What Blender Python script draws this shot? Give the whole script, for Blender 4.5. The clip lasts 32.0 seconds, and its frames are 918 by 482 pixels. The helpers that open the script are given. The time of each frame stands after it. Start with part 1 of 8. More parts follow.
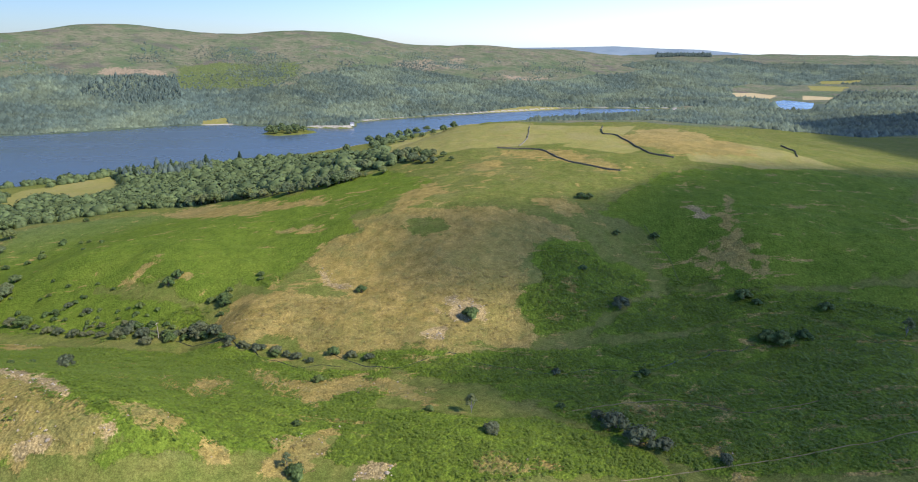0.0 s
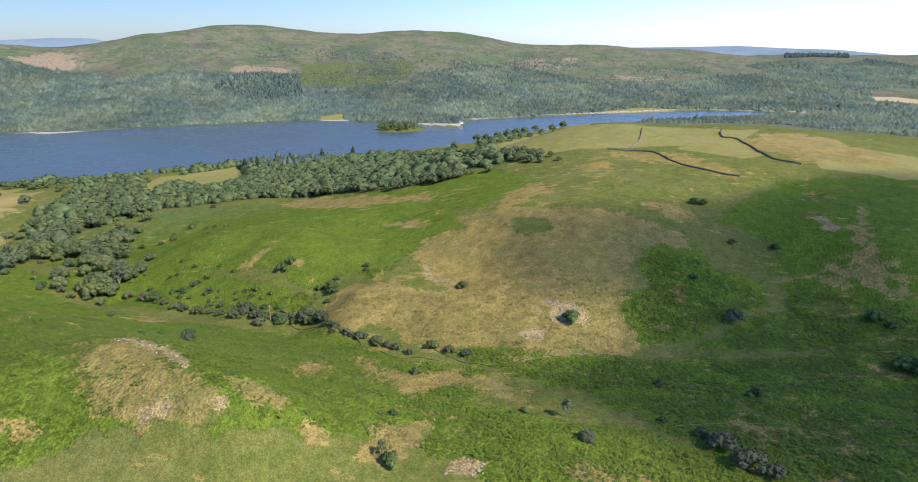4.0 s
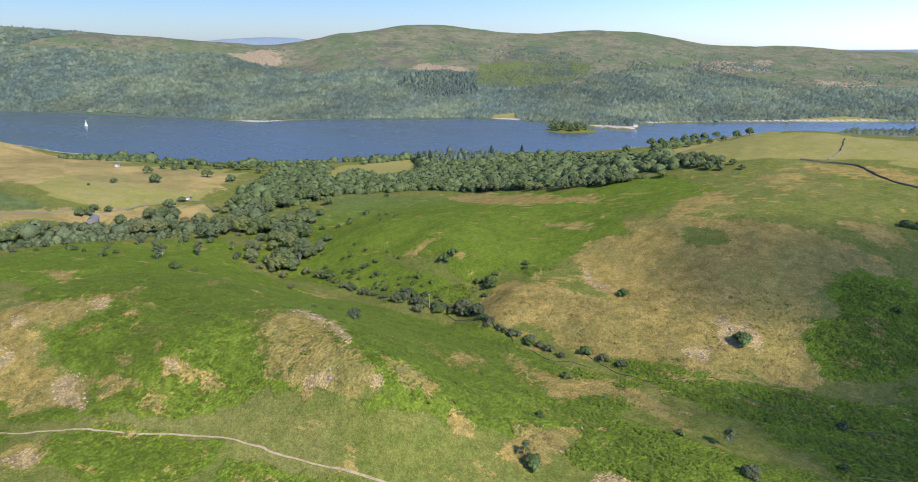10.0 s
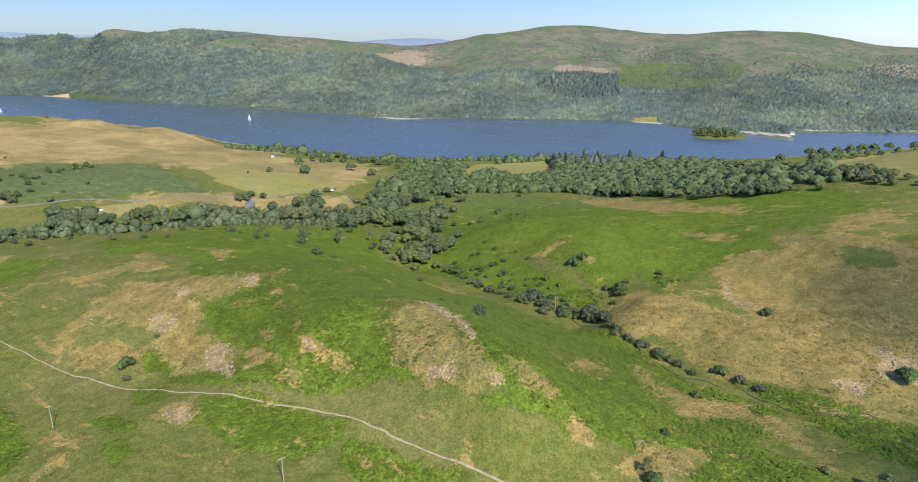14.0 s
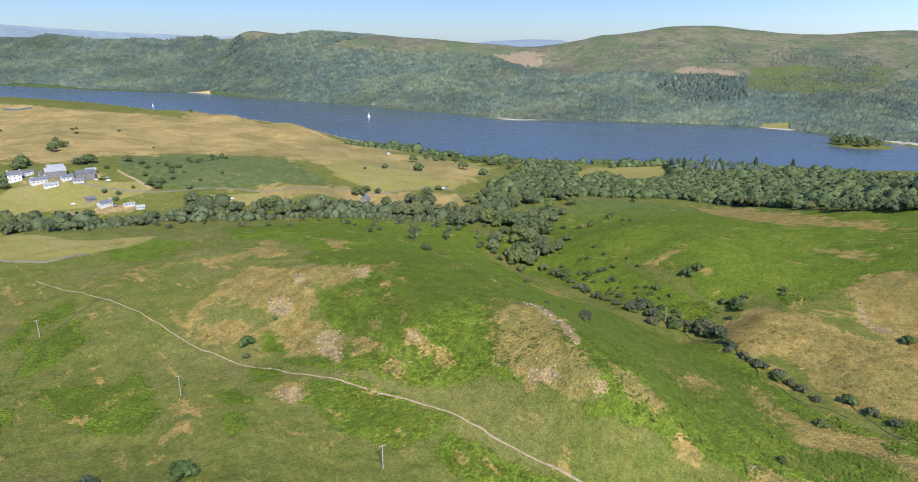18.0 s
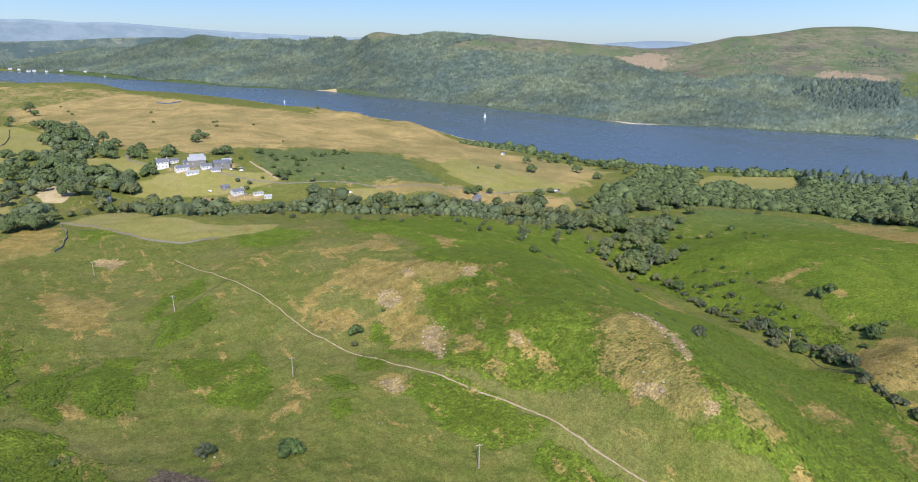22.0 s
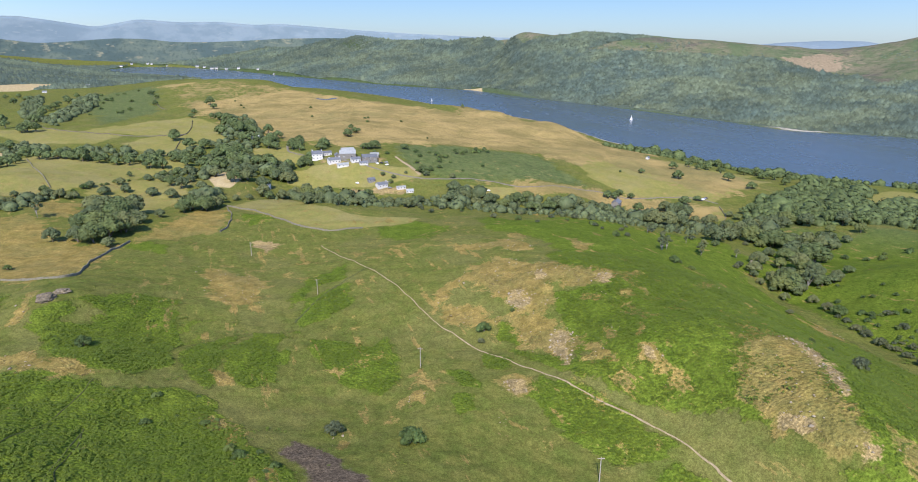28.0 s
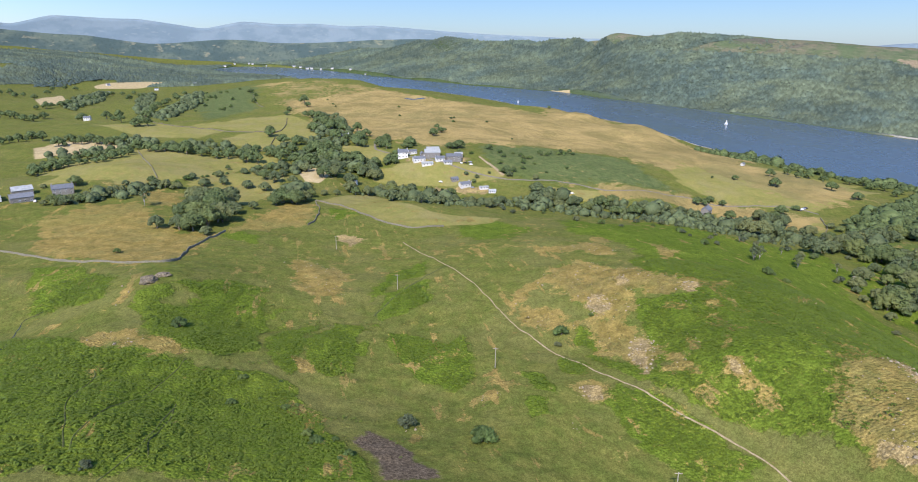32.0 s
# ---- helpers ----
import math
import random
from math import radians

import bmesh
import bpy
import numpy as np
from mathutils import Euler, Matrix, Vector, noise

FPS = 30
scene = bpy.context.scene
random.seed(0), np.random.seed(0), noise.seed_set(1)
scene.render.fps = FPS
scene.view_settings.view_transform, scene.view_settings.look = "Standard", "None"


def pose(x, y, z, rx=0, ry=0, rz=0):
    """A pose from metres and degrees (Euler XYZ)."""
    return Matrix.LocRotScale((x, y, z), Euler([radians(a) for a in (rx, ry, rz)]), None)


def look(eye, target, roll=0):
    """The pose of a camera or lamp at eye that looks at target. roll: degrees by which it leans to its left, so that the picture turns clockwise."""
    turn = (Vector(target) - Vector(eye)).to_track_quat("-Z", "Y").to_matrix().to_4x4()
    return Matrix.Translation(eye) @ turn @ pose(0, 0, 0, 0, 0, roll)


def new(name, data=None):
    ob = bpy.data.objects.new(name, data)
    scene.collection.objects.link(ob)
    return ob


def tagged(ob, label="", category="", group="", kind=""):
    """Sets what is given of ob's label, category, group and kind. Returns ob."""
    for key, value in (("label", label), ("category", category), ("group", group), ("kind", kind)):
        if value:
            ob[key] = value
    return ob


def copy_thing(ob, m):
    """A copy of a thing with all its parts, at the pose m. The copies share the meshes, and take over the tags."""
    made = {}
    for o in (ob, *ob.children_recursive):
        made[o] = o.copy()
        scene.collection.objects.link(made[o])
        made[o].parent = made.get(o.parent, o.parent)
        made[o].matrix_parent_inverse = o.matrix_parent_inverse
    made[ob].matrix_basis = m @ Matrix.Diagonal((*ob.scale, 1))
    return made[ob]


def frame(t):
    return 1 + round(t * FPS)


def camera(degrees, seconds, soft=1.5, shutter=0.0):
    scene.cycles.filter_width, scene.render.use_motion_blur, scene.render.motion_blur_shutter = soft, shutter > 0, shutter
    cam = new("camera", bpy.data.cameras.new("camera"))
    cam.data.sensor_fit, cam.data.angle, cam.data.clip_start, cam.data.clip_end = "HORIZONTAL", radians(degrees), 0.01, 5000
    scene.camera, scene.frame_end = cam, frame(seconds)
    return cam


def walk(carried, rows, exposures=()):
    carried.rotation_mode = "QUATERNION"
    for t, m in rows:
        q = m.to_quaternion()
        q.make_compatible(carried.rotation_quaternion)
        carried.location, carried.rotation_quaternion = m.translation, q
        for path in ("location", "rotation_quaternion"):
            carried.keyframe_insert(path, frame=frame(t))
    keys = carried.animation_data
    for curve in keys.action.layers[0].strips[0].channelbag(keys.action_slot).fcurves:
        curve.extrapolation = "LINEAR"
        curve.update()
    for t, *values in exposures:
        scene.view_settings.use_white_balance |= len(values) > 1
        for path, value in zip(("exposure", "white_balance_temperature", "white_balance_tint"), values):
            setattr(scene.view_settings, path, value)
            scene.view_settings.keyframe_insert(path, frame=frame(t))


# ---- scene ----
cam = camera(71.17, 32.0, soft=1.0)
# seconds, eye x y z, yaw, pitch, roll
ROWS = [
    (0.0, 0.00, 0.00, 190.00, 0.01, -17.44, 0.28),
    (0.5, -0.02, 0.21, 189.85, 1.18, -17.46, 0.28),
    (1.0, -0.03, 0.42, 189.70, 2.34, -17.47, 0.29),
    (1.5, -0.05, 0.63, 189.55, 3.60, -17.48, 0.29),
    (2.0, -0.08, 0.86, 189.40, 4.87, -17.48, 0.29),
    (2.5, -0.11, 1.10, 189.25, 6.10, -17.49, 0.27),
    (3.0, -0.15, 1.36, 189.09, 7.24, -17.49, 0.23),
    (3.5, -0.20, 1.63, 188.92, 8.39, -17.49, 0.21),
    (5.5, -0.43, 2.78, 188.26, 13.37, -17.51, 0.24),
    (6.0, -0.50, 3.07, 188.10, 14.56, -17.51, 0.27),
    (6.5, -0.57, 3.36, 187.93, 15.71, -17.52, 0.30),
    (7.0, -0.64, 3.65, 187.78, 16.96, -17.52, 0.33),
    (7.5, -0.72, 3.91, 187.63, 18.20, -17.53, 0.35),
    (8.0, -0.79, 4.14, 187.49, 19.41, -17.53, 0.36),
    (8.5, -0.87, 4.35, 187.36, 20.64, -17.54, 0.38),
    (9.0, -0.94, 4.53, 187.24, 21.89, -17.54, 0.39),
    (9.5, -1.01, 4.70, 187.13, 23.19, -17.54, 0.40),
    (10.0, -1.08, 4.84, 187.03, 24.62, -17.54, 0.41),
    (10.5, -1.14, 4.96, 186.92, 26.14, -17.54, 0.41),
    (11.0, -1.21, 5.08, 186.83, 27.76, -17.53, 0.42),
    (11.5, -1.27, 5.17, 186.73, 29.42, -17.53, 0.43),
    (12.0, -1.32, 5.26, 186.63, 31.02, -17.53, 0.43),
    (12.5, -1.38, 5.33, 186.53, 32.68, -17.52, 0.42),
    (13.0, -1.44, 5.40, 186.44, 34.06, -17.52, 0.39),
    (13.5, -1.49, 5.45, 186.34, 35.39, -17.53, 0.37),
    (14.0, -1.55, 5.49, 186.25, 36.70, -17.53, 0.37),
    (14.5, -1.62, 5.53, 186.16, 38.04, -17.53, 0.36),
    (16.5, -1.91, 5.70, 185.81, 43.36, -17.50, 0.34),
    (17.0, -1.99, 5.74, 185.73, 44.56, -17.49, 0.35),
    (17.5, -2.08, 5.79, 185.65, 45.62, -17.49, 0.33),
    (18.0, -2.18, 5.85, 185.58, 46.72, -17.49, 0.31),
    (18.5, -2.29, 5.92, 185.51, 47.63, -17.49, 0.30),
    (19.0, -2.41, 6.00, 185.45, 48.81, -17.48, 0.30),
    (19.5, -2.53, 6.09, 185.38, 50.20, -17.47, 0.31),
    (20.0, -2.65, 6.20, 185.32, 51.79, -17.46, 0.34),
    (20.5, -2.77, 6.32, 185.26, 53.12, -17.46, 0.38),
    (21.0, -2.89, 6.46, 185.19, 54.34, -17.46, 0.41),
    (21.5, -3.02, 6.60, 185.13, 55.61, -17.45, 0.44),
    (22.0, -3.14, 6.75, 185.07, 56.89, -17.45, 0.46),
    (22.5, -3.27, 6.91, 185.01, 57.98, -17.44, 0.48),
    (23.0, -3.39, 7.07, 184.95, 59.58, -17.45, 0.49),
    (23.5, -3.51, 7.23, 184.90, 61.35, -17.45, 0.48),
    (24.0, -3.64, 7.38, 184.84, 63.22, -17.46, 0.45),
    (24.5, -3.76, 7.52, 184.79, 65.04, -17.46, 0.41),
    (25.0, -3.87, 7.66, 184.75, 65.63, -17.46, 0.37),
    (25.5, -3.99, 7.79, 184.70, 66.19, -17.46, 0.34),
    (27.5, -4.40, 8.28, 184.50, 68.92, -17.51, 0.36),
    (28.0, -4.48, 8.39, 184.44, 69.51, -17.51, 0.35),
    (28.5, -4.56, 8.49, 184.37, 70.18, -17.52, 0.33),
    (29.0, -4.61, 8.59, 184.28, 70.57, -17.52, 0.33),
    (29.5, -4.65, 8.67, 184.19, 71.19, -17.52, 0.33),
    (30.0, -4.67, 8.76, 184.08, 72.48, -17.52, 0.32),
    (30.5, -4.69, 8.83, 183.97, 73.86, -17.50, 0.31),
    (31.0, -4.70, 8.91, 183.86, 74.99, -17.49, 0.30),
    (31.5, -4.72, 8.98, 183.75, 75.95, -17.47, 0.31),
    (32.0, -4.73, 9.06, 183.63, 77.09, -17.45, 0.33),
]
walk(cam, [(t, pose(x, y, z, 90 + pitch, 0, yaw) @ pose(0, 0, 0, 0, 0, roll)) for t, x, y, z, yaw, pitch, roll in ROWS], [(0, 0.7, 6500, 10), (32, 0.7, 6500, 10)])

# ---- sky and sun ----
SUN_AZ, SUN_EL = 242.0, 43.0          # degrees; azimuth counted like yaw, to the left from +y
world = bpy.data.worlds.new("world")
scene.world = world
world.use_nodes = True
wn = world.node_tree.nodes
sky = wn.new("ShaderNodeTexSky")
sky.sky_type, sky.sun_disc = "NISHITA", False
sky.sun_elevation, sky.sun_rotation = radians(SUN_EL), radians(-SUN_AZ)
sky.altitude, sky.air_density, sky.dust_density, sky.ozone_density = 200, 1.0, 0.2, 3.0
# the summer haze is whiter towards the sun and bluer away from it
way = wn.new("ShaderNodeTexCoord")
towards = wn.new("ShaderNodeVectorMath")
towards.operation = "DOT_PRODUCT"
towards.inputs[1].default_value = (-math.sin(radians(SUN_AZ)), math.cos(radians(SUN_AZ)), 0)
veil = wn.new("ShaderNodeMapRange")
veil.interpolation_type = "SMOOTHSTEP"
veil.inputs[1].default_value, veil.inputs[2].default_value = -1.05, 0.15
haze = wn.new("ShaderNodeMix")
haze.data_type = "RGBA"
haze.inputs[6].default_value, haze.inputs[7].default_value = (0.31, 0.4, 0.6, 1.0), (1.1, 1.28, 1.78, 1.0)
tint = wn.new("ShaderNodeMix")
tint.data_type, tint.blend_type = "RGBA", "MULTIPLY"
tint.inputs[0].default_value = 1.0
for a, b in ((way.outputs["Generated"], towards.inputs[0]), (towards.outputs["Value"], veil.inputs[0]), (veil.outputs[0], haze.inputs[0]), (haze.outputs[2], tint.inputs[7]), (sky.outputs[0], tint.inputs[6]), (tint.outputs[2], wn["Background"].inputs[0])):
    world.node_tree.links.new(a, b)
wn["Background"].inputs[1].default_value = 0.12
sun = new("sun", bpy.data.lights.new("sun", "SUN"))
sun.data.energy, sun.data.angle, sun.data.color = 4.1, radians(0.6), (1.0, 0.9, 0.78)
sun_way = Vector((-math.sin(radians(SUN_AZ)) * math.cos(radians(SUN_EL)), math.cos(radians(SUN_AZ)) * math.cos(radians(SUN_EL)), math.sin(radians(SUN_EL))))
sun.matrix_world = look(sun_way * 1000, (0, 0, 0))

# ---- materials ----
class Nodes:
    """A small writer of shader nodes."""

    def __init__(self, name, rough=0.8, spec=0.2):
        self.mat = bpy.data.materials.new(name)
        self.mat.use_nodes = True
        self.tree = self.mat.node_tree
        self.bsdf = self.tree.nodes["Principled BSDF"]
        self.bsdf.inputs["Roughness"].default_value = rough
        self.bsdf.inputs["Specular IOR Level"].default_value = spec

    def node(self, kind, **values):
        n = self.tree.nodes.new(kind)
        for key, value in values.items():
            n.inputs[key.replace("_", " ")].default_value = value
        return n

    def put(self, socket, value):
        if isinstance(value, bpy.types.NodeSocket):
            self.tree.links.new(value, socket)
        elif isinstance(value, tuple):
            socket.default_value = (*value, 1.0) if len(value) == 3 and len(socket.default_value) == 4 else value
        else:
            socket.default_value = value

    def coords(self, stretch=(1, 1, 1), kind="Object"):
        co = self.tree.nodes.new("ShaderNodeTexCoord")
        mp = self.tree.nodes.new("ShaderNodeMapping")
        mp.inputs["Scale"].default_value = stretch
        self.tree.links.new(co.outputs[kind], mp.inputs[0])
        return mp.outputs[0]

    def noise(self, metres, detail=3.0, vec=None, rough=0.55, twist=0.0):
        n = self.node("ShaderNodeTexNoise", Scale=1.0 / metres, Detail=detail, Roughness=rough, Distortion=twist)
        self.put(n.inputs["Vector"], vec if vec is not None else self.coords())
        return n.outputs[0]

    def cells(self, metres, vec=None, out="Distance"):
        n = self.node("ShaderNodeTexVoronoi", Scale=1.0 / metres)
        self.put(n.inputs["Vector"], vec if vec is not None else self.coords())
        return n.outputs[out]

    def span(self, value, low, high, a=0.0, b=1.0):
        n = self.tree.nodes.new("ShaderNodeMapRange")
        n.interpolation_type = "SMOOTHSTEP"
        for socket, v in zip(n.inputs[:5], (value, low, high, a, b)):
            self.put(socket, v)
        return n.outputs[0]

    def calc(self, op, a, b=0.0):
        n = self.tree.nodes.new("ShaderNodeMath")
        n.operation = op
        self.put(n.inputs[0], a), self.put(n.inputs[1], b)
        return n.outputs[0]

    def mix(self, fac, a, b):
        n = self.tree.nodes.new("ShaderNodeMix")
        n.data_type = "RGBA"
        self.put(n.inputs[0], fac), self.put(n.inputs[6], a), self.put(n.inputs[7], b)
        return n.outputs[2]

    def scale(self, colour, factor):
        n = self.tree.nodes.new("ShaderNodeVectorMath")
        n.operation = "SCALE"
        self.put(n.inputs[0], colour), self.put(n.inputs["Scale"], factor)
        return n.outputs[0]

    def attr(self, name):
        n = self.tree.nodes.new("ShaderNodeAttribute")
        n.attribute_name = name
        s = self.tree.nodes.new("ShaderNodeSeparateColor")
        self.tree.links.new(n.outputs["Color"], s.inputs[0])
        return (*s.outputs, n.outputs["Alpha"])

    def random(self, island=False):
        n = self.tree.nodes.new("ShaderNodeNewGeometry" if island else "ShaderNodeObjectInfo")
        return n.outputs["Random Per Island" if island else "Random"]

    def bump(self, height, strength=0.5, depth=0.1):
        n = self.node("ShaderNodeBump", Strength=strength, Distance=depth)
        self.put(n.inputs["Height"], height)
        self.put(self.bsdf.inputs["Normal"], n.outputs[0])

    def done(self, colour):
        self.put(self.bsdf.inputs["Base Color"], colour)
        return self.mat


def plain(name, a, b, metres=0.6, rough=0.8, spec=0.2, relief=0.0, island=False, metallic=0.0):
    """Two tones mottled at two scales, with a little relief."""
    n = Nodes(name, rough, spec)
    n.bsdf.inputs["Metallic"].default_value = metallic
    g = n.noise(metres, 4)
    c = n.mix(n.span(g, 0.3, 0.7), a, b)
    c = n.mix(n.span(n.random(island), 0, 1, 0, 0.35), c, tuple(0.6 * v for v in a))
    if relief:
        n.bump(n.noise(metres * 0.4, 4), 0.6, relief)
    return n.done(c)


def leaves(name, dark, light, metres=1.2, patch=0.22):
    n = Nodes(name, 0.65, 0.15)
    c = n.mix(n.span(n.noise(metres, 3), 0.3, 0.7), dark, light)
    c = n.mix(n.span(n.random(True), 0, 1, 0, 0.45), c, tuple(0.55 * v for v in dark))
    c = n.scale(c, n.span(n.noise(8.5, 3, n.coords((1, 1, 0.5))), 0.35, 0.65, 1 - patch, 1 + patch))
    warm = tuple(v * k for v, k in zip(light, (1.2, 1.06, 0.9)))
    return n.done(n.mix(n.span(n.random(False), 0.3, 1.0, 0, 0.55), c, warm))


def ground_material():
    n = Nodes("hillside_ground", 0.95, 0.03)
    bracken, dry, bare, golden = n.attr("cover_a")
    pasture, hay, wood = n.attr("cover_b")[:3]
    heath, peat, shore = n.attr("cover_c")[:3]
    co = n.coords()
    big, mid, fine = n.noise(38, 4, co), n.noise(7, 5, co), n.noise(0.9, 4, co, 0.65)
    clump = n.cells(1.15, n.coords((1, 1, 0.3)))
    patch = n.noise(16, 6, co, 0.68, 0.6)

    def edge(mask, soft=0.07, amount=1.0):
        """A ragged border for a soft mask."""
        m = n.calc("ADD", mask, n.calc("MULTIPLY", n.calc("SUBTRACT", patch, 0.5), amount * 1.7))
        m = n.calc("ADD", m, n.calc("MULTIPLY", n.calc("SUBTRACT", mid, 0.5), amount * 0.9))
        m = n.calc("ADD", m, n.calc("MULTIPLY", n.calc("SUBTRACT", fine, 0.5), amount * 0.5))
        return n.span(m, 0.5 - soft, 0.5 + soft)

    grass = n.mix(n.span(mid, 0.3, 0.7), (0.098, 0.12, 0.025), (0.142, 0.144, 0.035))
    grass = n.mix(n.span(big, 0.46, 0.66, 0, 0.6), grass, (0.15, 0.144, 0.046))
    fern = n.mix(n.span(mid, 0.34, 0.66), (0.092, 0.134, 0.016), (0.12, 0.162, 0.021))
    # gaps between bracken clumps are darkened, their shade put into the colour
    fern = n.mix(n.span(clump, 0.35, 0.8, 0, 0.3), fern, (0.04, 0.075, 0.01))
    fern = n.mix(n.span(big, 0.48, 0.68, 0, 0.5), fern, (0.124, 0.16, 0.021))
    # past 560 m the bracken is duller, haze put into its colour
    fern = n.mix(n.calc("MULTIPLY", golden, 0.85), fern, n.mix(n.span(mid, 0.35, 0.65), (0.082, 0.11, 0.042), (0.12, 0.138, 0.056)))
    straw = n.mix(n.span(mid, 0.32, 0.68), (0.185, 0.145, 0.04), (0.285, 0.212, 0.066))
    straw = n.mix(n.span(n.noise(4.5, 5, co, 0.7), 0.52, 0.66, 0, 0.5), straw, (0.12, 0.132, 0.042))
    straw = n.mix(n.span(n.noise(24, 5, n.coords((1, 1, 3.0)), 0.7), 0.48, 0.62, 0, 0.4), straw, (0.15, 0.142, 0.05))
    straw = n.mix(n.span(n.noise(75, 5, n.coords((1, 1, 2)), 0.65), 0.5, 0.62, 0, 0.35), straw, (0.145, 0.15, 0.042))
    straw = n.mix(golden, straw, n.mix(n.span(n.noise(60, 7, co, 0.72, 0.5), 0.34, 0.66), (0.2, 0.162, 0.06), (0.35, 0.26, 0.102)))
    straw = n.mix(n.calc("MULTIPLY", golden, n.span(n.noise(150, 7, co, 0.7), 0.48, 0.64, 0, 0.45)), straw, (0.15, 0.15, 0.055))
    soil = n.mix(n.span(fine, 0.3, 0.7), (0.25, 0.185, 0.075), (0.37, 0.28, 0.125))
    soil = n.mix(n.span(mid, 0.45, 0.65, 0, 0.6), soil, (0.16, 0.13, 0.07))
    lawn = n.mix(n.span(mid, 0.3, 0.7), (0.19, 0.19, 0.052), (0.242, 0.214, 0.066))
    lawn = n.mix(n.span(big, 0.45, 0.65, 0, 0.6), lawn, (0.24, 0.21, 0.085))
    mown = n.mix(n.span(mid, 0.3, 0.7), (0.36, 0.285, 0.14), (0.45, 0.36, 0.2))
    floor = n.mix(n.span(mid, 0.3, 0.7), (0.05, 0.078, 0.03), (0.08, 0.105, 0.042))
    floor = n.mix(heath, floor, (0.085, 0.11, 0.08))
    # the moor tones hold a slight blue that stands for distance haze
    moor = n.mix(n.span(n.noise(70, 6, n.coords((1, 1, 3.0)), 0.7), 0.4, 0.6), (0.096, 0.122, 0.062), (0.155, 0.146, 0.092))
    moor = n.mix(n.span(n.noise(30, 5, n.coords((1, 1, 5)), 0.75), 0.52, 0.62, 0, 0.75), moor, (0.19, 0.16, 0.108))
    moor = n.mix(n.span(n.noise(17, 4, co, 0.75), 0.54, 0.64, 0, 0.8), moor, (0.05, 0.07, 0.045))
    moor = n.mix(n.span(n.noise(190, 5, co, 0.6), 0.52, 0.62, 0, 0.65), moor, (0.08, 0.12, 0.055))
    moor = n.mix(n.span(n.noise(140, 5, n.coords((1, 1, 2)), 0.6), 0.56, 0.66, 0, 0.6), moor, (0.1, 0.085, 0.078))
    c = n.mix(edge(heath, 0.2, 0.4), grass, moor)
    c = n.mix(edge(bracken, 0.08, 0.8), c, fern)
    c = n.mix(edge(pasture, 0.1, 0.06), c, lawn)
    flow = n.tree.nodes.new("ShaderNodeMapping")
    flow.inputs["Rotation"].default_value, flow.inputs["Scale"].default_value = (0, 0, radians(19)), (0.16, 1.0, 0.6)
    n.tree.links.new(co, flow.inputs[0])
    thin = n.calc("MULTIPLY", n.span(n.noise(5.5, 5, flow.outputs[0], 0.62), 0.55, 0.66, 0, 0.55), n.calc("SUBTRACT", 1.0, golden))
    thin = n.calc("MULTIPLY", thin, n.span(n.noise(55, 3, co), 0.42, 0.58))
    c = n.mix(edge(n.calc("ADD", n.calc("MULTIPLY", dry, 0.93), thin)), c, n.mix(heath, straw, n.mix(n.span(mid, 0.3, 0.7), (0.2, 0.16, 0.1), (0.29, 0.228, 0.148))))
    c = n.mix(edge(bare, 0.09, 0.9), c, soil)
    c = n.mix(edge(peat, 0.08, 0.5), c, n.mix(n.span(fine, 0.3, 0.7), (0.075, 0.058, 0.038), (0.15, 0.118, 0.078)))
    c = n.mix(edge(shore, 0.12, 0.3), c, (0.36, 0.33, 0.27))
    c = n.mix(edge(hay, 0.1, 0.04), c, mown)
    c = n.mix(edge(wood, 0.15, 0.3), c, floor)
    speck, grain = n.noise(2.3, 3, co, 0.8), n.noise(0.42, 3, co, 0.75)
    tone = n.calc("MULTIPLY", n.span(speck, 0.34, 0.66, 0.84, 1.15), n.span(grain, 0.36, 0.64, 0.76, 1.22))
    tone = n.calc("MULTIPLY", tone, n.span(fine, 0.34, 0.66, 0.85, 1.15))
    smooth = n.calc("MAXIMUM", n.calc("MAXIMUM", pasture, hay), 0.0)
    tone = n.calc("ADD", n.calc("MULTIPLY", tone, n.calc("SUBTRACT", 1.0, n.calc("MULTIPLY", smooth, 0.55))), n.calc("MULTIPLY", smooth, 0.55))
    c = n.scale(c, tone)
    tuft = n.calc("MULTIPLY", edge(bracken), n.calc("SUBTRACT", 1.0, clump))
    relief = n.calc("ADD", n.calc("MULTIPLY", tuft, 1.6), n.calc("MULTIPLY", fine, 0.7))
    n.bump(relief, 0.8, 0.35)
    return n.done(c)


def water_material():
    n = Nodes("lake_water", 0.12, 0.5)
    n.bsdf.inputs["IOR"].default_value = 1.33
    n.bump(n.noise(5.0, 2, n.coords((1, 1.7, 1))), 0.07, 0.35)
    lanes = n.noise(190, 4, n.coords((0.55, 1.4, 1)), 0.6)
    n.put(n.bsdf.inputs["Roughness"], n.span(lanes, 0.35, 0.65, 0.2, 0.3))
    return n.done(n.mix(n.span(lanes, 0.35, 0.65), (0.056, 0.082, 0.098), (0.068, 0.096, 0.112)))


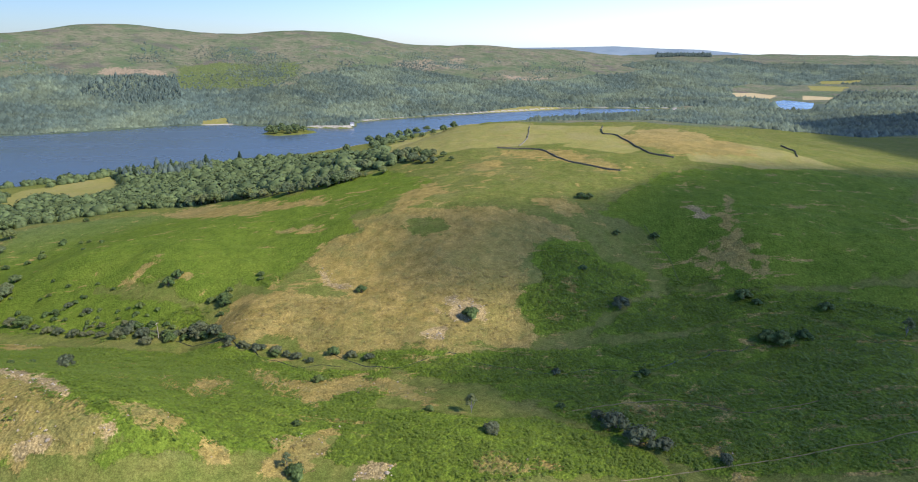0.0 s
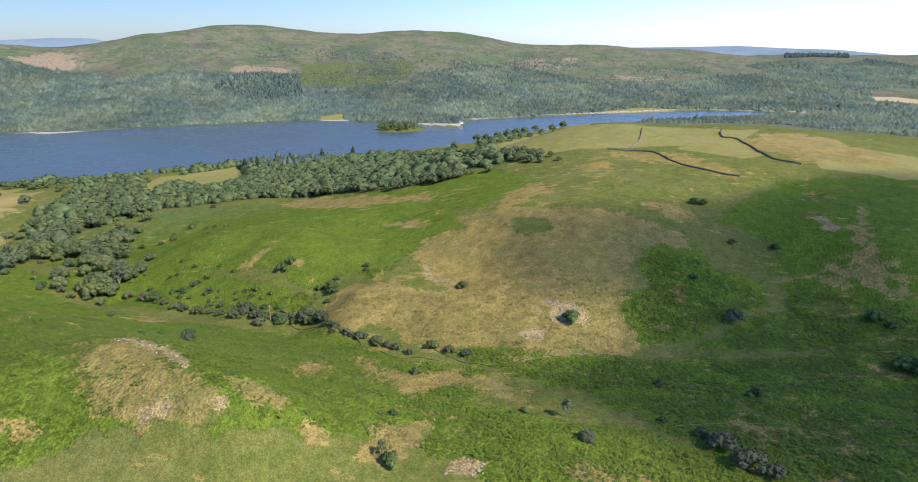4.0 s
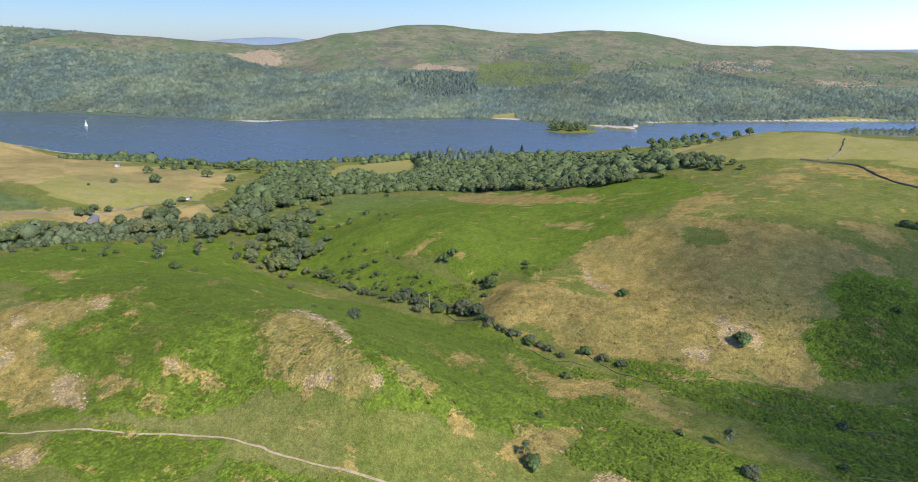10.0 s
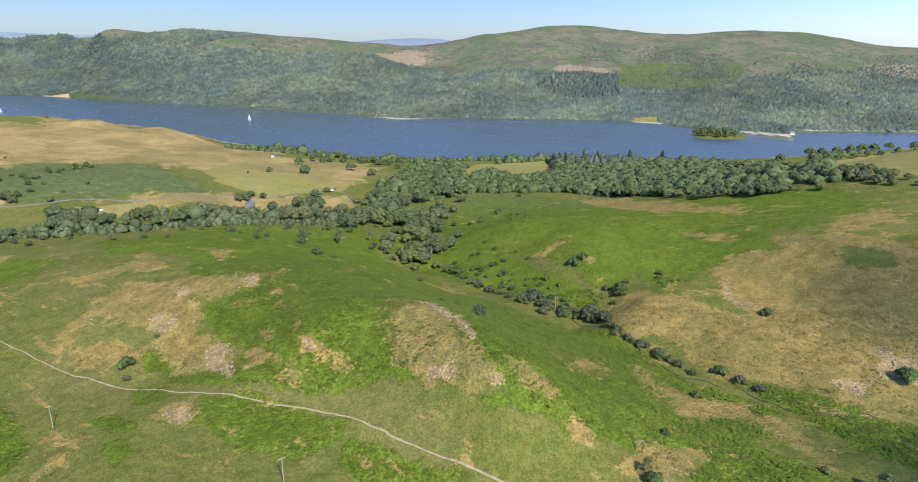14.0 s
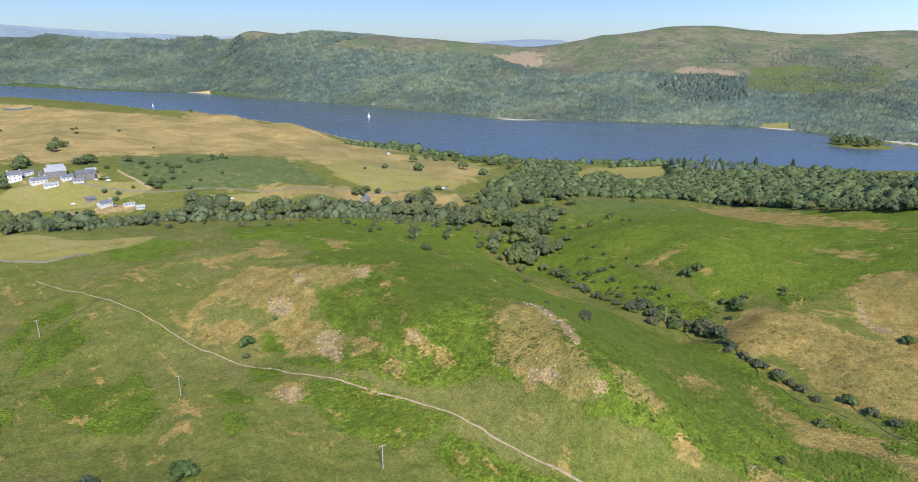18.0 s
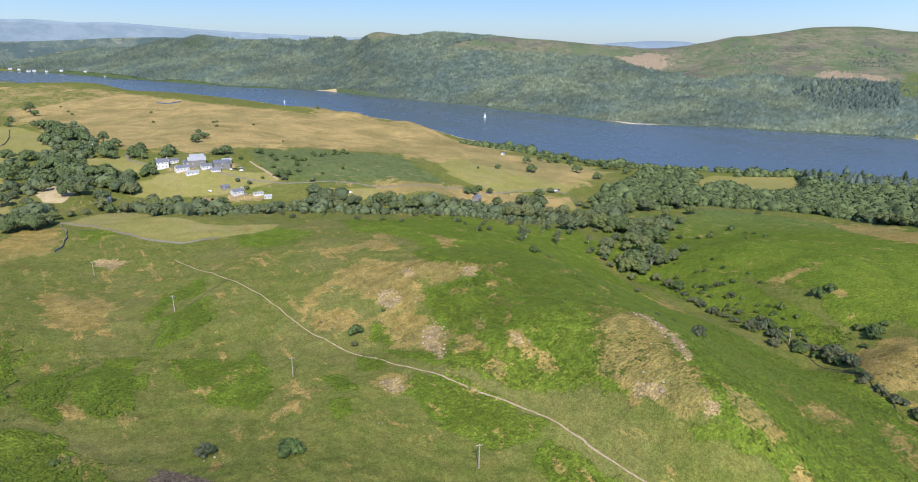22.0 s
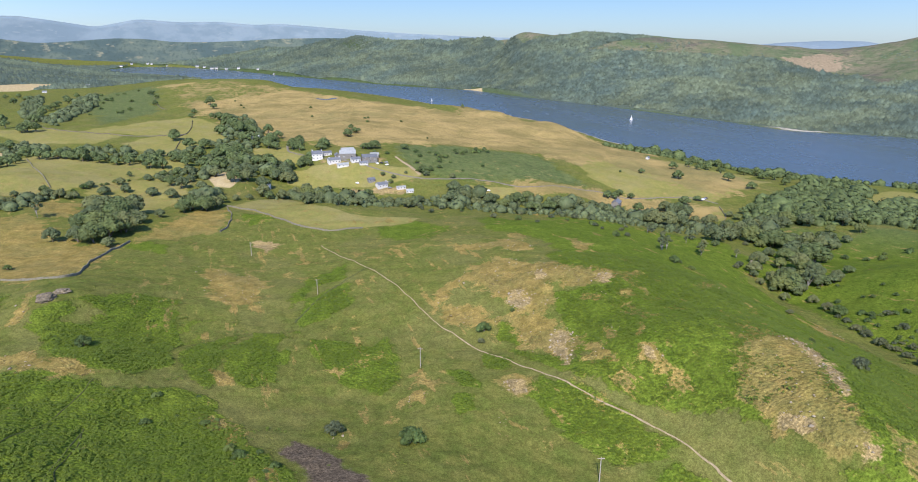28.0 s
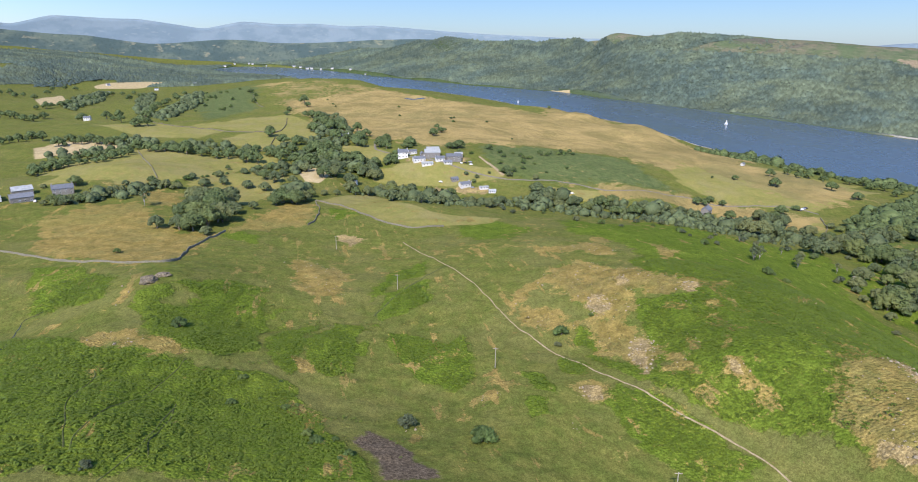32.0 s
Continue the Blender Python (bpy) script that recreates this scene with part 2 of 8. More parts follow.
def far_leaves():
    """Mixed woodland seen from far off, bluish haze put into its colours: broad patches of lighter broadleaf and darker
    conifer, a little tone from tree to tree.
    """
    n = Nodes("far_woodland", 0.8, 0.1)
    c = n.mix(n.span(n.noise(170, 5, rough=0.65), 0.4, 0.62), (0.074, 0.102, 0.078), (0.11, 0.136, 0.084))
    c = n.mix(n.span(n.noise(75, 4, rough=0.6), 0.54, 0.66, 0, 0.7), c, (0.062, 0.09, 0.076))
    c = n.mix(n.span(n.noise(48, 4, n.coords((1, 1, 2)), 0.6), 0.6, 0.7, 0, 0.5), c, (0.13, 0.15, 0.092))
    c = n.scale(c, n.span(n.noise(26, 3), 0.35, 0.65, 0.82, 1.16))
    c = n.scale(c, n.span(n.noise(420, 3), 0.4, 0.6, 0.84, 1.1))
    return n.done(n.scale(c, n.span(n.random(True), 0, 1, 0.8, 1.18)))


def thin_cloud():
    """A thin cloud that lets part of the light through, less where it is deeper."""
    n = Nodes("cloud_white", 1.0, 0.0)
    at = n.tree.nodes.new("ShaderNodeAttribute")
    at.attribute_name = "depth"
    dense = n.calc("MULTIPLY", at.outputs["Fac"], n.span(n.noise(55, 4), 0.3, 0.7, 0.85, 1.15))
    n.put(n.bsdf.inputs["Alpha"], n.calc("SUBTRACT", 1.0, n.calc("EXPONENT", n.calc("MULTIPLY", dense, -1.0))))
    return n.done((0.88, 0.88, 0.89))


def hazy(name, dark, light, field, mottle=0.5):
    """Far hills with the distance haze put into the colour: woods, rough pasture and a few paler fields."""
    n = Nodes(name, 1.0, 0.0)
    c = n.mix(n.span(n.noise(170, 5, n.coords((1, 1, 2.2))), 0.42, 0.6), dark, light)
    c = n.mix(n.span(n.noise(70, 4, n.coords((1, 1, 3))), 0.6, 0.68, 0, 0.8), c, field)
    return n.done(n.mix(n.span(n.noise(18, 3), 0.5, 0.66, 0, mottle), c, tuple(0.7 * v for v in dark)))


GROUND = ground_material()
WATER = water_material()
LEAF = [leaves("oak_leaves", (0.068, 0.1, 0.036), (0.124, 0.156, 0.056)), leaves("ash_leaves", (0.07, 0.098, 0.044), (0.128, 0.152, 0.066)),
        leaves("thorn_leaves", (0.05, 0.084, 0.024), (0.096, 0.136, 0.042)), leaves("conifer_needles", (0.02, 0.038, 0.02), (0.042, 0.066, 0.032)),
        leaves("willow_leaves", (0.062, 0.082, 0.042), (0.112, 0.13, 0.068))]
BARK = plain("bark", (0.11, 0.09, 0.07), (0.2, 0.17, 0.14), 0.4, 0.9, 0.1, 0.04)
PALE_BARK = plain("birch_bark", (0.17, 0.16, 0.14), (0.3, 0.28, 0.25), 0.4, 0.8, 0.1, 0.03)
FAR_LEAF = far_leaves()
DRY_STONE = plain("dry_stone", (0.1, 0.09, 0.065), (0.21, 0.19, 0.14), 0.7, 0.95, 0.1, 0.08, True)
TRACK = plain("trodden_earth", (0.28, 0.222, 0.125), (0.42, 0.335, 0.21), 1.4, 0.95, 0.1, 0.05)
ROCK = plain("grey_rock", (0.25, 0.2, 0.13), (0.42, 0.36, 0.26), 0.8, 0.9, 0.15, 0.1)
# the fells' blue-grey is distance haze put into the base colour
FELL = hazy("haze_blue_fell", (0.155, 0.205, 0.235), (0.185, 0.235, 0.262), (0.2, 0.245, 0.265), 0.06)

TROD = plain("trod_earth", (0.07, 0.09, 0.026), (0.11, 0.12, 0.042), 1.0, 0.95, 0.1, 0.05)
STREAM = plain("peaty_water", (0.02, 0.022, 0.018), (0.05, 0.055, 0.04), 1.5, 0.25, 0.5)
ASPHALT = plain("worn_asphalt", (0.13, 0.118, 0.09), (0.2, 0.18, 0.14), 2.0, 0.9, 0.2)
PALE_STONE = plain("pale_dry_stone", (0.15, 0.138, 0.1), (0.26, 0.24, 0.175), 0.7, 0.95, 0.1, 0.08, True)
WHITE_RENDER = plain("white_render", (0.5, 0.49, 0.45), (0.68, 0.66, 0.62), 1.2, 0.85, 0.2, 0.02)
STONE_WALL = plain("slate_stone_wall", (0.14, 0.132, 0.118), (0.26, 0.245, 0.22), 0.6, 0.9, 0.15, 0.06)
SLATE = plain("slate_roof", (0.1, 0.11, 0.125), (0.2, 0.21, 0.225), 0.8, 0.6, 0.3, 0.04)
TIN_ROOF = plain("sheet_roof", (0.27, 0.285, 0.275), (0.4, 0.41, 0.4), 1.5, 0.45, 0.4, 0.02)
WHITE_PAINT = plain("white_paint", (0.7, 0.7, 0.7), (0.82, 0.82, 0.82), 0.8, 0.4, 0.4)
DARK_PAINT = plain("dark_car_paint", (0.02, 0.022, 0.03), (0.04, 0.042, 0.05), 0.8, 0.3, 0.5)
GREY_PAINT = plain("grey_car_paint", (0.22, 0.23, 0.25), (0.3, 0.31, 0.33), 0.8, 0.3, 0.5)
TYRE = plain("tyre_rubber", (0.02, 0.02, 0.02), (0.04, 0.04, 0.04), 0.2, 0.9, 0.1)
DARK_WOOD = plain("dark_door", (0.05, 0.04, 0.03), (0.09, 0.075, 0.06), 0.3, 0.7, 0.2)
PANE = plain("window_pane", (0.02, 0.025, 0.03), (0.05, 0.06, 0.07), 0.5, 0.08, 0.5)
POLE_WOOD = plain("weathered_pole", (0.3, 0.27, 0.22), (0.44, 0.4, 0.33), 0.4, 0.9, 0.1, 0.02)
CERAMIC = plain("insulator_ceramic", (0.2, 0.12, 0.08), (0.3, 0.2, 0.14), 0.2, 0.3, 0.5)
ALLOY = plain("mast_alloy", (0.6, 0.6, 0.6), (0.7, 0.7, 0.7), 0.5, 0.35, 0.5, metallic=0.8)
SAIL = plain("sailcloth", (0.78, 0.78, 0.77), (0.86, 0.86, 0.85), 1.5, 0.8, 0.1)
DARK_ROCK = plain("mossy_rock", (0.1, 0.085, 0.058), (0.25, 0.205, 0.14), 0.8, 0.9, 0.15, 0.15)
CLOUD = thin_cloud()
FROND = leaves("bracken_fronds", (0.088, 0.128, 0.015), (0.112, 0.152, 0.019), 9.0, 0.06)
TUSSOCK = leaves("dry_tussocks", (0.165, 0.132, 0.042), (0.26, 0.198, 0.068), 7.0)
# far hills greyed and blued in the colour to stand for haze
FAR_HILL = hazy("haze_tinted_hills", (0.062, 0.09, 0.085), (0.1, 0.126, 0.102), (0.19, 0.185, 0.13))
PLANTATION = leaves("plantation_needles", (0.05, 0.074, 0.06), (0.078, 0.104, 0.078), 20.0)
GRASS_PATH = plain("grassy_path", (0.13, 0.12, 0.05), (0.2, 0.17, 0.085), 1.4, 0.95, 0.1, 0.05)

# ---- the land: spot heights (x, y, z), landform by landform ----
SPOTS = {}
SPOTS["valley"] = [(3, 171, 58), (61, 180, 57), (132, 171, 64), (49, 216, 54), (114, 213, 59), (159, 202, 66), (-38, 259, 50), (50, 250, 53), (138, 265, 57), (196, 257, 62), (-103, 282, 47), (-19, 218, 55), (-65, 206, 60)]
SPOTS["brown_hill"] = [(32, 274, 55), (-54, 296, 57), (5, 309, 65), (-79, 368, 67), (-8, 338, 74), (38, 335, 72), (-39, 393, 84), (13, 387, 89), (59, 379, 86), (-47, 339, 63), (-109, 302, 54), (-165, 349, 55), (-118, 392, 63), (-191, 413, 60), (-259, 404, 50)]
SPOTS["wall_hill"] = [(-68, 505, 80), (-11, 481, 91), (49, 463, 95), (10, 723, 99), (81, 723, 102), (199, 701, 104), (273, 661, 101), (333, 592, 93), (409, 589, 84), (18, 561, 98), (110, 562, 101), (205, 540, 100), (-57, 597, 88), (-119, 570, 72)]
SPOTS["shade_hill"] = [(201, 466, 95), (262, 441, 88), (132, 381, 83), (170, 344, 80), (243, 356, 80), (121, 353, 66), (177, 320, 68), (219, 304, 68), (64, 301, 62), (111, 298, 57)]
SPOTS["gully"] = [(-277, 342, 27), (-205, 317, 35), (-133, 300, 41), (-86, 276, 46), (-52, 267, 49), (-339, 435, 24), (-471, 539, 18), (-369, 560, 26), (-234, 544, 42), (-188, 378, 59), (-271, 416, 45), (-137, 396, 62), (-131, 464, 66)]
SPOTS["spur"] = [(-199, 76, 60), (-159, 111, 60), (-110, 139, 62), (-112, 165, 84), (-148, 184, 83), (-91, 160, 76), (-68, 178, 64), (-93, 198, 68), (-137, 222, 66), (-182, 206, 76), (-231, 225, 70), (-308, 259, 58), (-180, 156, 80), (-260, 167, 75), (-214, 134, 64), (-243, 107, 57), (-158, 143, 68), (-402, 207, 58), (-427, 313, 40), (-382, 149, 60), (-33, 190, 58), (-83, 151, 63)]
SPOTS["near_left"] = [(-208, 52, 54), (-282, 47, 55), (-394, 26, 52), (-428, 138, 50), (-525, 92, 52), (-484, 175, 44), (-417, -24, 58), (-255, -44, 72), (-182, -46, 80), (-191, -13, 66), (-250, 9, 60), (-315, -68, 76), (-347, -132, 66), (-229, -77, 76), (-298, -122, 62), (-159, -57, 84), (-281, -25, 60), (-196, -38, 72), (-414, 0, 55)]
SPOTS["farmland"] = [(-467, -45, 57), (-602, -133, 62), (-505, -74, 60), (-631, -164, 72), (-656, -241, 62), (-598, -52, 50), (-643, 22, 54), (-434, -147, 62), (-693, 140, 60), (-660, 109, 46), (-628, 175, 40), (-603, 242, 38), (-567, 324, 36), (-545, 380, 20), (-509, 461, 16), (-637, 54, 40), (-687, -15, 52), (-595, 142, 34), (-568, 279, 26), (-730, 306, 50), (-700, 404, 40), (-668, 576, 24), (-616, 450, 28), (-838, 59, 62), (-1055, -51, 62), (-1028, 99, 64), (-930, 231, 62), (-1187, -161, 60), (-1045, -229, 62), (-897, 319, 54)]
SPOTS["farmland_more"] = [(-1159, 192, 66), (-799, 387, 44)]
SPOTS["ochre_crest"] = [(-770, 588, 25), (-908, 563, 31), (-1016, 511, 43), (-1123, 443, 57), (-1234, 364, 61), (-1354, 297, 68), (-1486, 246, 65), (-1649, 147, 82), (-1704, 56, 84), (-1753, -52, 80), (-1749, -132, 67), (-1181, 448, 60), (-1088, 492, 57), (-991, 530, 50), (-921, 553, 38)]
SPOTS["inland"] = [(-1412, -510, 46), (-1357, -352, 38), (-1872, -340, 26), (-2295, -708, 31), (-1875, -700, 46), (-2857, -514, 24), (-2452, -870, 82), (-3521, -765, 35), (-3866, -1035, 76)]
SPOTS["far_crest_south"] = [(-1410, 2065, 206), (-1324, 2295, 228), (-1205, 2416, 239), (-1049, 2488, 221), (-731, 2755, 221), (-463, 2863, 212), (-322, 2932, 182), (92, 3099, 168), (496, 3262, 149), (795, 3306, 117), (1082, 3118, 83), (1201, 2858, 32)]
SPOTS["far_crest_north"] = [(-3976, 801, 167), (-4030, 671, 172), (-3700, 1013, 175), (-3472, 1148, 177), (-3175, 1237, 184), (-2787, 1257, 187), (-2591, 1196, 174), (-2383, 1278, 189), (-2231, 1343, 202), (-2012, 1492, 192), (-1850, 1613, 179), (-1731, 1810, 166), (-1633, 2030, 162), (-1484, 2018, 185), (-1405, 2135, 209), (-3825, 794, 186), (-3417, 1156, 177), (-2940, 1283, 179)]
SPOTS["lake_head"] = [(-4820, -300, 22), (-4480, -40, 14), (-4200, 170, 16), (-4020, 280, 36), (-4700, 80, 55), (-4560, 300, 85), (-4460, -680, 10), (-4880, -520, 40), (-4300, 480, 110), (-3700, 420, 40), (-3880, 560, 95), (-4800, 400, 110)]
SPOTS["low_south"] = [(1024, 2226, -4), (1029, 1598, 13), (1608, 2532, 20), (1542, 2918, -8), (1372, 3969, 94), (1852, 3881, 96), (2216, 3801, 93), (2517, 3730, 96), (763, 1174, 23), (633, 1360, 20)]
SPOTS["far_shore"] = [(-3194, 489, 5), (-2751, 676, 5), (-2328, 936, 5), (-1873, 1030, 5), (-1653, 1094, 5), (-1291, 1167, 5), (-1082, 1195, 5), (-948, 1325, 5), (-855, 1372, 5), (-662, 1504, 5), (-534, 1532, 5), (-385, 1487, 5), (-249, 1483, 5), (-251, 1600, 5), (-130, 1690, 5), (73, 1807, 5), (378, 1961, 5), (635, 1939, 5)]
SPOTS["far_slope"] = [(-1062, 1556, 56), (-1233, 1806, 124), (-965, 1673, 62), (-1142, 1979, 137), (-873, 1750, 65), (-1036, 2078, 143), (-761, 1805, 60), (-903, 2142, 133), (-499, 1879, 60), (-613, 2310, 133), (-316, 1952, 57), (-388, 2401, 127), (-225, 2045, 49), (-273, 2482, 109), (65, 2197, 45), (78, 2641, 101), (355, 2337, 40), (425, 2792, 89), (571, 2373, 32), (681, 2832, 70), (-3267, 658, 45), (-3616, 729, 100), (-3397, 566, 46), (-3709, 618, 103), (-2983, 817, 47), (-3336, 913, 105), (-2805, 927, 48), (-3133, 1036, 106), (-2602, 1014, 50), (-2884, 1124, 110)]
SPOTS["far_slope_more"] = [(-2347, 1058, 50), (-2564, 1156, 112), (-2260, 1043, 47), (-2423, 1118, 104), (-2041, 1094, 51), (-2209, 1185, 113), (-1895, 1141, 55), (-2060, 1240, 121), (-1660, 1231, 52), (-1834, 1360, 115), (-1481, 1292, 48), (-1663, 1450, 107), (-1313, 1373, 45), (-1519, 1588, 100), (-1201, 1493, 44), (-1414, 1757, 97), (-1118, 1520, 50), (-1298, 1765, 111), (-1044, 1587, 56), (-1222, 1857, 125), (-3197, 664, 50), (-3507, 728, 112), (-2773, 938, 48), (-3090, 1045, 106), (-2428, 1060, 48), (-2680, 1170, 107)]
SPOTS["lee_slope"] = [(-1596, 2338, 151), (-1489, 2581, 173), (-1352, 2711, 184), (-1177, 2792, 166), (-816, 3074, 166), (-516, 3189, 157), (-358, 3260, 127), (102, 3429, 113), (546, 3588, 94), (872, 3627, 62), (-4300, 866, 112), (-4356, 725, 117), (-4018, 1100, 120), (-3785, 1252, 122), (-3482, 1357, 129), (-3088, 1393, 132), (-2891, 1334, 119), (-2674, 1434, 134), (-2514, 1513, 147), (-2277, 1689, 137), (-2099, 1830, 124), (-1959, 2048, 111), (-1840, 2287, 107), (-1680, 2284, 130), (-1586, 2411, 154), (-4148, 861, 131), (-3730, 1262, 122), (-3242, 1415, 124), (-857, 655, 8), (-1001, 621, 9)]
SPOTS["lee_slope_more"] = [(-1114, 560, 21), (-1225, 483, 35), (-1340, 395, 39), (-1461, 321, 46), (-1595, 264, 43), (-1759, 157, 60), (-1814, 60, 62), (-1863, -55, 58), (-1859, -140, 45), (-1284, 487, 38), (-1188, 537, 35), (-1088, 582, 28), (-1015, 610, 16)]
SPOTS["behind"] = [(60, 90, 62), (-120, 40, 70), (0, 0, 72), (150, 60, 72), (-120, -90, 90), (0, -160, 96), (200, -120, 92), (-350, -260, 74), (-250, -450, 96), (150, -450, 118), (420, -150, 96),
    (520, 250, 84), (700, 600, 50), (800, 150, 88), (-750, -480, 70), (-600, -900, 110), (400, -1000, 160), (1200, -300, 130), (1500, 700, 60), (-1500, -1200, 130), (-300, -2200, 230), (1800, -1600, 230), (2600, 600, 110), (-2800, -1900, 200), (0, -4800, 300), (4800, -500, 200), (-3300, -3400, 300), (3500, -3400, 300)]
SPOTS["lee"] = [(40, 800, 80), (160, 860, 70), (330, 800, 66), (-60, 900, 40), (120, 1050, 30), (330, 1100, 28), (560, 900, 30), (-140, 720, 50), (-260, 660, 32), (-300, 820, 14), (-420, 700, 16), (-180, 960, 14), (60, 1300, 12), (300, 1450, 12),
    (-700, 650, 12), (-1900, 380, 26), (-2300, 220, 22), (-2900, -60, 12), (-3500, -420, 10), (-4000, -700, 14)]
# the lake, at height 0: the far shore from north to south, then the near shore back
LAKE = [(-4330, -581), (-4720, -453), (-4690, -231), (-4068, 137), (-3520, 330), (-3149, 483), (-2707, 665), (-2287, 919), (-1834, 1008), (-1616, 1069), (-1258, 1137), (-1052, 1162), (-922, 1288), (-831, 1333), (-643, 1463), (-520, 1489), (-373, 1443), (-242, 1438), (-244, 1555), (-127, 1645), (71, 1762), (369, 1917), (621, 1896), (600, 1831), (260, 1648), (6, 1478), (-159, 1201), (-281, 1072), (-421, 980), (-511, 910), (-604, 825), (-741, 713), (-902, 711), (-1124, 696), (-1366, 684), (-1674, 657), (-1954, 572), (-2444, 400), (-2775, 180), (-3425, -125), (-3873, -454)]
POND = [(1018, 2137), (1093, 2204), (1142, 2103), (1045, 1933), (952, 1817), (921, 1831)]
ISLE = [(-413, 1340), (-377, 1315), (-331, 1334), (-305, 1370), (-338, 1406), (-407, 1422)]


def lattice(ix, iy, seed):
    n = (ix * 374761393 + iy * 668265263 + seed * 974634541) & 0xFFFFFFFF
    n = ((n ^ (n >> 13)) * 1274126177) & 0xFFFFFFFF
    return ((n ^ (n >> 16)) & 0xFFFF) / 65535.0


def value_noise(x, y, scale, seed=0):
    """Smooth noise from -1 to 1 with features of about scale metres."""
    u, v = np.asarray(x) / scale + 1000, np.asarray(y) / scale + 1000
    iu, iv = np.floor(u).astype(np.int64), np.floor(v).astype(np.int64)
    fu, fv = u - iu, v - iv
    fu, fv = fu * fu * fu * (fu * (fu * 6 - 15) + 10), fv * fv * fv * (fv * (fv * 6 - 15) + 10)
    a, b = lattice(iu, iv, seed), lattice(iu + 1, iv, seed)
    c, d = lattice(iu, iv + 1, seed), lattice(iu + 1, iv + 1, seed)
    return 2 * ((a + (b - a) * fu) * (1 - fv) + (c + (d - c) * fu) * fv) - 1


def fractal(x, y, scale, seed=0, octaves=3):
    total, amp = 0, 1.0
    for k in range(octaves):
        ca, sa = math.cos(0.7 * k), math.sin(0.7 * k)
        total = total + amp * value_noise(ca * x - sa * y, sa * x + ca * y, scale / 2.03**k, seed + k)
        amp *= 0.5
    return total / 1.75


def signed(x, y, polygon):
    """Distance in metres to the outline of a polygon, positive inside."""
    p = np.asarray(polygon, float)
    best = np.full(np.shape(x), 1e9)
    inside = np.zeros(np.shape(x), bool)
    for (ax, ay), (bx, by) in zip(p, np.roll(p, -1, 0)):
        ex, ey = bx - ax, by - ay
        s = np.clip(((x - ax) * ex + (y - ay) * ey) / max(ex * ex + ey * ey, 1e-9), 0, 1)
        best = np.minimum(best, (x - ax - s * ex) ** 2 + (y - ay - s * ey) ** 2)
        if ay != by:
            inside ^= ((ay > y) != (by > y)) & (x < ex * (y - ay) / ey + ax)
    return np.where(inside, 1, -1) * np.sqrt(best)


def along(x, y, line):
    """Distance in metres to a line of points."""
    best = np.full(np.shape(x), 1e18)
    for (ax, ay), (bx, by) in zip(line[:-1], line[1:]):
        ex, ey = bx - ax, by - ay
        s = np.clip(((x - ax) * ex + (y - ay) * ey) / max(ex * ex + ey * ey, 1e-9), 0, 1)
        best = np.minimum(best, (x - ax - s * ex) ** 2 + (y - ay - s * ey) ** 2)
    return np.sqrt(best)


KNOWN = np.array([p for group in SPOTS.values() for p in group], float)


def softness(known):
    r = np.hypot(known[:, 0], known[:, 1])
    return np.clip(r * 0.035, 14, 70)


def fit_land(known):
    c = softness(known)
    d = np.sqrt((known[:, None, 0] - known[None, :, 0]) ** 2 + (known[:, None, 1] - known[None, :, 1]) ** 2 + c[None, :] ** 2)
    n = len(known)
    m = np.zeros((n + 1, n + 1))
    m[:n, :n], m[:n, n], m[n, :n] = d + np.eye(n) * -0.5, 1, 1
    return np.linalg.solve(m, np.append(known[:, 2], 0))


WEIGHTS = fit_land(KNOWN)


def land(x, y):
    """Height of the ground, vectorised."""
    x, y = np.asarray(x, float), np.asarray(y, float)
    shape = x.shape
    x, y = x.ravel(), y.ravel()
    z = np.full(len(x), WEIGHTS[-1])
    soft2 = softness(KNOWN) ** 2
    for (px, py, _), w, c2 in zip(KNOWN, WEIGHTS, soft2):
        z += w * np.sqrt((x - px) ** 2 + (y - py) ** 2 + c2)
    r = np.hypot(x, y)
    small = 1.6 * fractal(x, y, 46, 3) + 0.8 * (0.4 - np.abs(fractal(x, y, 24, 12, 2))) + 0.6 * fractal(x, y, 10, 9, 2)
    large = 6 * fractal(x, y, 210, 5) + 3 * fractal(x, y, 70, 6, 2)
    mix = np.clip((r - 1300) / 900, 0, 1)
    ridges = np.clip((r - 620) / 200, 0, 1) * np.clip((1900 - r) / 300, 0, 1) * (x < -560)
    small = small + ridges * (3.6 * (0.35 - np.abs(fractal(x, y, 85, 17, 3))) + 1.3 * fractal(x, y, 30, 18, 2))
    z += small * (1 - mix) + large * mix * np.clip((z - 12) / 60, 0, 1)
    sd = np.minimum(np.maximum(signed(x, y, LAKE), signed(x, y, POND)), -signed(x, y, ISLE))
    shore = np.clip(-sd * 0.12, 0, 3.0)
    z = np.where(sd > 0, -np.minimum(0.4 + sd * 0.12, 9), np.maximum(z, shore + 0.3))
    return z.reshape(shape)



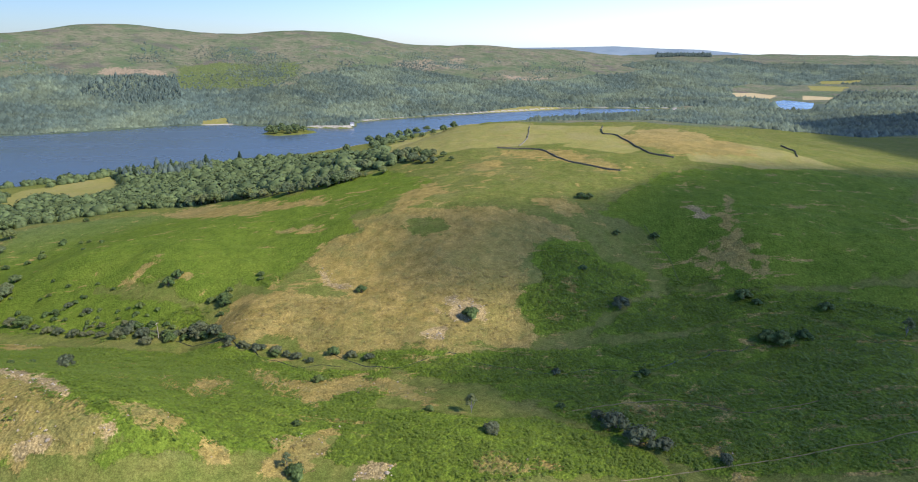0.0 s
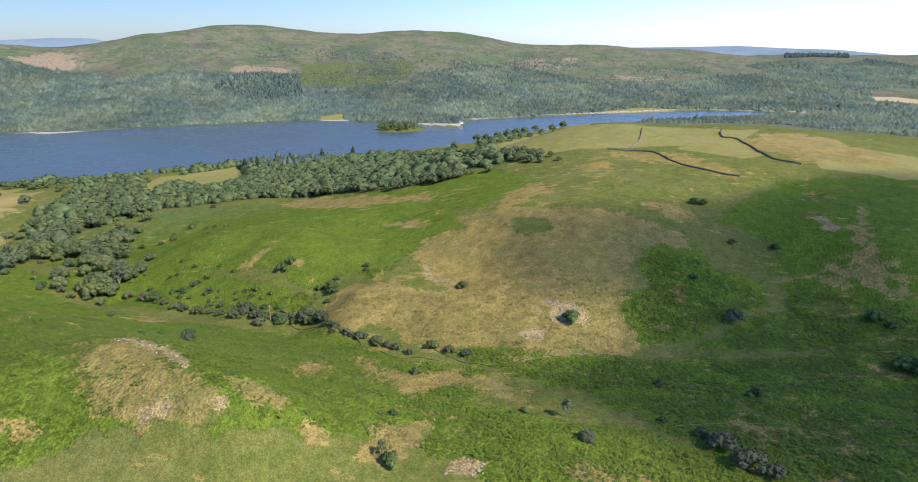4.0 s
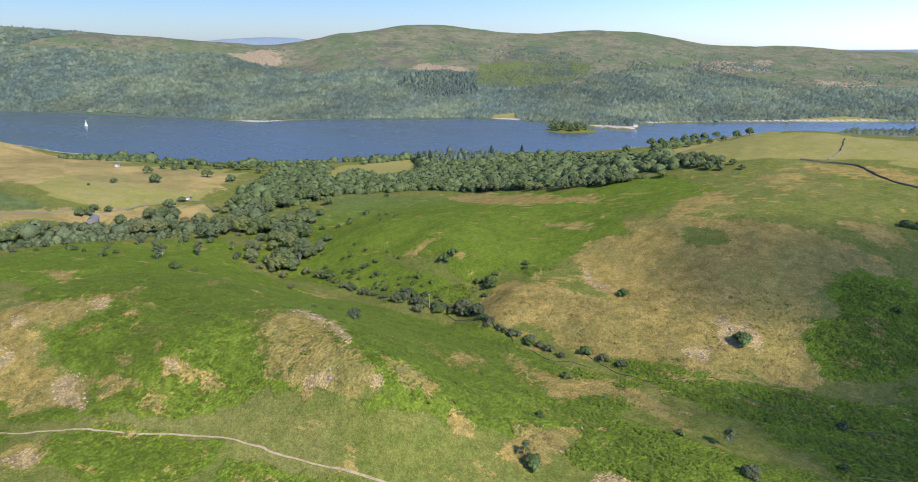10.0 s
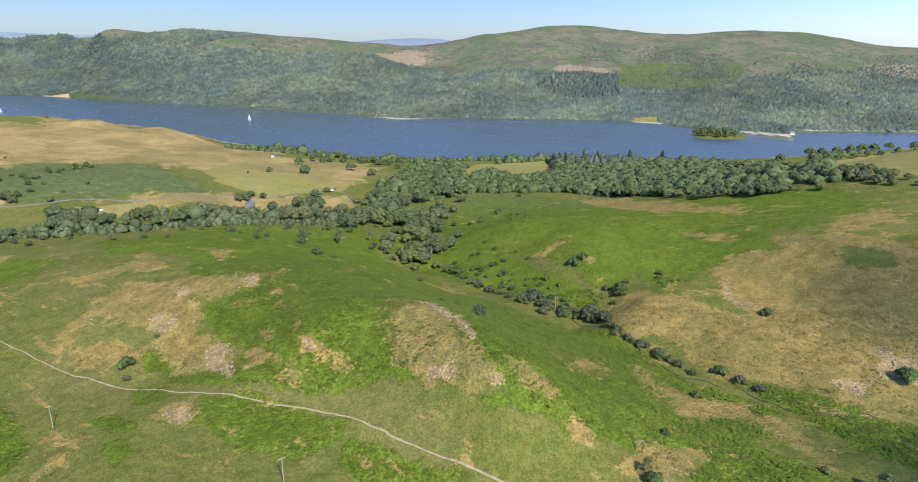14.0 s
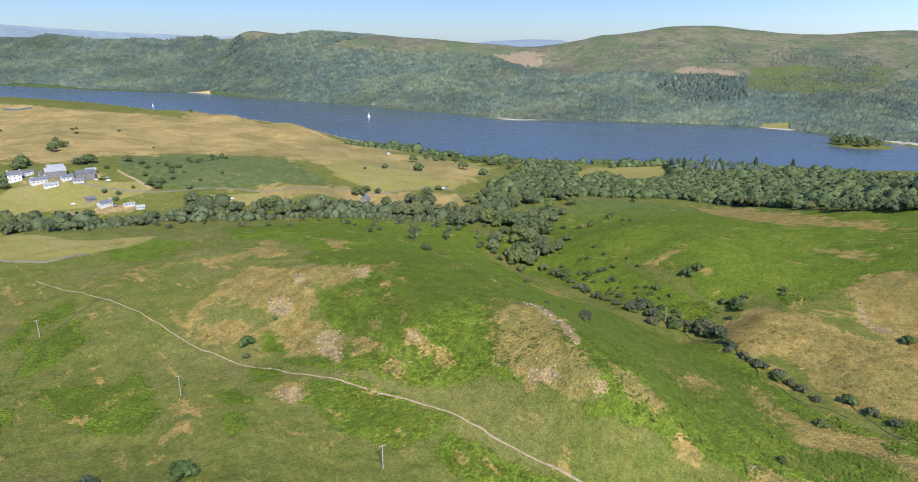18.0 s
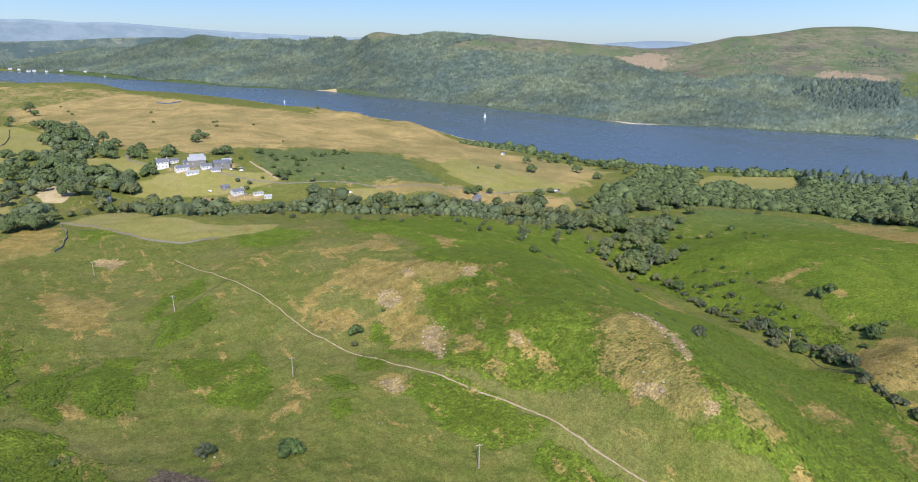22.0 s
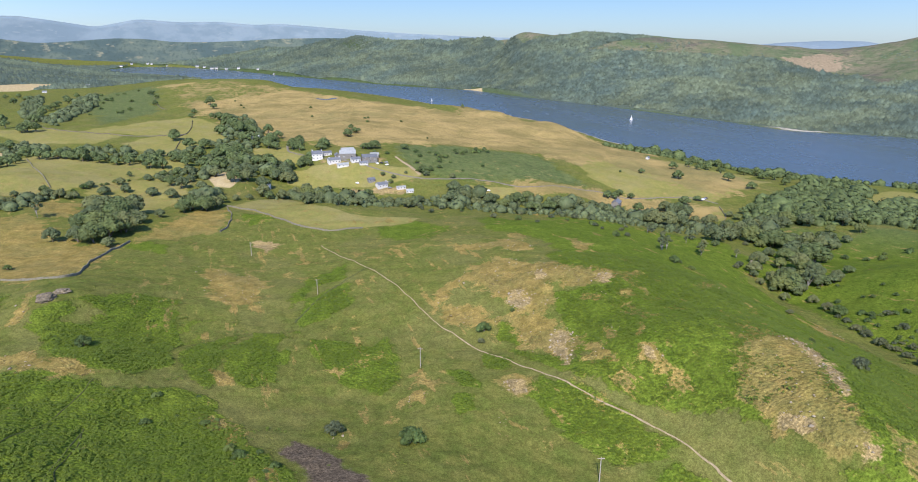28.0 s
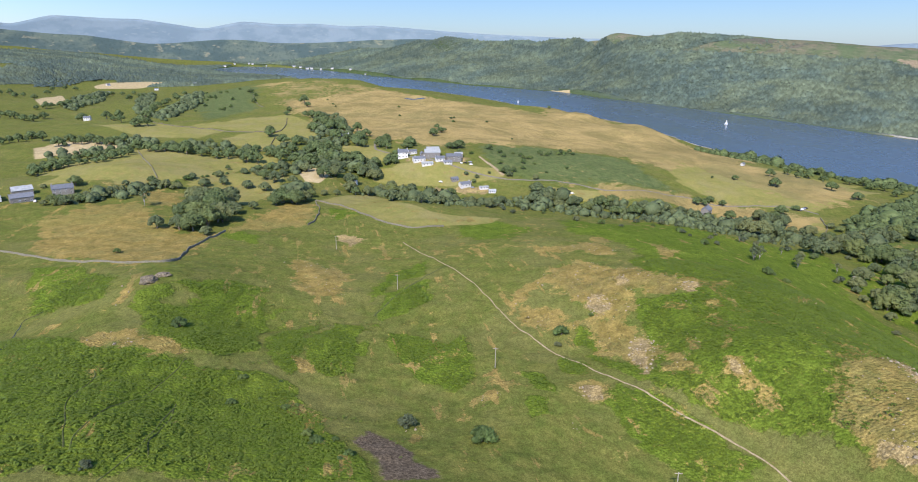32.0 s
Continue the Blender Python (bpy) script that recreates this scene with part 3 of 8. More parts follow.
# ---- what grows where: outlines on the plan, in metres ----
COVER = {}
COVER["dry"] = []
COVER["dry"].append([(146, 582), (183, 641), (208, 648), (235, 593), (273, 581), (241, 530), (178, 531)])
COVER["dry"].append([(43, 556), (97, 541), (132, 484), (116, 471), (81, 504), (32, 532)])
COVER["dry"].append([(-2, 511), (40, 512), (34, 483), (2, 484)])
COVER["dry"].append([(-189, 2507), (10, 2690), (31, 2487), (-140, 2416)])
COVER["dry"].append([(127, 2413), (342, 2504), (305, 2381), (151, 2283)])
COVER["dry"].append([(-1154, 437), (-1455, 714), (-1054, 664), (-745, 573), (-639, 626), (-572, 600), (-553, 521), (-636, 488), (-771, 452), (-757, 348), (-814, 302)])
COVER["dry"].append([(-621, 302), (-586, 417), (-511, 499), (-475, 450), (-547, 388), (-586, 282)])
COVER["dry"].append([(-1026, 1848), (-1032, 1956), (-861, 1948), (-834, 1891), (-979, 1820)])
COVER["dry"].append([(-1598, 1668), (-1604, 1827), (-1501, 1866), (-1435, 1783), (-1452, 1680), (-1565, 1662)])
COVER["dry"].append([(-1349, 1706), (-1241, 1672), (-1220, 1629), (-1282, 1636)])
COVER["dry"].append([(-275, 2426), (-124, 2621), (7, 2659), (25, 2489), (-107, 2413)])
COVER["dry"].append([(-1649, -111), (-1579, 52), (-1301, 216), (-1175, 346), (-942, 474), (-882, 548), (-754, 526), (-675, 423), (-773, 357), (-779, 231), (-753, 152), (-819, 93), (-957, 29), (-1183, -29)])
COVER["dry"].append([(-577, -140), (-590, -123), (-575, -96), (-512, -93), (-524, -121)])
COVER["dry"].append([(-488, -27), (-554, -4), (-522, 8), (-465, 2), (-463, -19)])
COVER["dry"].append([(-2417, 951), (-2287, 956), (-2220, 925), (-2281, 899)])
COVER["dry"].append([(-1625, 1100), (-1574, 1113), (-1544, 1090), (-1591, 1082)])
COVER["bare"] = []
COVER["bare"].append([(-640, 120), (-630, 151), (-623, 186), (-610, 176), (-623, 125)])
COVER["bare"].append([(-704, 107), (-686, 139), (-687, 181), (-677, 180), (-684, 113)])
COVER["pasture"] = []
COVER["pasture"].append([(-152, 1037), (-104, 1203), (-32, 1378), (22, 693), (70, 676), (144, 651), (133, 601), (91, 571), (49, 567), (-3, 561), (-33, 555), (-68, 589)])
COVER["pasture"].append([(147, 648), (182, 662), (149, 594), (156, 543), (133, 529), (90, 561)])
COVER["pasture"].append([(193, 580), (273, 581), (315, 513), (233, 490), (184, 506)])
COVER["pasture"].append([(55, 1763), (195, 1893), (287, 1887), (269, 1817)])
COVER["pasture"].append([(-611, 1516), (-559, 1566), (-526, 1488), (-589, 1477)])
COVER["pasture"].append([(-690, 74), (-685, 113), (-666, 198), (-644, 205), (-637, 140), (-640, 105), (-658, 67)])
COVER["pasture"].append([(-766, 34), (-794, 76), (-729, 95), (-693, 72)])
COVER["pasture"].append([(-704, -186), (-780, -169), (-730, -98), (-685, -82), (-606, -121), (-588, -157)])
COVER["pasture"].append([(-739, -99), (-748, -27), (-713, -20), (-677, -72)])
COVER["pasture"].append([(-528, 455), (-525, 498), (-482, 467), (-471, 415)])
COVER["pasture"].append([(-634, 398), (-731, 549), (-612, 659), (-540, 503), (-576, 423)])
COVER["pasture"].append([(-611, 245), (-588, 378), (-568, 359), (-590, 237)])
COVER["pasture"].append([(-988, -256), (-990, -170), (-907, -45), (-921, 43), (-1115, -27), (-1047, -128), (-944, -208)])
COVER["pasture"].append([(-630, -86), (-688, -36), (-656, -19), (-593, -28), (-529, -46), (-581, -76), (-612, -105)])
COVER["pasture"].append([(-849, -99), (-921, -24), (-951, 6), (-852, 17), (-774, -51)])
COVER["pasture"].append([(-777, 429), (-825, 513), (-731, 530), (-720, 609), (-675, 693), (-595, 568), (-568, 455), (-584, 429), (-635, 407)])
COVER["pasture"].append([(-659, -242), (-743, -222), (-799, -177), (-725, -74), (-643, -67), (-615, -128), (-591, -187)])
COVER["pasture"].append([(-768, -97), (-749, -27), (-708, -38), (-710, -73)])
COVER["pasture"].append([(-638, -102), (-688, -37), (-609, -22), (-595, -62)])
COVER["bracken"] = []
COVER["bracken"].append([(-118, 568), (-71, 529), (-35, 441), (-57, 417), (-101, 435), (-149, 459)])
COVER["bracken"].append([(-774, 286), (-765, 339), (-712, 396), (-594, 381), (-627, 305), (-645, 234)])
COVER["bracken"].append([(-758, 203), (-789, 281), (-744, 328), (-643, 343), (-595, 382), (-612, 313), (-624, 224), (-661, 190)])
COVER["bracken"].append([(-1495, -254), (-2525, -304), (-1491, -102), (-1205, -75), (-1050, -143)])
COVER["bracken"].append([(-545, 564), (-569, 679), (-496, 605), (-487, 516)])
COVER["hay"] = []
COVER["hay"].append([(-2353, 900), (-2259, 937), (-2206, 921), (-2193, 837)])
COVER["peat"] = []
COVER["dry"].append([(-316, 139), (-319, 149), (-295, 161), (-276, 171), (-263, 177), (-254, 185), (-248, 177), (-248, 167), (-254, 157), (-263, 156), (-257, 149), (-245, 146), (-242, 137), (-252, 130), (-268, 127), (-282, 124), (-297, 126), (-295, 116), (-287, 106), (-273, 98), (-282, 96), (-292, 106), (-303, 119)])
COVER["dry"].append([(-355, 150), (-355, 163), (-356, 177), (-331, 179), (-320, 175), (-330, 162), (-341, 149), (-353, 137), (-366, 135)])
COVER["dry"].append([(-376, 182), (-365, 187), (-348, 177), (-357, 174)])
COVER["dry"].append([(-346, 210), (-329, 212), (-290, 196), (-306, 195)])
COVER["dry"].append([(-280, 104), (-269, 115), (-255, 120), (-250, 129), (-242, 137), (-233, 143), (-224, 142), (-216, 141), (-195, 142), (-195, 136), (-205, 137), (-201, 131), (-199, 127), (-211, 125), (-227, 122), (-236, 121), (-245, 124), (-252, 116), (-254, 106), (-264, 99)])
COVER["dry"].append([(-212, 151), (-203, 153), (-193, 148), (-196, 145), (-205, 145)])
COVER["dry"].append([(-210, 140), (-189, 140), (-183, 138), (-187, 133), (-195, 130), (-197, 136)])
COVER["dry"].append([(-194, 156), (-180, 153), (-171, 152), (-161, 150), (-155, 148), (-157, 142), (-166, 145), (-174, 145), (-181, 147)])
COVER["dry"].append([(-167, 173), (-169, 185), (-168, 194), (-162, 202), (-139, 186), (-124, 176), (-112, 170), (-106, 165), (-102, 164), (-104, 159), (-111, 159), (-114, 158), (-122, 156), (-130, 156), (-141, 156), (-151, 160), (-159, 166)])
COVER["dry"].append([(-109, 174), (-104, 176), (-98, 178), (-90, 180), (-86, 175), (-89, 170), (-95, 168), (-102, 170)])
COVER["dry"].append([(-131, 214), (-135, 226), (-121, 215), (-118, 201)])
COVER["dry"].append([(-123, 228), (-116, 231), (-104, 218), (-105, 206)])
COVER["dry"].append([(-106, 225), (-106, 244), (-93, 237), (-89, 217), (-92, 209), (-100, 212)])
COVER["dry"].append([(-92, 257), (-83, 254), (-68, 237), (-55, 227), (-55, 214), (-64, 218), (-74, 223)])
COVER["dry"].append([(-83, 168), (-80, 173), (-75, 174), (-74, 168), (-78, 166)])
COVER["dry"].append([(-217, 233), (-202, 228), (-188, 205)])
COVER["dry"].append([(-243, 306), (-229, 307), (-207, 290), (-212, 281)])
COVER["dry"].append([(-246, 230), (-262, 258), (-228, 225), (-225, 211)])
COVER["dry"].append([(-208, 103), (-205, 110), (-192, 105), (-186, 99), (-193, 97)])
COVER["dry"].append([(-61, 186), (-57, 193), (-52, 192), (-56, 184)])
COVER["dry"].append([(-243, 158), (-232, 165), (-227, 161), (-239, 156)])
COVER["dry"].append([(-232, 174), (-229, 177), (-221, 174), (-225, 170)])
COVER["dry"].append([(-256, 182), (-249, 193), (-243, 188), (-248, 180)])
COVER["dry"].append([(-220, 67), (-211, 72), (-198, 68), (-204, 63)])
COVER["dry"].append([(-181, 89), (-176, 93), (-170, 94), (-175, 88)])
COVER["dry"].append([(-252, -79), (-257, -64), (-250, -58), (-246, -48), (-241, -39), (-236, -43), (-241, -57), (-241, -72)])
COVER["dry"].append([(-395, -150), (-352, -81), (-360, -69), (-439, -52), (-443, -84), (-543, -131), (-500, -166), (-475, -178)])
COVER["dry"].append([(-439, -52), (-449, -19), (-464, 4), (-533, 10), (-551, -5), (-502, -34), (-469, -44)])
COVER["dry"].append([(-387, -13), (-380, 7), (-358, 26), (-311, 17), (-325, -3)])
COVER["dry"].append([(-251, -7), (-252, 2), (-230, 4), (-231, -2)])
COVER["dry"].append([(-211, -8), (-208, 0), (-197, -2)])
COVER["dry"].append([(-191, 33), (-188, 39), (-176, 37), (-179, 32)])
COVER["dry"].append([(-325, -82), (-330, -77), (-303, -76), (-287, -75), (-286, -80)])
COVER["dry"].append([(-72, 403), (-48, 402), (-10, 395), (26, 393), (47, 378), (60, 369), (66, 362), (44, 350), (34, 337), (39, 322), (31, 302), (31, 285), (37, 275), (31, 268), (7, 265), (-28, 267), (-62, 272), (-86, 278), (-112, 286), (-128, 313), (-123, 330), (-84, 322), (-58, 316), (-78, 337), (-85, 353), (-90, 370), (-83, 382), (-61, 381)])
COVER["dry"].append([(-45, 420), (-27, 427), (-16, 405), (-41, 400)])
COVER["dry"].append([(-127, 424), (-96, 410), (-102, 403)])
COVER["dry"].append([(43, 408), (69, 408), (86, 387), (62, 382)])
COVER["dry"].append([(174, 414), (185, 418), (163, 360), (166, 344), (170, 328), (160, 326), (149, 339), (138, 344), (134, 355), (151, 355), (158, 375)])
COVER["dry"].append([(59, 367), (71, 368), (66, 356), (58, 357)])
COVER["dry"].append([(54, 325), (64, 327), (61, 310), (54, 313)])
COVER["dry"].append([(-98, 263), (-78, 249), (-47, 251), (-20, 237), (-12, 222), (-29, 229), (-44, 230), (-60, 217), (-70, 224), (-85, 238)])
COVER["dry"].append([(-64, 187), (-54, 195), (-42, 200), (-44, 190), (-44, 181), (-50, 179), (-46, 172), (-55, 167), (-63, 168), (-60, 180)])
COVER["dry"].append([(-242, 566), (-213, 547), (-181, 489), (-204, 493)])
COVER["dry"].append([(0, 181), (12, 184), (21, 180), (32, 176), (15, 172), (4, 174)])
COVER["dry"].append([(81, 190), (92, 188), (90, 178), (82, 181)])
COVER["dry"].append([(127, 197), (134, 193), (130, 190), (125, 192)])
COVER["dry"].append([(66, 225), (84, 218), (79, 207), (67, 211)])
COVER["dry"].append([(-132, 310), (-121, 317), (-98, 300), (-117, 290)])
COVER["dry"].append([(-287, 580), (-250, 586), (-140, 500), (-110, 494), (-94, 464), (-156, 471), (-213, 499)])
COVER["dry"].append([(-46, 444), (-22, 468), (-6, 449), (-28, 411)])
COVER["dry"].append([(-178, 351), (-153, 358), (-147, 355), (-171, 345)])
COVER["dry"].append([(-106, 408), (-89, 405), (-91, 398)])
COVER["dry"].append([(-202, 356), (-188, 380), (-183, 374), (-195, 350)])
COVER["bare"].append([(-268, 136), (-264, 141), (-255, 137), (-253, 131), (-261, 128)])
COVER["bare"].append([(-228, 137), (-221, 141), (-209, 134), (-198, 126), (-209, 127), (-223, 133)])
COVER["bare"].append([(-129, 159), (-122, 162), (-117, 161), (-118, 157), (-125, 156)])
COVER["bare"].append([(-201, 102), (-199, 106), (-191, 103), (-190, 99)])
COVER["bare"].append([(-183, 150), (-177, 150), (-172, 147), (-176, 146)])
COVER["bare"].append([(-106, 163), (-103, 166), (-100, 163), (-103, 160)])
COVER["bare"].append([(-282, 153), (-274, 156), (-269, 152), (-273, 150)])
COVER["bare"].append([(-166, 198), (-162, 202), (-136, 185), (-120, 175), (-123, 174), (-140, 184)])
COVER["bare"].append([(-256, 173), (-253, 180), (-246, 174), (-248, 169)])
COVER["bare"].append([(-442, 21), (-428, 37), (-415, 30), (-422, 22)])
COVER["bare"].append([(-33, 175), (-27, 177), (-21, 176), (-24, 169), (-32, 168)])
COVER["bare"].append([(-4, 306), (7, 304), (16, 296), (13, 287), (-1, 288), (-7, 296)])
COVER["bare"].append([(150, 397), (159, 396), (154, 379), (146, 381)])
COVER["bare"].append([(-80, 349), (-73, 340), (-59, 323), (-74, 334)])
COVER["bare"].append([(-19, 279), (-7, 281), (-9, 272), (-18, 273)])
COVER["pasture"].append([(-551, 9), (-572, 25), (-608, 64), (-537, 77), (-495, 100), (-485, 126), (-484, 154), (-463, 139), (-458, 101), (-454, 79), (-468, 59), (-498, 44)])
COVER["bracken"].append([(-308, 175), (-350, 244), (-372, 314), (-311, 324), (-228, 300), (-161, 291), (-122, 289), (-94, 274), (-65, 259), (-31, 250), (-27, 229), (-57, 181), (-72, 174), (-84, 165), (-101, 154), (-103, 156), (-96, 162), (-108, 161), (-142, 151), (-147, 145), (-152, 140), (-166, 133), (-196, 120), (-227, 117), (-205, 126), (-193, 134), (-233, 143), (-253, 151), (-240, 175), (-274, 163)])
COVER["bracken"].append([(-199, 113), (-182, 121), (-157, 129), (-142, 133), (-140, 126), (-146, 114), (-169, 103), (-189, 103)])
COVER["bracken"].append([(-235, 106), (-218, 112), (-210, 105), (-214, 99)])
COVER["bracken"].append([(-141, 131), (-123, 131), (-98, 139), (-119, 121), (-134, 118)])
COVER["bracken"].append([(-273, 45), (-263, 63), (-267, 73), (-237, 68), (-217, 58), (-230, 44), (-254, 37), (-273, 37)])
COVER["bracken"].append([(-222, 86), (-216, 93), (-196, 89), (-205, 84)])
COVER["bracken"].append([(-497, 209), (-430, 266), (-399, 324), (-288, 251), (-269, 181), (-350, 191), (-398, 175)])
COVER["bracken"].append([(-457, 112), (-469, 145), (-432, 160), (-397, 129), (-425, 106)])
COVER["bracken"].append([(-251, 120), (-242, 125), (-221, 125), (-237, 116)])
COVER["bracken"].append([(-328, 34), (-358, 50), (-375, 73), (-343, 66), (-340, 50), (-314, 32)])
COVER["bracken"].append([(-264, 24), (-258, 27), (-248, 24), (-248, 22)])
COVER["bracken"].append([(-200, 79), (-196, 87), (-186, 83), (-187, 77)])
COVER["bracken"].append([(-213, 138), (-207, 139), (-198, 132), (-202, 131)])
COVER["bracken"].append([(-278, -124), (-246, -77), (-241, -61), (-233, -40), (-225, -37), (-228, -26), (-229, -16), (-224, -8), (-211, -2), (-194, 7), (-167, 15), (-152, 19), (-153, -70)])
COVER["bracken"].append([(-285, -71), (-287, -56), (-313, -37), (-312, -21), (-251, -17), (-240, -31), (-245, -50), (-257, -60)])
COVER["bracken"].append([(-266, 5), (-283, 13), (-280, 26), (-255, 23), (-234, 18), (-229, 11), (-231, 4), (-242, 0)])
COVER["bracken"].append([(-296, -73), (-307, -62), (-297, -58), (-284, -64), (-288, -71)])
COVER["bracken"].append([(-324, 42), (-336, 66), (-310, 65), (-292, 41), (-279, 31)])
COVER["bracken"].append([(-268, -14), (-282, 5), (-239, 0), (-228, -8)])
COVER["bracken"].append([(-510, 18), (-507, 36), (-486, 40), (-477, 25)])
COVER["bracken"].append([(-446, -56), (-433, -30), (-410, -32), (-423, -50)])
COVER["bracken"].append([(-368, -141), (-367, -121), (-328, -89), (-299, -88), (-313, -122)])
COVER["bracken"].append([(-308, -59), (-328, -39), (-322, -17), (-298, -46)])
COVER["bracken"].append([(103, 408), (149, 466), (202, 495), (258, 501), (365, 501), (247, 323), (188, 315), (154, 318), (135, 333), (118, 326), (116, 343), (118, 376), (92, 392)])
COVER["bracken"].append([(48, 352), (73, 364), (78, 349), (106, 342), (105, 324), (81, 302), (66, 285), (37, 277), (31, 294), (32, 312), (46, 323), (40, 337)])
COVER["bracken"].append([(129, 290), (164, 295), (178, 279), (204, 257), (142, 166), (83, 179), (86, 222), (68, 243), (112, 246), (133, 260)])
COVER["bracken"].append([(14, 235), (31, 242), (63, 243), (86, 222), (53, 224), (32, 223), (18, 226)])
COVER["bracken"].append([(-77, 202), (-50, 217), (-18, 213), (8, 207), (30, 209), (50, 199), (65, 183), (70, 173), (-22, 169), (-43, 179), (-41, 193), (-66, 193)])
COVER["bracken"].append([(-396, 511), (-360, 540), (-264, 535), (-122, 437), (-89, 404), (-109, 393), (-124, 356), (-128, 336), (-148, 331), (-173, 350), (-243, 362), (-305, 391)])
COVER["bracken"].append([(-146, 418), (-96, 433), (-81, 387), (-104, 329), (-123, 342)])
COVER["bracken"].append([(-297, 380), (-248, 371), (-195, 344), (-146, 326), (-133, 312), (-179, 313), (-229, 326), (-274, 350)])
COVER["bracken"].append([(-121, 540), (-54, 540), (-13, 449), (-56, 427), (-104, 467)])
COVER["peat"].append([(-182, 17), (-191, 22), (-184, 29), (-169, 31), (-152, 38), (-154, 22), (-167, 19)])
COVER["green"] = [[(-28, 379), (-11, 380), (-10, 361), (-25, 365)], [(-69, 205), (-42, 223), (-36, 212), (-63, 197)], [(-97, 286), (-95, 291), (-75, 281), (-86, 279)]]
COVER["hay"].append([(985, 2400), (1076, 2419), (1137, 2350), (1039, 2201), (969, 2308)])
COVER["hay"].append([(1226, 2346), (1287, 2277), (1281, 2197), (1138, 2174)])
COVER["pasture"].append([(1525, 2887), (1677, 2833), (1417, 2440), (1339, 2510)])
COVER["pasture"].append([(1670, 3070), (1852, 3031), (1781, 2951), (1649, 3003)])
COVER["bracken"].append([(-506, 265), (-432, 312), (-400, 392), (-331, 357), (-311, 324), (-368, 310), (-397, 246)])
COVER["bracken"].append([(-474, 490), (-398, 525), (-290, 416), (-212, 345), (-178, 318), (-220, 320), (-248, 326), (-320, 345)])
COVER["bracken"].append([(-419, 551), (-334, 576), (-220, 578), (-137, 523), (-88, 488), (-64, 380), (-113, 393), (-169, 366), (-245, 394)])
COVER["bracken"].append([(-50, 270), (-17, 264), (36, 266), (88, 272), (129, 289), (129, 256), (105, 244), (68, 243), (19, 235), (-16, 242), (-38, 258)])
COVER["bracken"].append([(32, 223), (55, 224), (97, 222), (125, 213), (171, 209), (142, 166), (79, 172), (67, 187), (48, 204)])
COVER["bracken"].append([(118, 326), (153, 316), (195, 313), (237, 307), (204, 257), (180, 282), (165, 297), (130, 293), (92, 277), (65, 278), (87, 302)])
COVER["pasture"].append([(-582, -215), (-624, -203), (-783, -180), (-627, -133), (-614, -126), (-599, -161)])
COVER["pasture"].append([(-788, -178), (-769, -136), (-749, -109), (-659, -73), (-631, -108), (-614, -126), (-635, -134)])
COVER["pasture"].append([(-731, -101), (-752, -50), (-721, -24), (-697, -58), (-668, -72)])
COVER["pasture"].append([(-621, -106), (-649, -70), (-662, -22), (-606, -26), (-555, -52), (-601, -70)])
COVER["pasture"].append([(-1064, -312), (-1014, -185), (-939, -106), (-860, -131), (-906, -213)])
COVER["pasture"].append([(-869, -105), (-928, -60), (-912, -6), (-837, -13), (-826, -67)])
COVER["pasture"].append([(-792, 42), (-785, 76), (-717, 92), (-695, 73), (-724, 60)])
COVER["pasture"].append([(-674, 71), (-694, 99), (-674, 172), (-655, 206), (-639, 195), (-632, 144), (-642, 91), (-656, 72)])
COVER["hay"].append([(-817, -299), (-869, -281), (-878, -258), (-823, -201), (-782, -226), (-775, -252), (-756, -277)])
COVER["hay"].append([(-1671, -602), (-1915, -624), (-1724, -556), (-1565, -522), (-1518, -537)])
COVER["hay"].append([(-2346, -671), (-2449, -656), (-2589, -562), (-2623, -473), (-2376, -536), (-2311, -654)])
COVER["hay"].append([(-656, -6), (-691, 0), (-692, 12), (-649, 25), (-618, 13), (-623, 0)])
COVER["bracken"].append([(-1466, -198), (-2801, -270), (-1581, -99), (-1417, -90), (-1193, -105), (-1228, -147)])
COVER["bracken"].append([(-871, 2018), (-779, 2122), (-540, 2237), (-493, 2032), (-550, 1846), (-777, 1784)])
COVER["bracken"].append([(-2278, 1150), (-2222, 1202), (-2130, 1165), (-2138, 1109), (-2232, 1118)])
COVER["dry"].append([(-1750, -60), (-1900, -60), (-1900, 200), (-1680, 330), (-1500, 420), (-1330, 520), (-1180, 600), (-1000, 640), (-900, 640), (-900, 560), (-1120, 450), (-1350, 300), (-1650, 150)])
COVER["dry"].append([(-900, 560), (-1000, 640), (-860, 660), (-760, 600), (-770, 560)])
FAR_WOODS = []
FAR_WOODS.append([(-4113, 490), (-3181, 1047), (-2370, 1171), (-1986, 1340), (-1718, 1546), (-1623, 1650), (-1543, 1669), (-1377, 1714), (-1243, 1647), (-995, 1820), (-844, 1904), (-753, 1781), (-465, 1880), (-336, 1426), (-531, 1486), (-847, 1311), (-1077, 1163), (-1402, 1053), (-2163, 887), (-2699, 660), (-3248, 361)])
FAR_WOODS.append([(-1164, 1667), (-1021, 1812), (-821, 1866), (-746, 1758), (-468, 1839), (-486, 2067), (-302, 2348), (-139, 2394), (130, 2277), (346, 2375), (486, 2562), (791, 2852), (1121, 2723), (906, 2181), (620, 1895), (370, 1920), (71, 1776), (-235, 1573), (-243, 1449), (-402, 1453), (-524, 1502), (-748, 1409), (-929, 1300)])
FAR_WOODS.append([(705, 2921), (1320, 3622), (1756, 3537), (2169, 3451), (2329, 3397), (1886, 2727), (1664, 3055), (1234, 2702), (1121, 2723)])
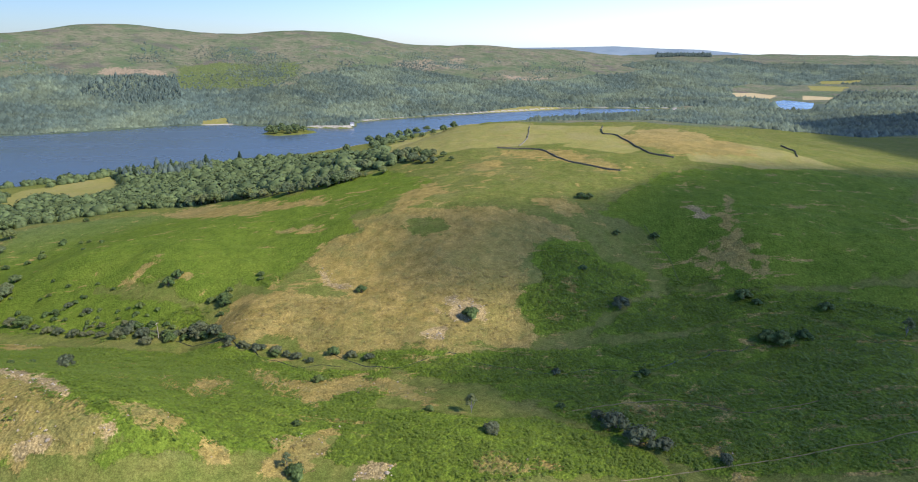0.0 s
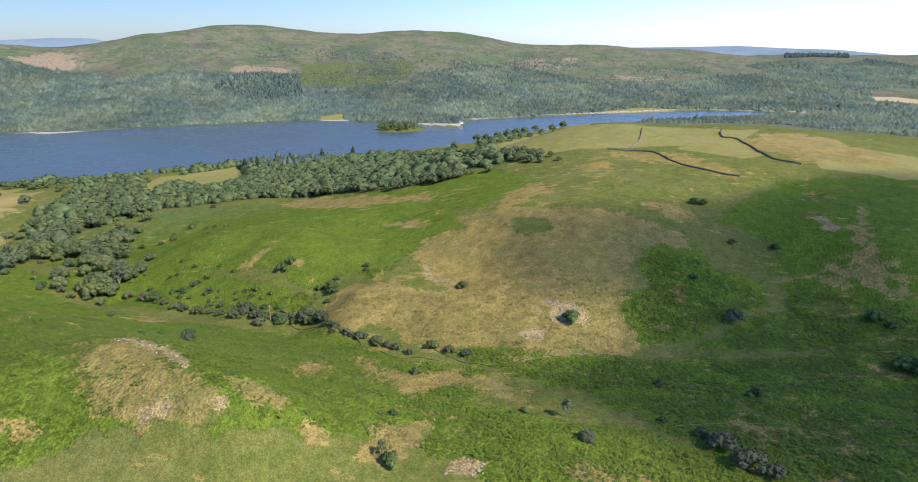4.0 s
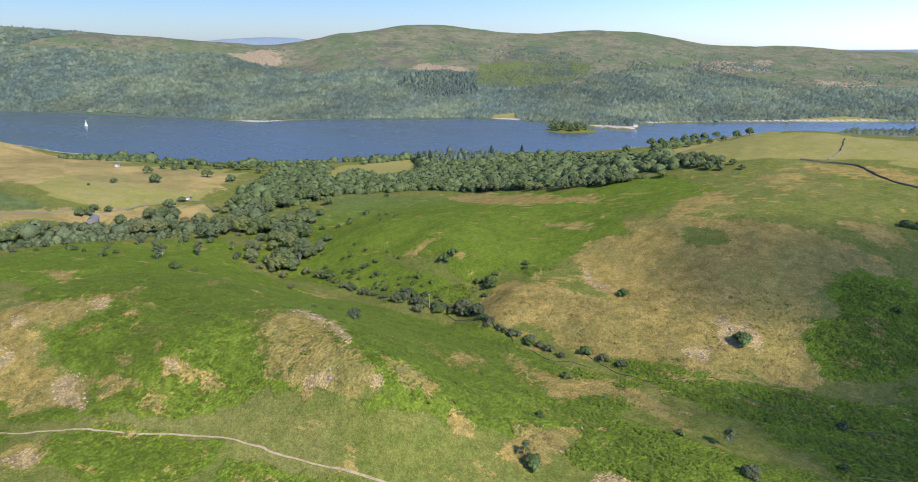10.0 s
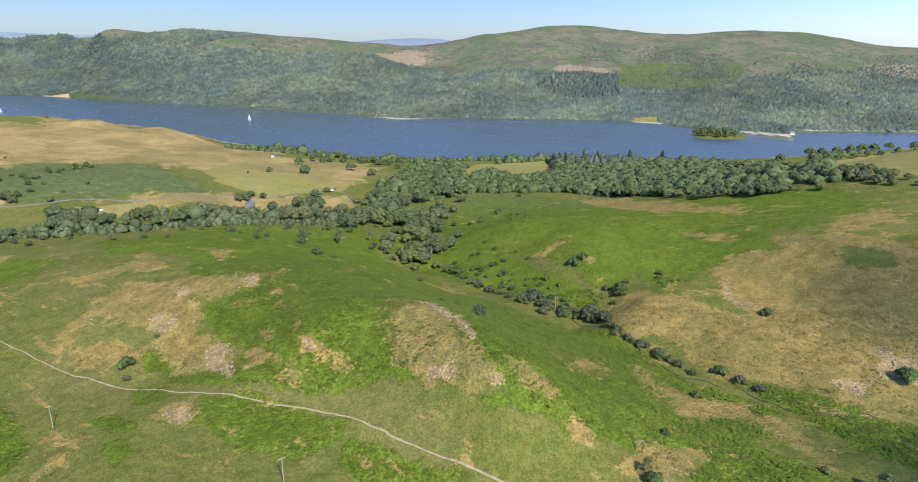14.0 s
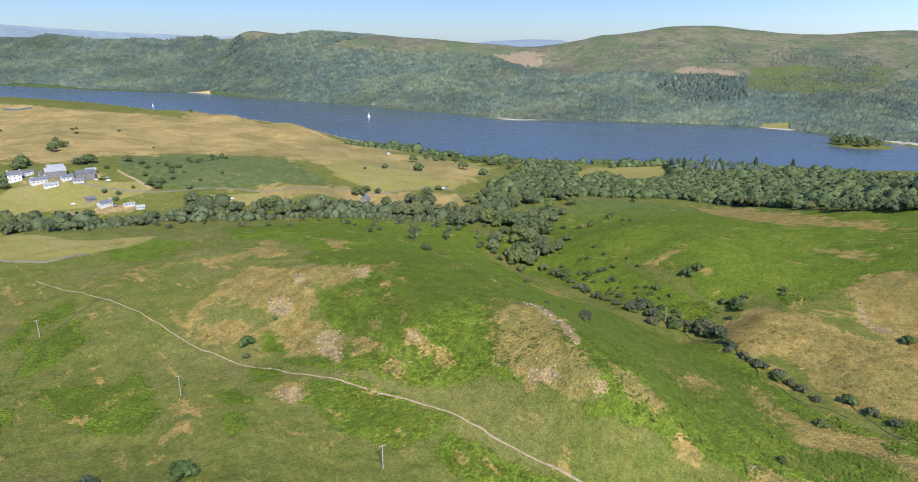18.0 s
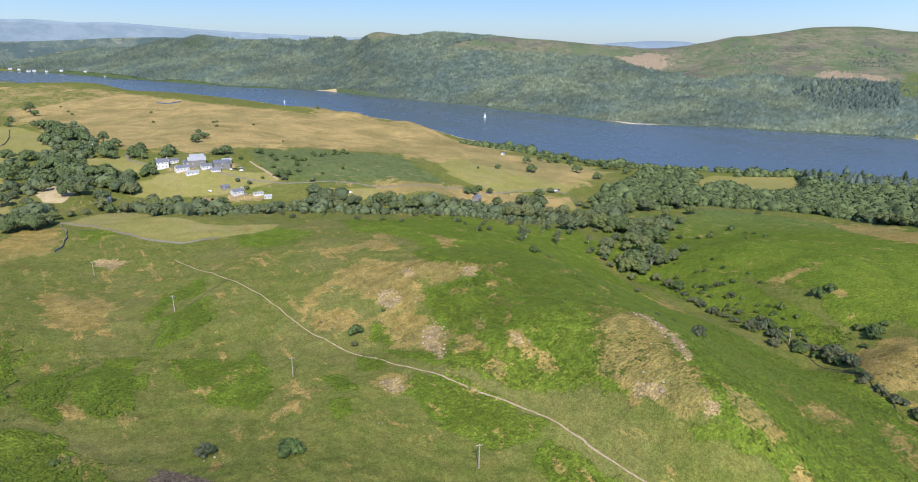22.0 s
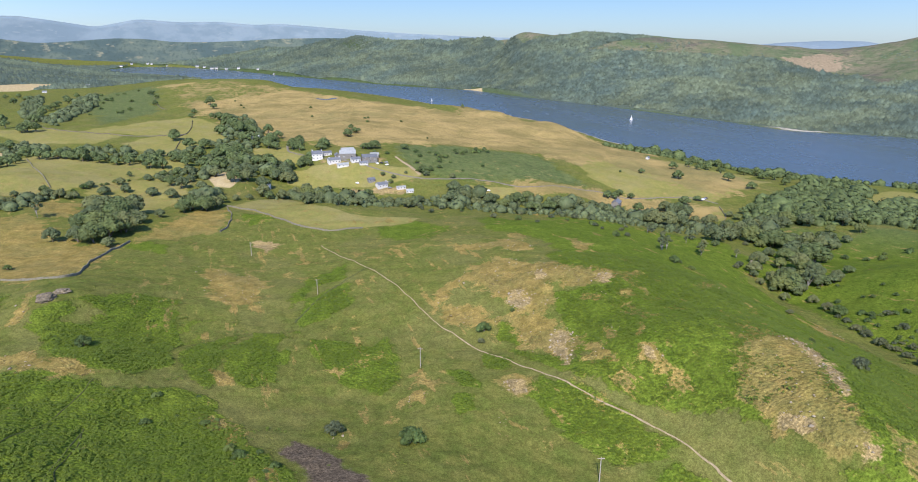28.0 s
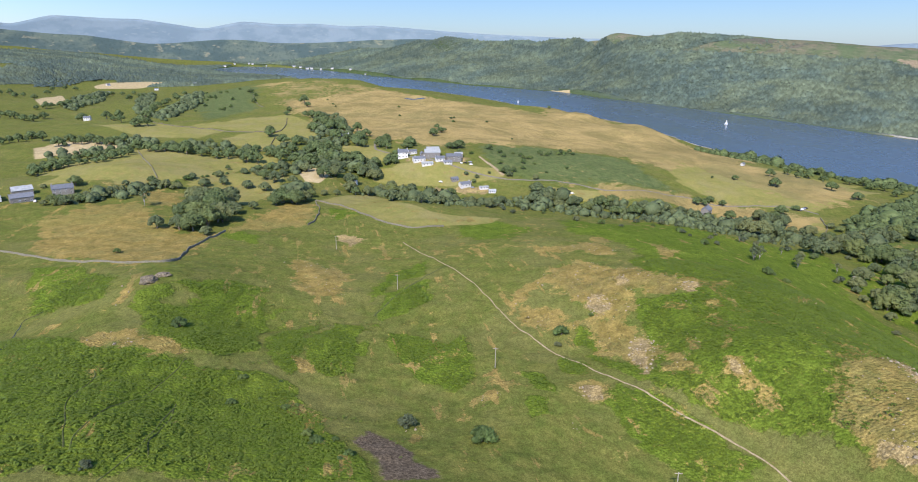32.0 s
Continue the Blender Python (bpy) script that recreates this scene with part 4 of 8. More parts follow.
FAR_WOODS.append([(161, 1551), (351, 1820), (585, 1786), (986, 2142), (1188, 1996), (1445, 2074), (861, 1216), (740, 1171), (630, 1276), (567, 1377), (439, 1545)])
FAR_WOODS.append([(-4186, -489), (-3733, -11), (-3200, 490), (-2392, 961), (-2766, 1209), (-3281, 1111), (-3853, 592), (-4210, 135), (-4709, -393), (-4498, -731)])
FAR_WOODS.append([(-2373, -941), (-3208, -1000), (-3991, -865), (-4051, -602), (-2898, -432), (-2551, -652), (-2374, -780), (-2082, -832)])
FAR_WOODS.append([(-2000, 1500), (-2300, 1350), (-2550, 1150), (-3000, 1300), (-3500, 1150), (-3900, 800), (-4300, 130), (-3926, 468), (-2657, 877), (-2211, 1095)])
FAR_WOODS.append([(-2863, -934), (-4329, -935), (-4502, -662), (-3305, -479), (-2892, -521), (-2583, -660), (-2388, -784), (-2120, -847), (-2302, -915)])
FAR_WOODS.append([(-3810, -596), (-3480, -297), (-3219, -117), (-2737, -278), (-2513, -395), (-2347, -603), (-2583, -660), (-2993, -515)])
FAR_WOODS.append([(-4286, -739), (-4392, -514), (-3993, -89), (-3447, 390), (-2937, 693), (-2837, 669), (-3285, 370), (-3737, -87), (-4172, -493), (-3992, -693)])
FAR_WOODS.append([(-3255, 1140), (-2800, 1234), (-2511, 1213), (-2364, 1181), (-2240, 1123), (-2842, 996)])
FAR_WOODS.append([(-3661, -1440), (-4412, -1460), (-4408, -951), (-4082, -884), (-4146, -550), (-3720, -73), (-3296, 358), (-2949, 321), (-3268, -119), (-3616, -481), (-3310, -842), (-2495, -986)])
NEAR_WOODS = []
NEAR_WOODS.append([(-466, 683), (-421, 685), (-419, 788), (-535, 991), (-458, 1024), (-330, 980), (-235, 1045), (-180, 1059), (-70, 614), (-43, 552), (-74, 550), (-113, 540), (-147, 555), (-214, 593), (-312, 658), (-386, 656)])
NEAR_WOODS.append([(-544, 770), (-533, 961), (-435, 1033), (-253, 1046), (-171, 765), (-153, 562), (-326, 619), (-400, 567), (-442, 498), (-459, 463), (-521, 547), (-621, 755)])
NEAR_WOODS.append([(-596, 811), (-489, 882), (-533, 961), (-645, 878)])
NEAR_WOODS.append([(-148, 1115), (-99, 1274), (-7, 1521), (-8, 1590), (-120, 1387), (-167, 1182)])
NEAR_WOODS.append([(-868, 565), (-781, 666), (-674, 708), (-596, 811), (-645, 878), (-757, 796), (-942, 752)])
FAR_SLOPES = []
FAR_SLOPES.append([(-3579, 904), (-2478, 1228), (-1784, 1605), (-1643, 1670), (-1726, 1553), (-1992, 1344), (-2377, 1175), (-3195, 1052)])
FAR_SLOPES.append([(-1353, 1971), (-1102, 2157), (-786, 2330), (-412, 2531), (34, 2751), (553, 2936), (460, 2419), (129, 2253), (-302, 2348), (-486, 2067), (-468, 1839), (-746, 1758), (-821, 1866), (-1164, 1667)])
FAR_SLOPES.append([(-1441, 1890), (-1135, 2102), (-619, 2447), (2, 2807), (15, 2400), (-468, 1900), (-759, 1768), (-829, 1879), (-1209, 1645)])
FAR_CONIFERS = []
FAR_CONIFERS.append([(-978, 1782), (-819, 1901), (-714, 1687), (-801, 1596), (-953, 1635)])
FAR_CONIFERS.append([(1367, 4670), (1692, 4500), (1482, 3937), (1205, 4110)])
FAR_CONIFERS.append([(-533, 961), (-487, 1025), (-394, 1008), (-357, 917), (-449, 847)])
FAR_CONIFERS.append([(-3435, 1064), (-2758, 1206), (-2789, 1166), (-3290, 1052)])
NEAR_WOODS.append([(-485, 889), (-419, 809), (-347, 761), (-284, 622), (-367, 593), (-436, 683), (-405, 711), (-404, 767)])
NEAR_WOODS.append([(-470, 497), (-534, 555), (-551, 631), (-472, 636), (-430, 657), (-367, 593), (-416, 558), (-437, 521)])
BECK_SCRUB = [[(-635, 79), (-618, 118), (-593, 156), (-587, 194), (-593, 222), (-588, 259), (-572, 294), (-543, 335), (-532, 356), (-533, 393), (-523, 440), (-458, 440), (-464, 498), (-444, 513), (-414, 445), (-408, 399), (-420, 341), (-439, 294), (-503, 274), (-523, 230), (-536, 200), (-552, 181), (-538, 142), (-523, 99), (-572, 70)], [(-584, 44), (-632, 55), (-629, 94), (-612, 107), (-597, 120), (-606, 80)]]
VALLEY_WOODS = [[(-1485, -486), (-1993, -594), (-2197, -592), (-1658, -459), (-1439, -451)], [(-1229, -270), (-1374, -261), (-1511, -262), (-2187, -314), (-1430, -204), (-1232, -215), (-1025, -202)], [(-670, -22), (-729, -6), (-751, 13), (-794, 1), (-774, -38), (-770, -82), (-780, -113), (-802, -153), (-843, -161), (-811, -118), (-798, -65), (-805, -19), (-904, 9), (-1057, 19), (-1084, 48), (-895, 63), (-799, 77), (-788, 55), (-717, 76), (-685, 73), (-665, 46), (-673, 23), (-641, 11), (-626, -5)], [(-774, -273), (-796, -224), (-765, -210), (-728, -252)], [(-542, -179), (-563, -148), (-628, -117), (-618, -111), (-543, -139), (-522, -169)], [(-678, -73), (-713, -36), (-701, -23), (-665, -61)], [(-571, -25), (-614, -21), (-614, -5), (-592, 10), (-551, 0)], [(-1544, -361), (-2173, -484), (-2091, -435), (-1256, -265), (-1148, -261)], [(-796, -235), (-879, -201), (-826, -164), (-768, -216)]]
HILL_WOOD = [[(-2154, -772), (-2929, -1037), (-3425, -1072), (-3301, -923), (-3125, -787), (-3527, -633), (-3178, -452), (-2788, -334), (-2709, -488), (-2479, -698), (-2307, -732)]]
END_WOODS = [[(928, 3077), (1565, 3881), (1703, 3356), (1509, 3061), (1043, 2550), (817, 2534)], [(1703, 3607), (1925, 3512), (2152, 3415), (2289, 3315), (1995, 2870), (1928, 3163), (1696, 3121), (1649, 3243)], [(1395, 2401), (1620, 2318), (1011, 1424), (920, 1563), (883, 1647)], [(710, 2545), (1031, 2519), (948, 2258), (1031, 2183), (855, 1835), (703, 1899), (653, 2004)], [(-4900, -700), (-4900, 500), (-4300, 700), (-3700, 700), (-3300, 560), (-3520, 340), (-4068, 150), (-4690, -220), (-4720, -450)], [(-520, 1500), (-373, 1452), (-255, 1447), (-255, 1560), (-400, 1600)]]
WOODS = FAR_WOODS + NEAR_WOODS + END_WOODS


# ---- single trees: place on the plan and size, by group and kind ----
TREES = []
TREES.append(("moor bushes", "thorn", [(-168, 346, 1.51), (-52, 319, 1.19), (6, 290, 1.54), (-113, 343, 0.66), (-59, 271, 1.06), (-60, 243, 0.98), (-86, 273, 1.0), (-249, 335, 1.78), (-321, 495, 1.05), (-302, 488, 0.85), (69, 335, 0.93), (96, 373, 0.92), (118, 371, 1.27), (80, 414, 1.24), (86, 413, 1.11), (148, 310, 1.78), (152, 304, 1.04), (147, 265, 2.2), (142, 268, 1.89), (159, 269, 1.45), (182, 294, 1.37), (79, 243, 0.99), (76, 242, 0.57), (-51, 170, 1.26), (-179, 332, 1.04), (-173, 315, 1.11), (-152, 306, 1.59), (-160, 305, 1.07), (40, 218, 0.74), (-57, 196, 0.69)]))
TREES.append(("moor bushes", "thorn", [(-11, 213, 0.57), (-128, 325, 1.4), (-138, 330, 0.99), (-292, 250, 0.91), (-283, 255, 0.79), (-374, 265, 0.95), (-416, 272, 1.02), (-249, 335, 1.5), (-129, 329, 1.49), (-177, 227, 0.57), (-179, 242, 0.6), (-151, 303, 1.45), (-317, 462, 0.82), (-293, 485, 0.83), (-270, 462, 0.78), (-379, 484, 1.8), (-295, 253, 1.25), (-282, 255, 0.78), (-367, 262, 0.92), (-391, -105, 0.96), (-253, 128, 0.51), (-223, -21, 0.64), (-205, -23, 0.67), (-179, 4, 0.78), (-204, -6, 0.53), (-169, 14, 0.58)]))
TREES.append(("moor bushes", "thorn", [(-181, 10, 0.43), (-520, 556, 1.76)]))
TREES.append(("beck shrubs", "willow", [(82, 301, 1.54), (12, 197, 1.21), (-166, 243, 1.14), (-135, 307, 1.86), (-126, 301, 1.36), (57, 202, 1.58), (62, 191, 1.84), (70, 187, 1.22), (52, 210, 0.97), (87, 177, 0.9), (-176, 315, 1.29), (-97, 278, 0.83), (-50, 267, 0.93), (-41, 264, 0.76), (42, 247, 0.72), (-371, 273, 0.61), (-331, 337, 0.95), (-154, 225, 0.96), (-161, 299, 1.11), (-135, 305, 1.36), (-126, 301, 1.16), (-112, 283, 0.67), (-97, 279, 0.82), (-247, 295, 0.79), (-213, 338, 0.91), (-228, 346, 0.94), (-182, 320, 0.89)]))
TREES.append(("beck shrubs", "willow", [(-374, 275, 0.71), (-334, 342, 1.19), (-207, 324, 0.42), (-204, 326, 0.41), (-197, 324, 0.81), (-182, 313, 0.83), (-175, 310, 0.89), (-167, 309, 1.06), (-163, 307, 1.15)]))
TREES.append(("beck shrubs", "willow", [(-161, 310, 0.48), (-155, 310, 0.4), (-149, 309, 0.69), (-145, 309, 0.91), (-142, 311, 0.7), (-137, 309, 0.9), (-129, 306, 1.01), (-122, 298, 0.84), (-114, 288, 0.66), (-112, 286, 0.82), (-105, 282, 0.91), (-102, 281, 0.59), (-99, 282, 0.45), (-94, 279, 0.7), (-87, 276, 0.93), (-86, 276, 0.38), (-81, 272, 0.84), (-77, 270, 0.67), (-75, 269, 0.84), (-71, 266, 0.37), (-68, 265, 0.69), (-259, 340, 1.19), (-245, 330, 0.67), (-237, 327, 0.73), (-226, 321, 1.05), (-219, 320, 1.13), (-210, 318, 1.11), (-205, 318, 0.67), (-201, 318, 0.77), (-191, 311, 0.84)]))
TREES.append(("beck shrubs", "willow", [(-179, 306, 1.14), (-176, 311, 1.03), (-167, 307, 1.04), (-161, 306, 0.74), (-155, 308, 0.72), (-149, 306, 0.89), (-143, 307, 0.54), (-137, 305, 1.33)]))
TREES.append(("lone birches", "birch", [(5, 211, 0.98), (-54, 172, 0.8), (202, 264, 1.28), (-344, 286, 1.51), (-357, 328, 1.48), (-290, 358, 1.88), (-452, 411, 1.63), (-338, 278, 1.46), (-354, 325, 1.29)]))
TREES.append(("gully trees", "oak", [(-346, 397, 1.56), (-357, 431, 1.87), (-307, 346, 1.19), (-291, 349, 1.36), (-290, 366, 1.3), (-285, 374, 1.12), (-382, 443, 1.72), (-402, 445, 1.52), (-369, 462, 1.5), (-284, 332, 0.87), (-436, 492, 1.67), (-430, 513, 2.08), (-442, 472, 1.76), (-426, 538, 1.87), (-386, 527, 1.27), (-310, 381, 1.36), (-296, 347, 2.11), (-300, 375, 1.86), (-347, 406, 2.2), (-319, 383, 1.62), (-333, 413, 2.2), (-400, 419, 2.2), (-386, 464, 1.69), (-323, 345, 1.43), (-338, 364, 1.44), (-370, 467, 2.07), (-375, 429, 2.2), (-305, 354, 1.84), (-298, 360, 1.46), (-385, 424, 2.03)]))
TREES.append(("gully trees", "oak", [(-295, 341, 1.77), (-388, 431, 2.11), (-398, 378, 1.81), (-406, 402, 1.46), (-425, 429, 1.8), (-430, 445, 2.2), (-440, 470, 2.07), (-440, 482, 1.69), (-444, 504, 1.98), (-449, 522, 1.47), (-443, 531, 1.5), (-443, 545, 1.36), (-435, 554, 2.2), (-415, 540, 2.2), (-412, 553, 2.2)]))
TREES.append(("field copse", "oak", [(-450, -82, 1.79), (-449, -73, 1.87), (-457, -65, 2.16), (-473, -57, 2.14), (-522, -75, 2.2), (-523, -60, 1.94), (-539, -86, 2.12), (-482, -84, 1.81), (-434, -63, 1.03), (-452, -96, 1.36), (-493, -52, 1.64), (-546, -71, 1.92), (-503, -59, 1.32), (-478, -68, 1.43), (-508, -78, 1.36), (-500, -80, 1.8), (-501, -63, 2.2), (-471, -60, 1.75), (-505, -59, 1.93), (-485, -62, 1.55), (-479, -75, 2.01), (-510, -64, 2.2), (-465, -76, 1.29), (-471, -57, 2.16), (-529, -71, 1.94), (-526, -57, 2.2)]))
TREES.append(("field trees", "oak", [(-511, -39, 0.9), (-539, -19, 1.88), (-541, -10, 1.79), (-548, -1, 1.63), (-568, 5, 1.29), (-627, -28, 1.64), (-599, -35, 1.46), (-651, -21, 1.12), (-1174, -356, 1.98), (-998, -235, 1.98), (-1007, -220, 1.77), (-1311, -335, 1.98), (-1381, -292, 1.98), (-1455, -284, 1.98), (-1543, -276, 1.98), (-1733, -418, 1.98), (-1988, -450, 1.98), (-1422, -210, 1.48), (-1237, -1, 1.98), (-1105, -29, 1.13), (-1474, -114, 1.4), (-1082, 1, 0.93)]))
TREES.append(("field trees", "birch", [(-518, -118, 1.77)]))
TREES.append(("hedge trees", "oak", [(-527, -183, 0.97), (-527, -178, 0.97), (-530, -172, 0.97), (-533, -168, 1.07), (-537, -163, 0.98), (-546, -159, 0.99), (-555, -156, 0.9), (-581, -184, 1.27), (-573, -205, 0.64), (-680, -250, 1.25), (-693, -246, 1.27), (-710, -242, 1.17), (-728, -237, 1.19), (-729, -228, 1.05), (-734, -220, 1.32), (-733, -208, 1.31), (-753, -202, 1.22), (-765, -197, 1.09), (-771, -189, 1.1), (-590, -148, 0.74), (-606, -131, 0.86), (-599, -118, 0.75), (-595, -108, 0.85), (-805, -188, 1.57), (-778, -151, 1.37), (-768, -140, 1.48), (-778, -130, 1.63), (-745, -110, 1.3), (-741, -94, 1.29), (-735, -81, 1.28)]))
TREES.append(("hedge trees", "oak", [(-740, -70, 1.29), (-753, -59, 1.3), (-823, -111, 1.0), (-777, -54, 1.48), (-764, -40, 1.58), (-752, -27, 1.56), (-866, -277, 1.57), (-905, -329, 1.16), (-846, -258, 1.37), (-863, -253, 1.55), (-845, -242, 1.06), (-630, -101, 1.0), (-644, -80, 1.02), (-666, -58, 0.81), (-692, -48, 1.08), (-694, -34, 1.08), (-700, -25, 0.97), (-683, -76, 0.71), (-660, -245, 0.9), (-654, -238, 1.4), (-671, -238, 1.22), (-672, -232, 1.4), (-680, -231, 1.15), (-683, -225, 1.3), (-686, -222, 1.37), (-690, -214, 0.96), (-695, -210, 0.82), (-701, -205, 0.57), (-699, -201, 0.72), (-702, -195, 1.24)]))
TREES.append(("hedge trees", "oak", [(-725, -193, 1.42), (-730, -186, 1.23), (-749, -184, 1.47), (-801, -191, 0.87), (-793, -184, 0.8), (-779, -170, 1.66), (-769, -161, 1.41), (-775, -156, 0.73), (-769, -151, 1.48), (-766, -142, 1.3), (-760, -136, 1.08), (-754, -126, 1.75), (-757, -122, 0.98), (-761, -116, 1.51), (-759, -106, 1.22), (-755, -99, 0.97), (-754, -93, 0.68), (-750, -87, 0.7), (-753, -82, 1.78), (-743, -72, 0.72), (-760, -66, 1.54), (-753, -61, 1.16), (-751, -53, 0.87), (-749, -42, 0.71), (-747, -37, 1.21), (-749, -32, 1.12), (-750, -20, 1.36), (-521, -187, 0.73), (-521, -180, 0.7), (-520, -176, 0.52)]))
TREES.append(("hedge trees", "oak", [(-519, -172, 1.17), (-527, -172, 0.77), (-530, -169, 0.55), (-528, -165, 1.11), (-535, -162, 1.06), (-540, -158, 0.6), (-547, -155, 0.57), (-546, -153, 0.72), (-555, -151, 1.22), (-563, -149, 0.95), (-565, -145, 0.91), (-576, -142, 0.66), (-586, -140, 0.85), (-588, -137, 0.8), (-595, -133, 0.5), (-597, -130, 0.75), (-596, -126, 1.01), (-593, -118, 1.05), (-590, -112, 0.7), (-597, -111, 0.83), (-832, -278, 1.67), (-833, -272, 0.77), (-846, -267, 0.85), (-868, -266, 1.03), (-857, -254, 0.94), (-846, -239, 1.56), (-834, -229, 0.87), (-842, -225, 1.63), (-848, -221, 1.46), (-852, -213, 1.56)]))
TREES.append(("hedge trees", "oak", [(-662, -46, 0.92), (-664, -41, 0.94), (-683, -34, 0.5), (-696, -27, 0.85), (-853, -347, 1.32), (-870, -343, 1.25), (-873, -335, 1.46), (-876, -328, 1.01), (-901, -331, 1.78), (-872, -308, 1.8), (-856, -292, 0.75), (-1436, -516, 1.29), (-1451, -503, 1.98), (-1481, -503, 1.43), (-1495, -491, 1.98), (-1531, -487, 1.98), (-1535, -460, 1.48), (-1650, -485, 1.98), (-1709, -487, 1.98), (-2025, -546, 1.98), (-2058, -543, 1.98), (-2090, -523, 1.98), (-2158, -509, 1.98), (-1253, -341, 1.98), (-1146, -301, 1.29), (-1095, -277, 1.79), (-1017, -240, 1.39), (-1009, -230, 1.98), (-1186, -262, 1.98), (-1330, -283, 1.47)]))
TREES.append(("hedge trees", "oak", [(-1445, -297, 1.98), (-1524, -290, 1.59), (-2033, -370, 1.94), (-2084, -353, 1.98), (-1241, -501, 1.98), (-1253, -491, 1.98), (-1243, -480, 1.98), (-1205, -452, 1.98), (-1193, -434, 1.98), (-1274, -447, 1.98), (-1744, -700, 1.98), (-1781, -693, 1.98), (-1711, -655, 1.98), (-1730, -645, 1.56), (-1665, -600, 1.76), (-1933, -666, 1.98), (-2098, -709, 1.98), (-2202, -708, 1.98), (-2226, -689, 1.98)]))
TREES.append(("farm wood", "oak", [(-984, 20, 1.69), (-950, 32, 1.95), (-907, 42, 1.98), (-841, 50, 1.74), (-811, 65, 1.96), (-724, -26, 1.75), (-713, -10, 1.84), (-704, 5, 1.98), (-668, 20, 1.96), (-648, 30, 1.91), (-641, 45, 1.57), (-668, 59, 1.75), (-661, 69, 1.61), (-733, 21, 1.9), (-713, 43, 1.85), (-698, 59, 1.69), (-693, 73, 1.57), (-763, -14, 1.71), (-753, 2, 1.69), (-756, 35, 1.69), (-717, 29, 1.98), (-665, 71, 1.63), (-768, 25, 1.98), (-757, 19, 1.45), (-682, 69, 1.98), (-733, -12, 1.39), (-764, 24, 1.67), (-711, 23, 1.34), (-665, 1, 1.59), (-755, 15, 1.95)]))
TREES.append(("farm wood", "oak", [(-670, 70, 1.98), (-675, 34, 1.78), (-636, 18, 1.82), (-755, 6, 1.7), (-761, 8, 1.84), (-722, 41, 1.38), (-720, 3, 1.69), (-693, -7, 1.57), (-673, 54, 1.98), (-639, 43, 1.69), (-605, 41, 1.75), (-714, 53, 1.98), (-749, 22, 1.43), (-727, 0, 1.98), (-763, 12, 1.98), (-670, 73, 1.45), (-912, 49, 1.66), (-822, 73, 1.28), (-885, 69, 1.98), (-893, 50, 1.74), (-952, 48, 1.67), (-917, 34, 1.58), (-842, 77, 1.6), (-987, 30, 1.98), (-802, 61, 1.73)]))
TREES.append(("farm trees", "oak", [(-770, 87, 1.69), (-756, 93, 1.38), (-752, 121, 1.8), (-741, 115, 1.36), (-707, 92, 1.29), (-696, 96, 1.02), (-698, 86, 1.15), (-737, 169, 1.23), (-744, 177, 1.66), (-735, 163, 1.09), (-827, 163, 1.53), (-850, 177, 1.1), (-741, 214, 0.98), (-647, 208, 1.35), (-594, 224, 1.95), (-652, 190, 0.49), (-1037, 23, 2.2), (-1056, 10, 2.11), (-924, 28, 2.18), (-901, 12, 1.96), (-897, 36, 2.2), (-834, 39, 1.82), (-800, 46, 1.6), (-788, 61, 1.43), (-781, 69, 1.28), (-880, -45, 1.92), (-815, -25, 1.78), (-801, -8, 1.75)]))
TREES.append(("farm trees", "oak", [(-784, 96, 1.45), (-755, 122, 1.29), (-708, 97, 0.98), (-703, 90, 1.3), (-832, 163, 1.03), (-854, 179, 0.73), (-744, 166, 0.99), (-766, 181, 0.9), (-642, 209, 0.83), (-631, 235, 0.93), (-635, 169, 0.71), (-750, 320, 0.81), (-748, 308, 0.74), (-733, 289, 0.72), (-719, 272, 0.7), (-1147, 441, 0.94), (-1189, 4, 1.56), (-1147, -26, 1.22), (-1100, 0, 1.01), (-887, 179, 1.1), (-863, 184, 0.81), (-748, 169, 0.82), (-778, 186, 0.86), (-758, 120, 1.06), (-801, 98, 1.48), (-787, 89, 1.33), (-715, 99, 0.99), (-763, 123, 0.94), (-644, 174, 0.72), (-1307, -95, 1.4)]))
TREES.append(("farm trees", "oak", [(-1499, -111, 0.91), (-991, 18, 1.56), (-1010, 31, 1.56), (-921, 43, 1.56), (-851, 35, 1.56), (-826, 51, 1.52), (-803, 67, 0.98), (-658, 219, 0.74), (-643, 209, 0.73), (-709, 170, 0.56), (-652, 165, 0.62)]))
TREES.append(("beck trees", "oak", [(-524, 427, 1.56), (-523, 442, 1.56)]))
TREES.append(("beck trees", "oak", [(-538, 462, 1.42), (-547, 486, 1.02), (-647, 484, 0.99), (-651, 457, 0.49), (-624, 521, 1.5), (-675, 553, 1.56), (-608, 582, 1.56), (-660, 618, 1.56), (-572, 585, 1.5), (-740, 684, 1.56), (-687, 683, 1.56), (-674, 693, 1.56), (-641, 692, 1.56), (-591, 656, 1.35), (-423, 428, 1.22), (-397, 415, 1.25), (-380, 362, 0.74), (-697, 629, 1.56), (-690, 608, 1.41), (-701, 600, 1.27), (-604, 677, 1.56), (-649, 681, 1.56)]))
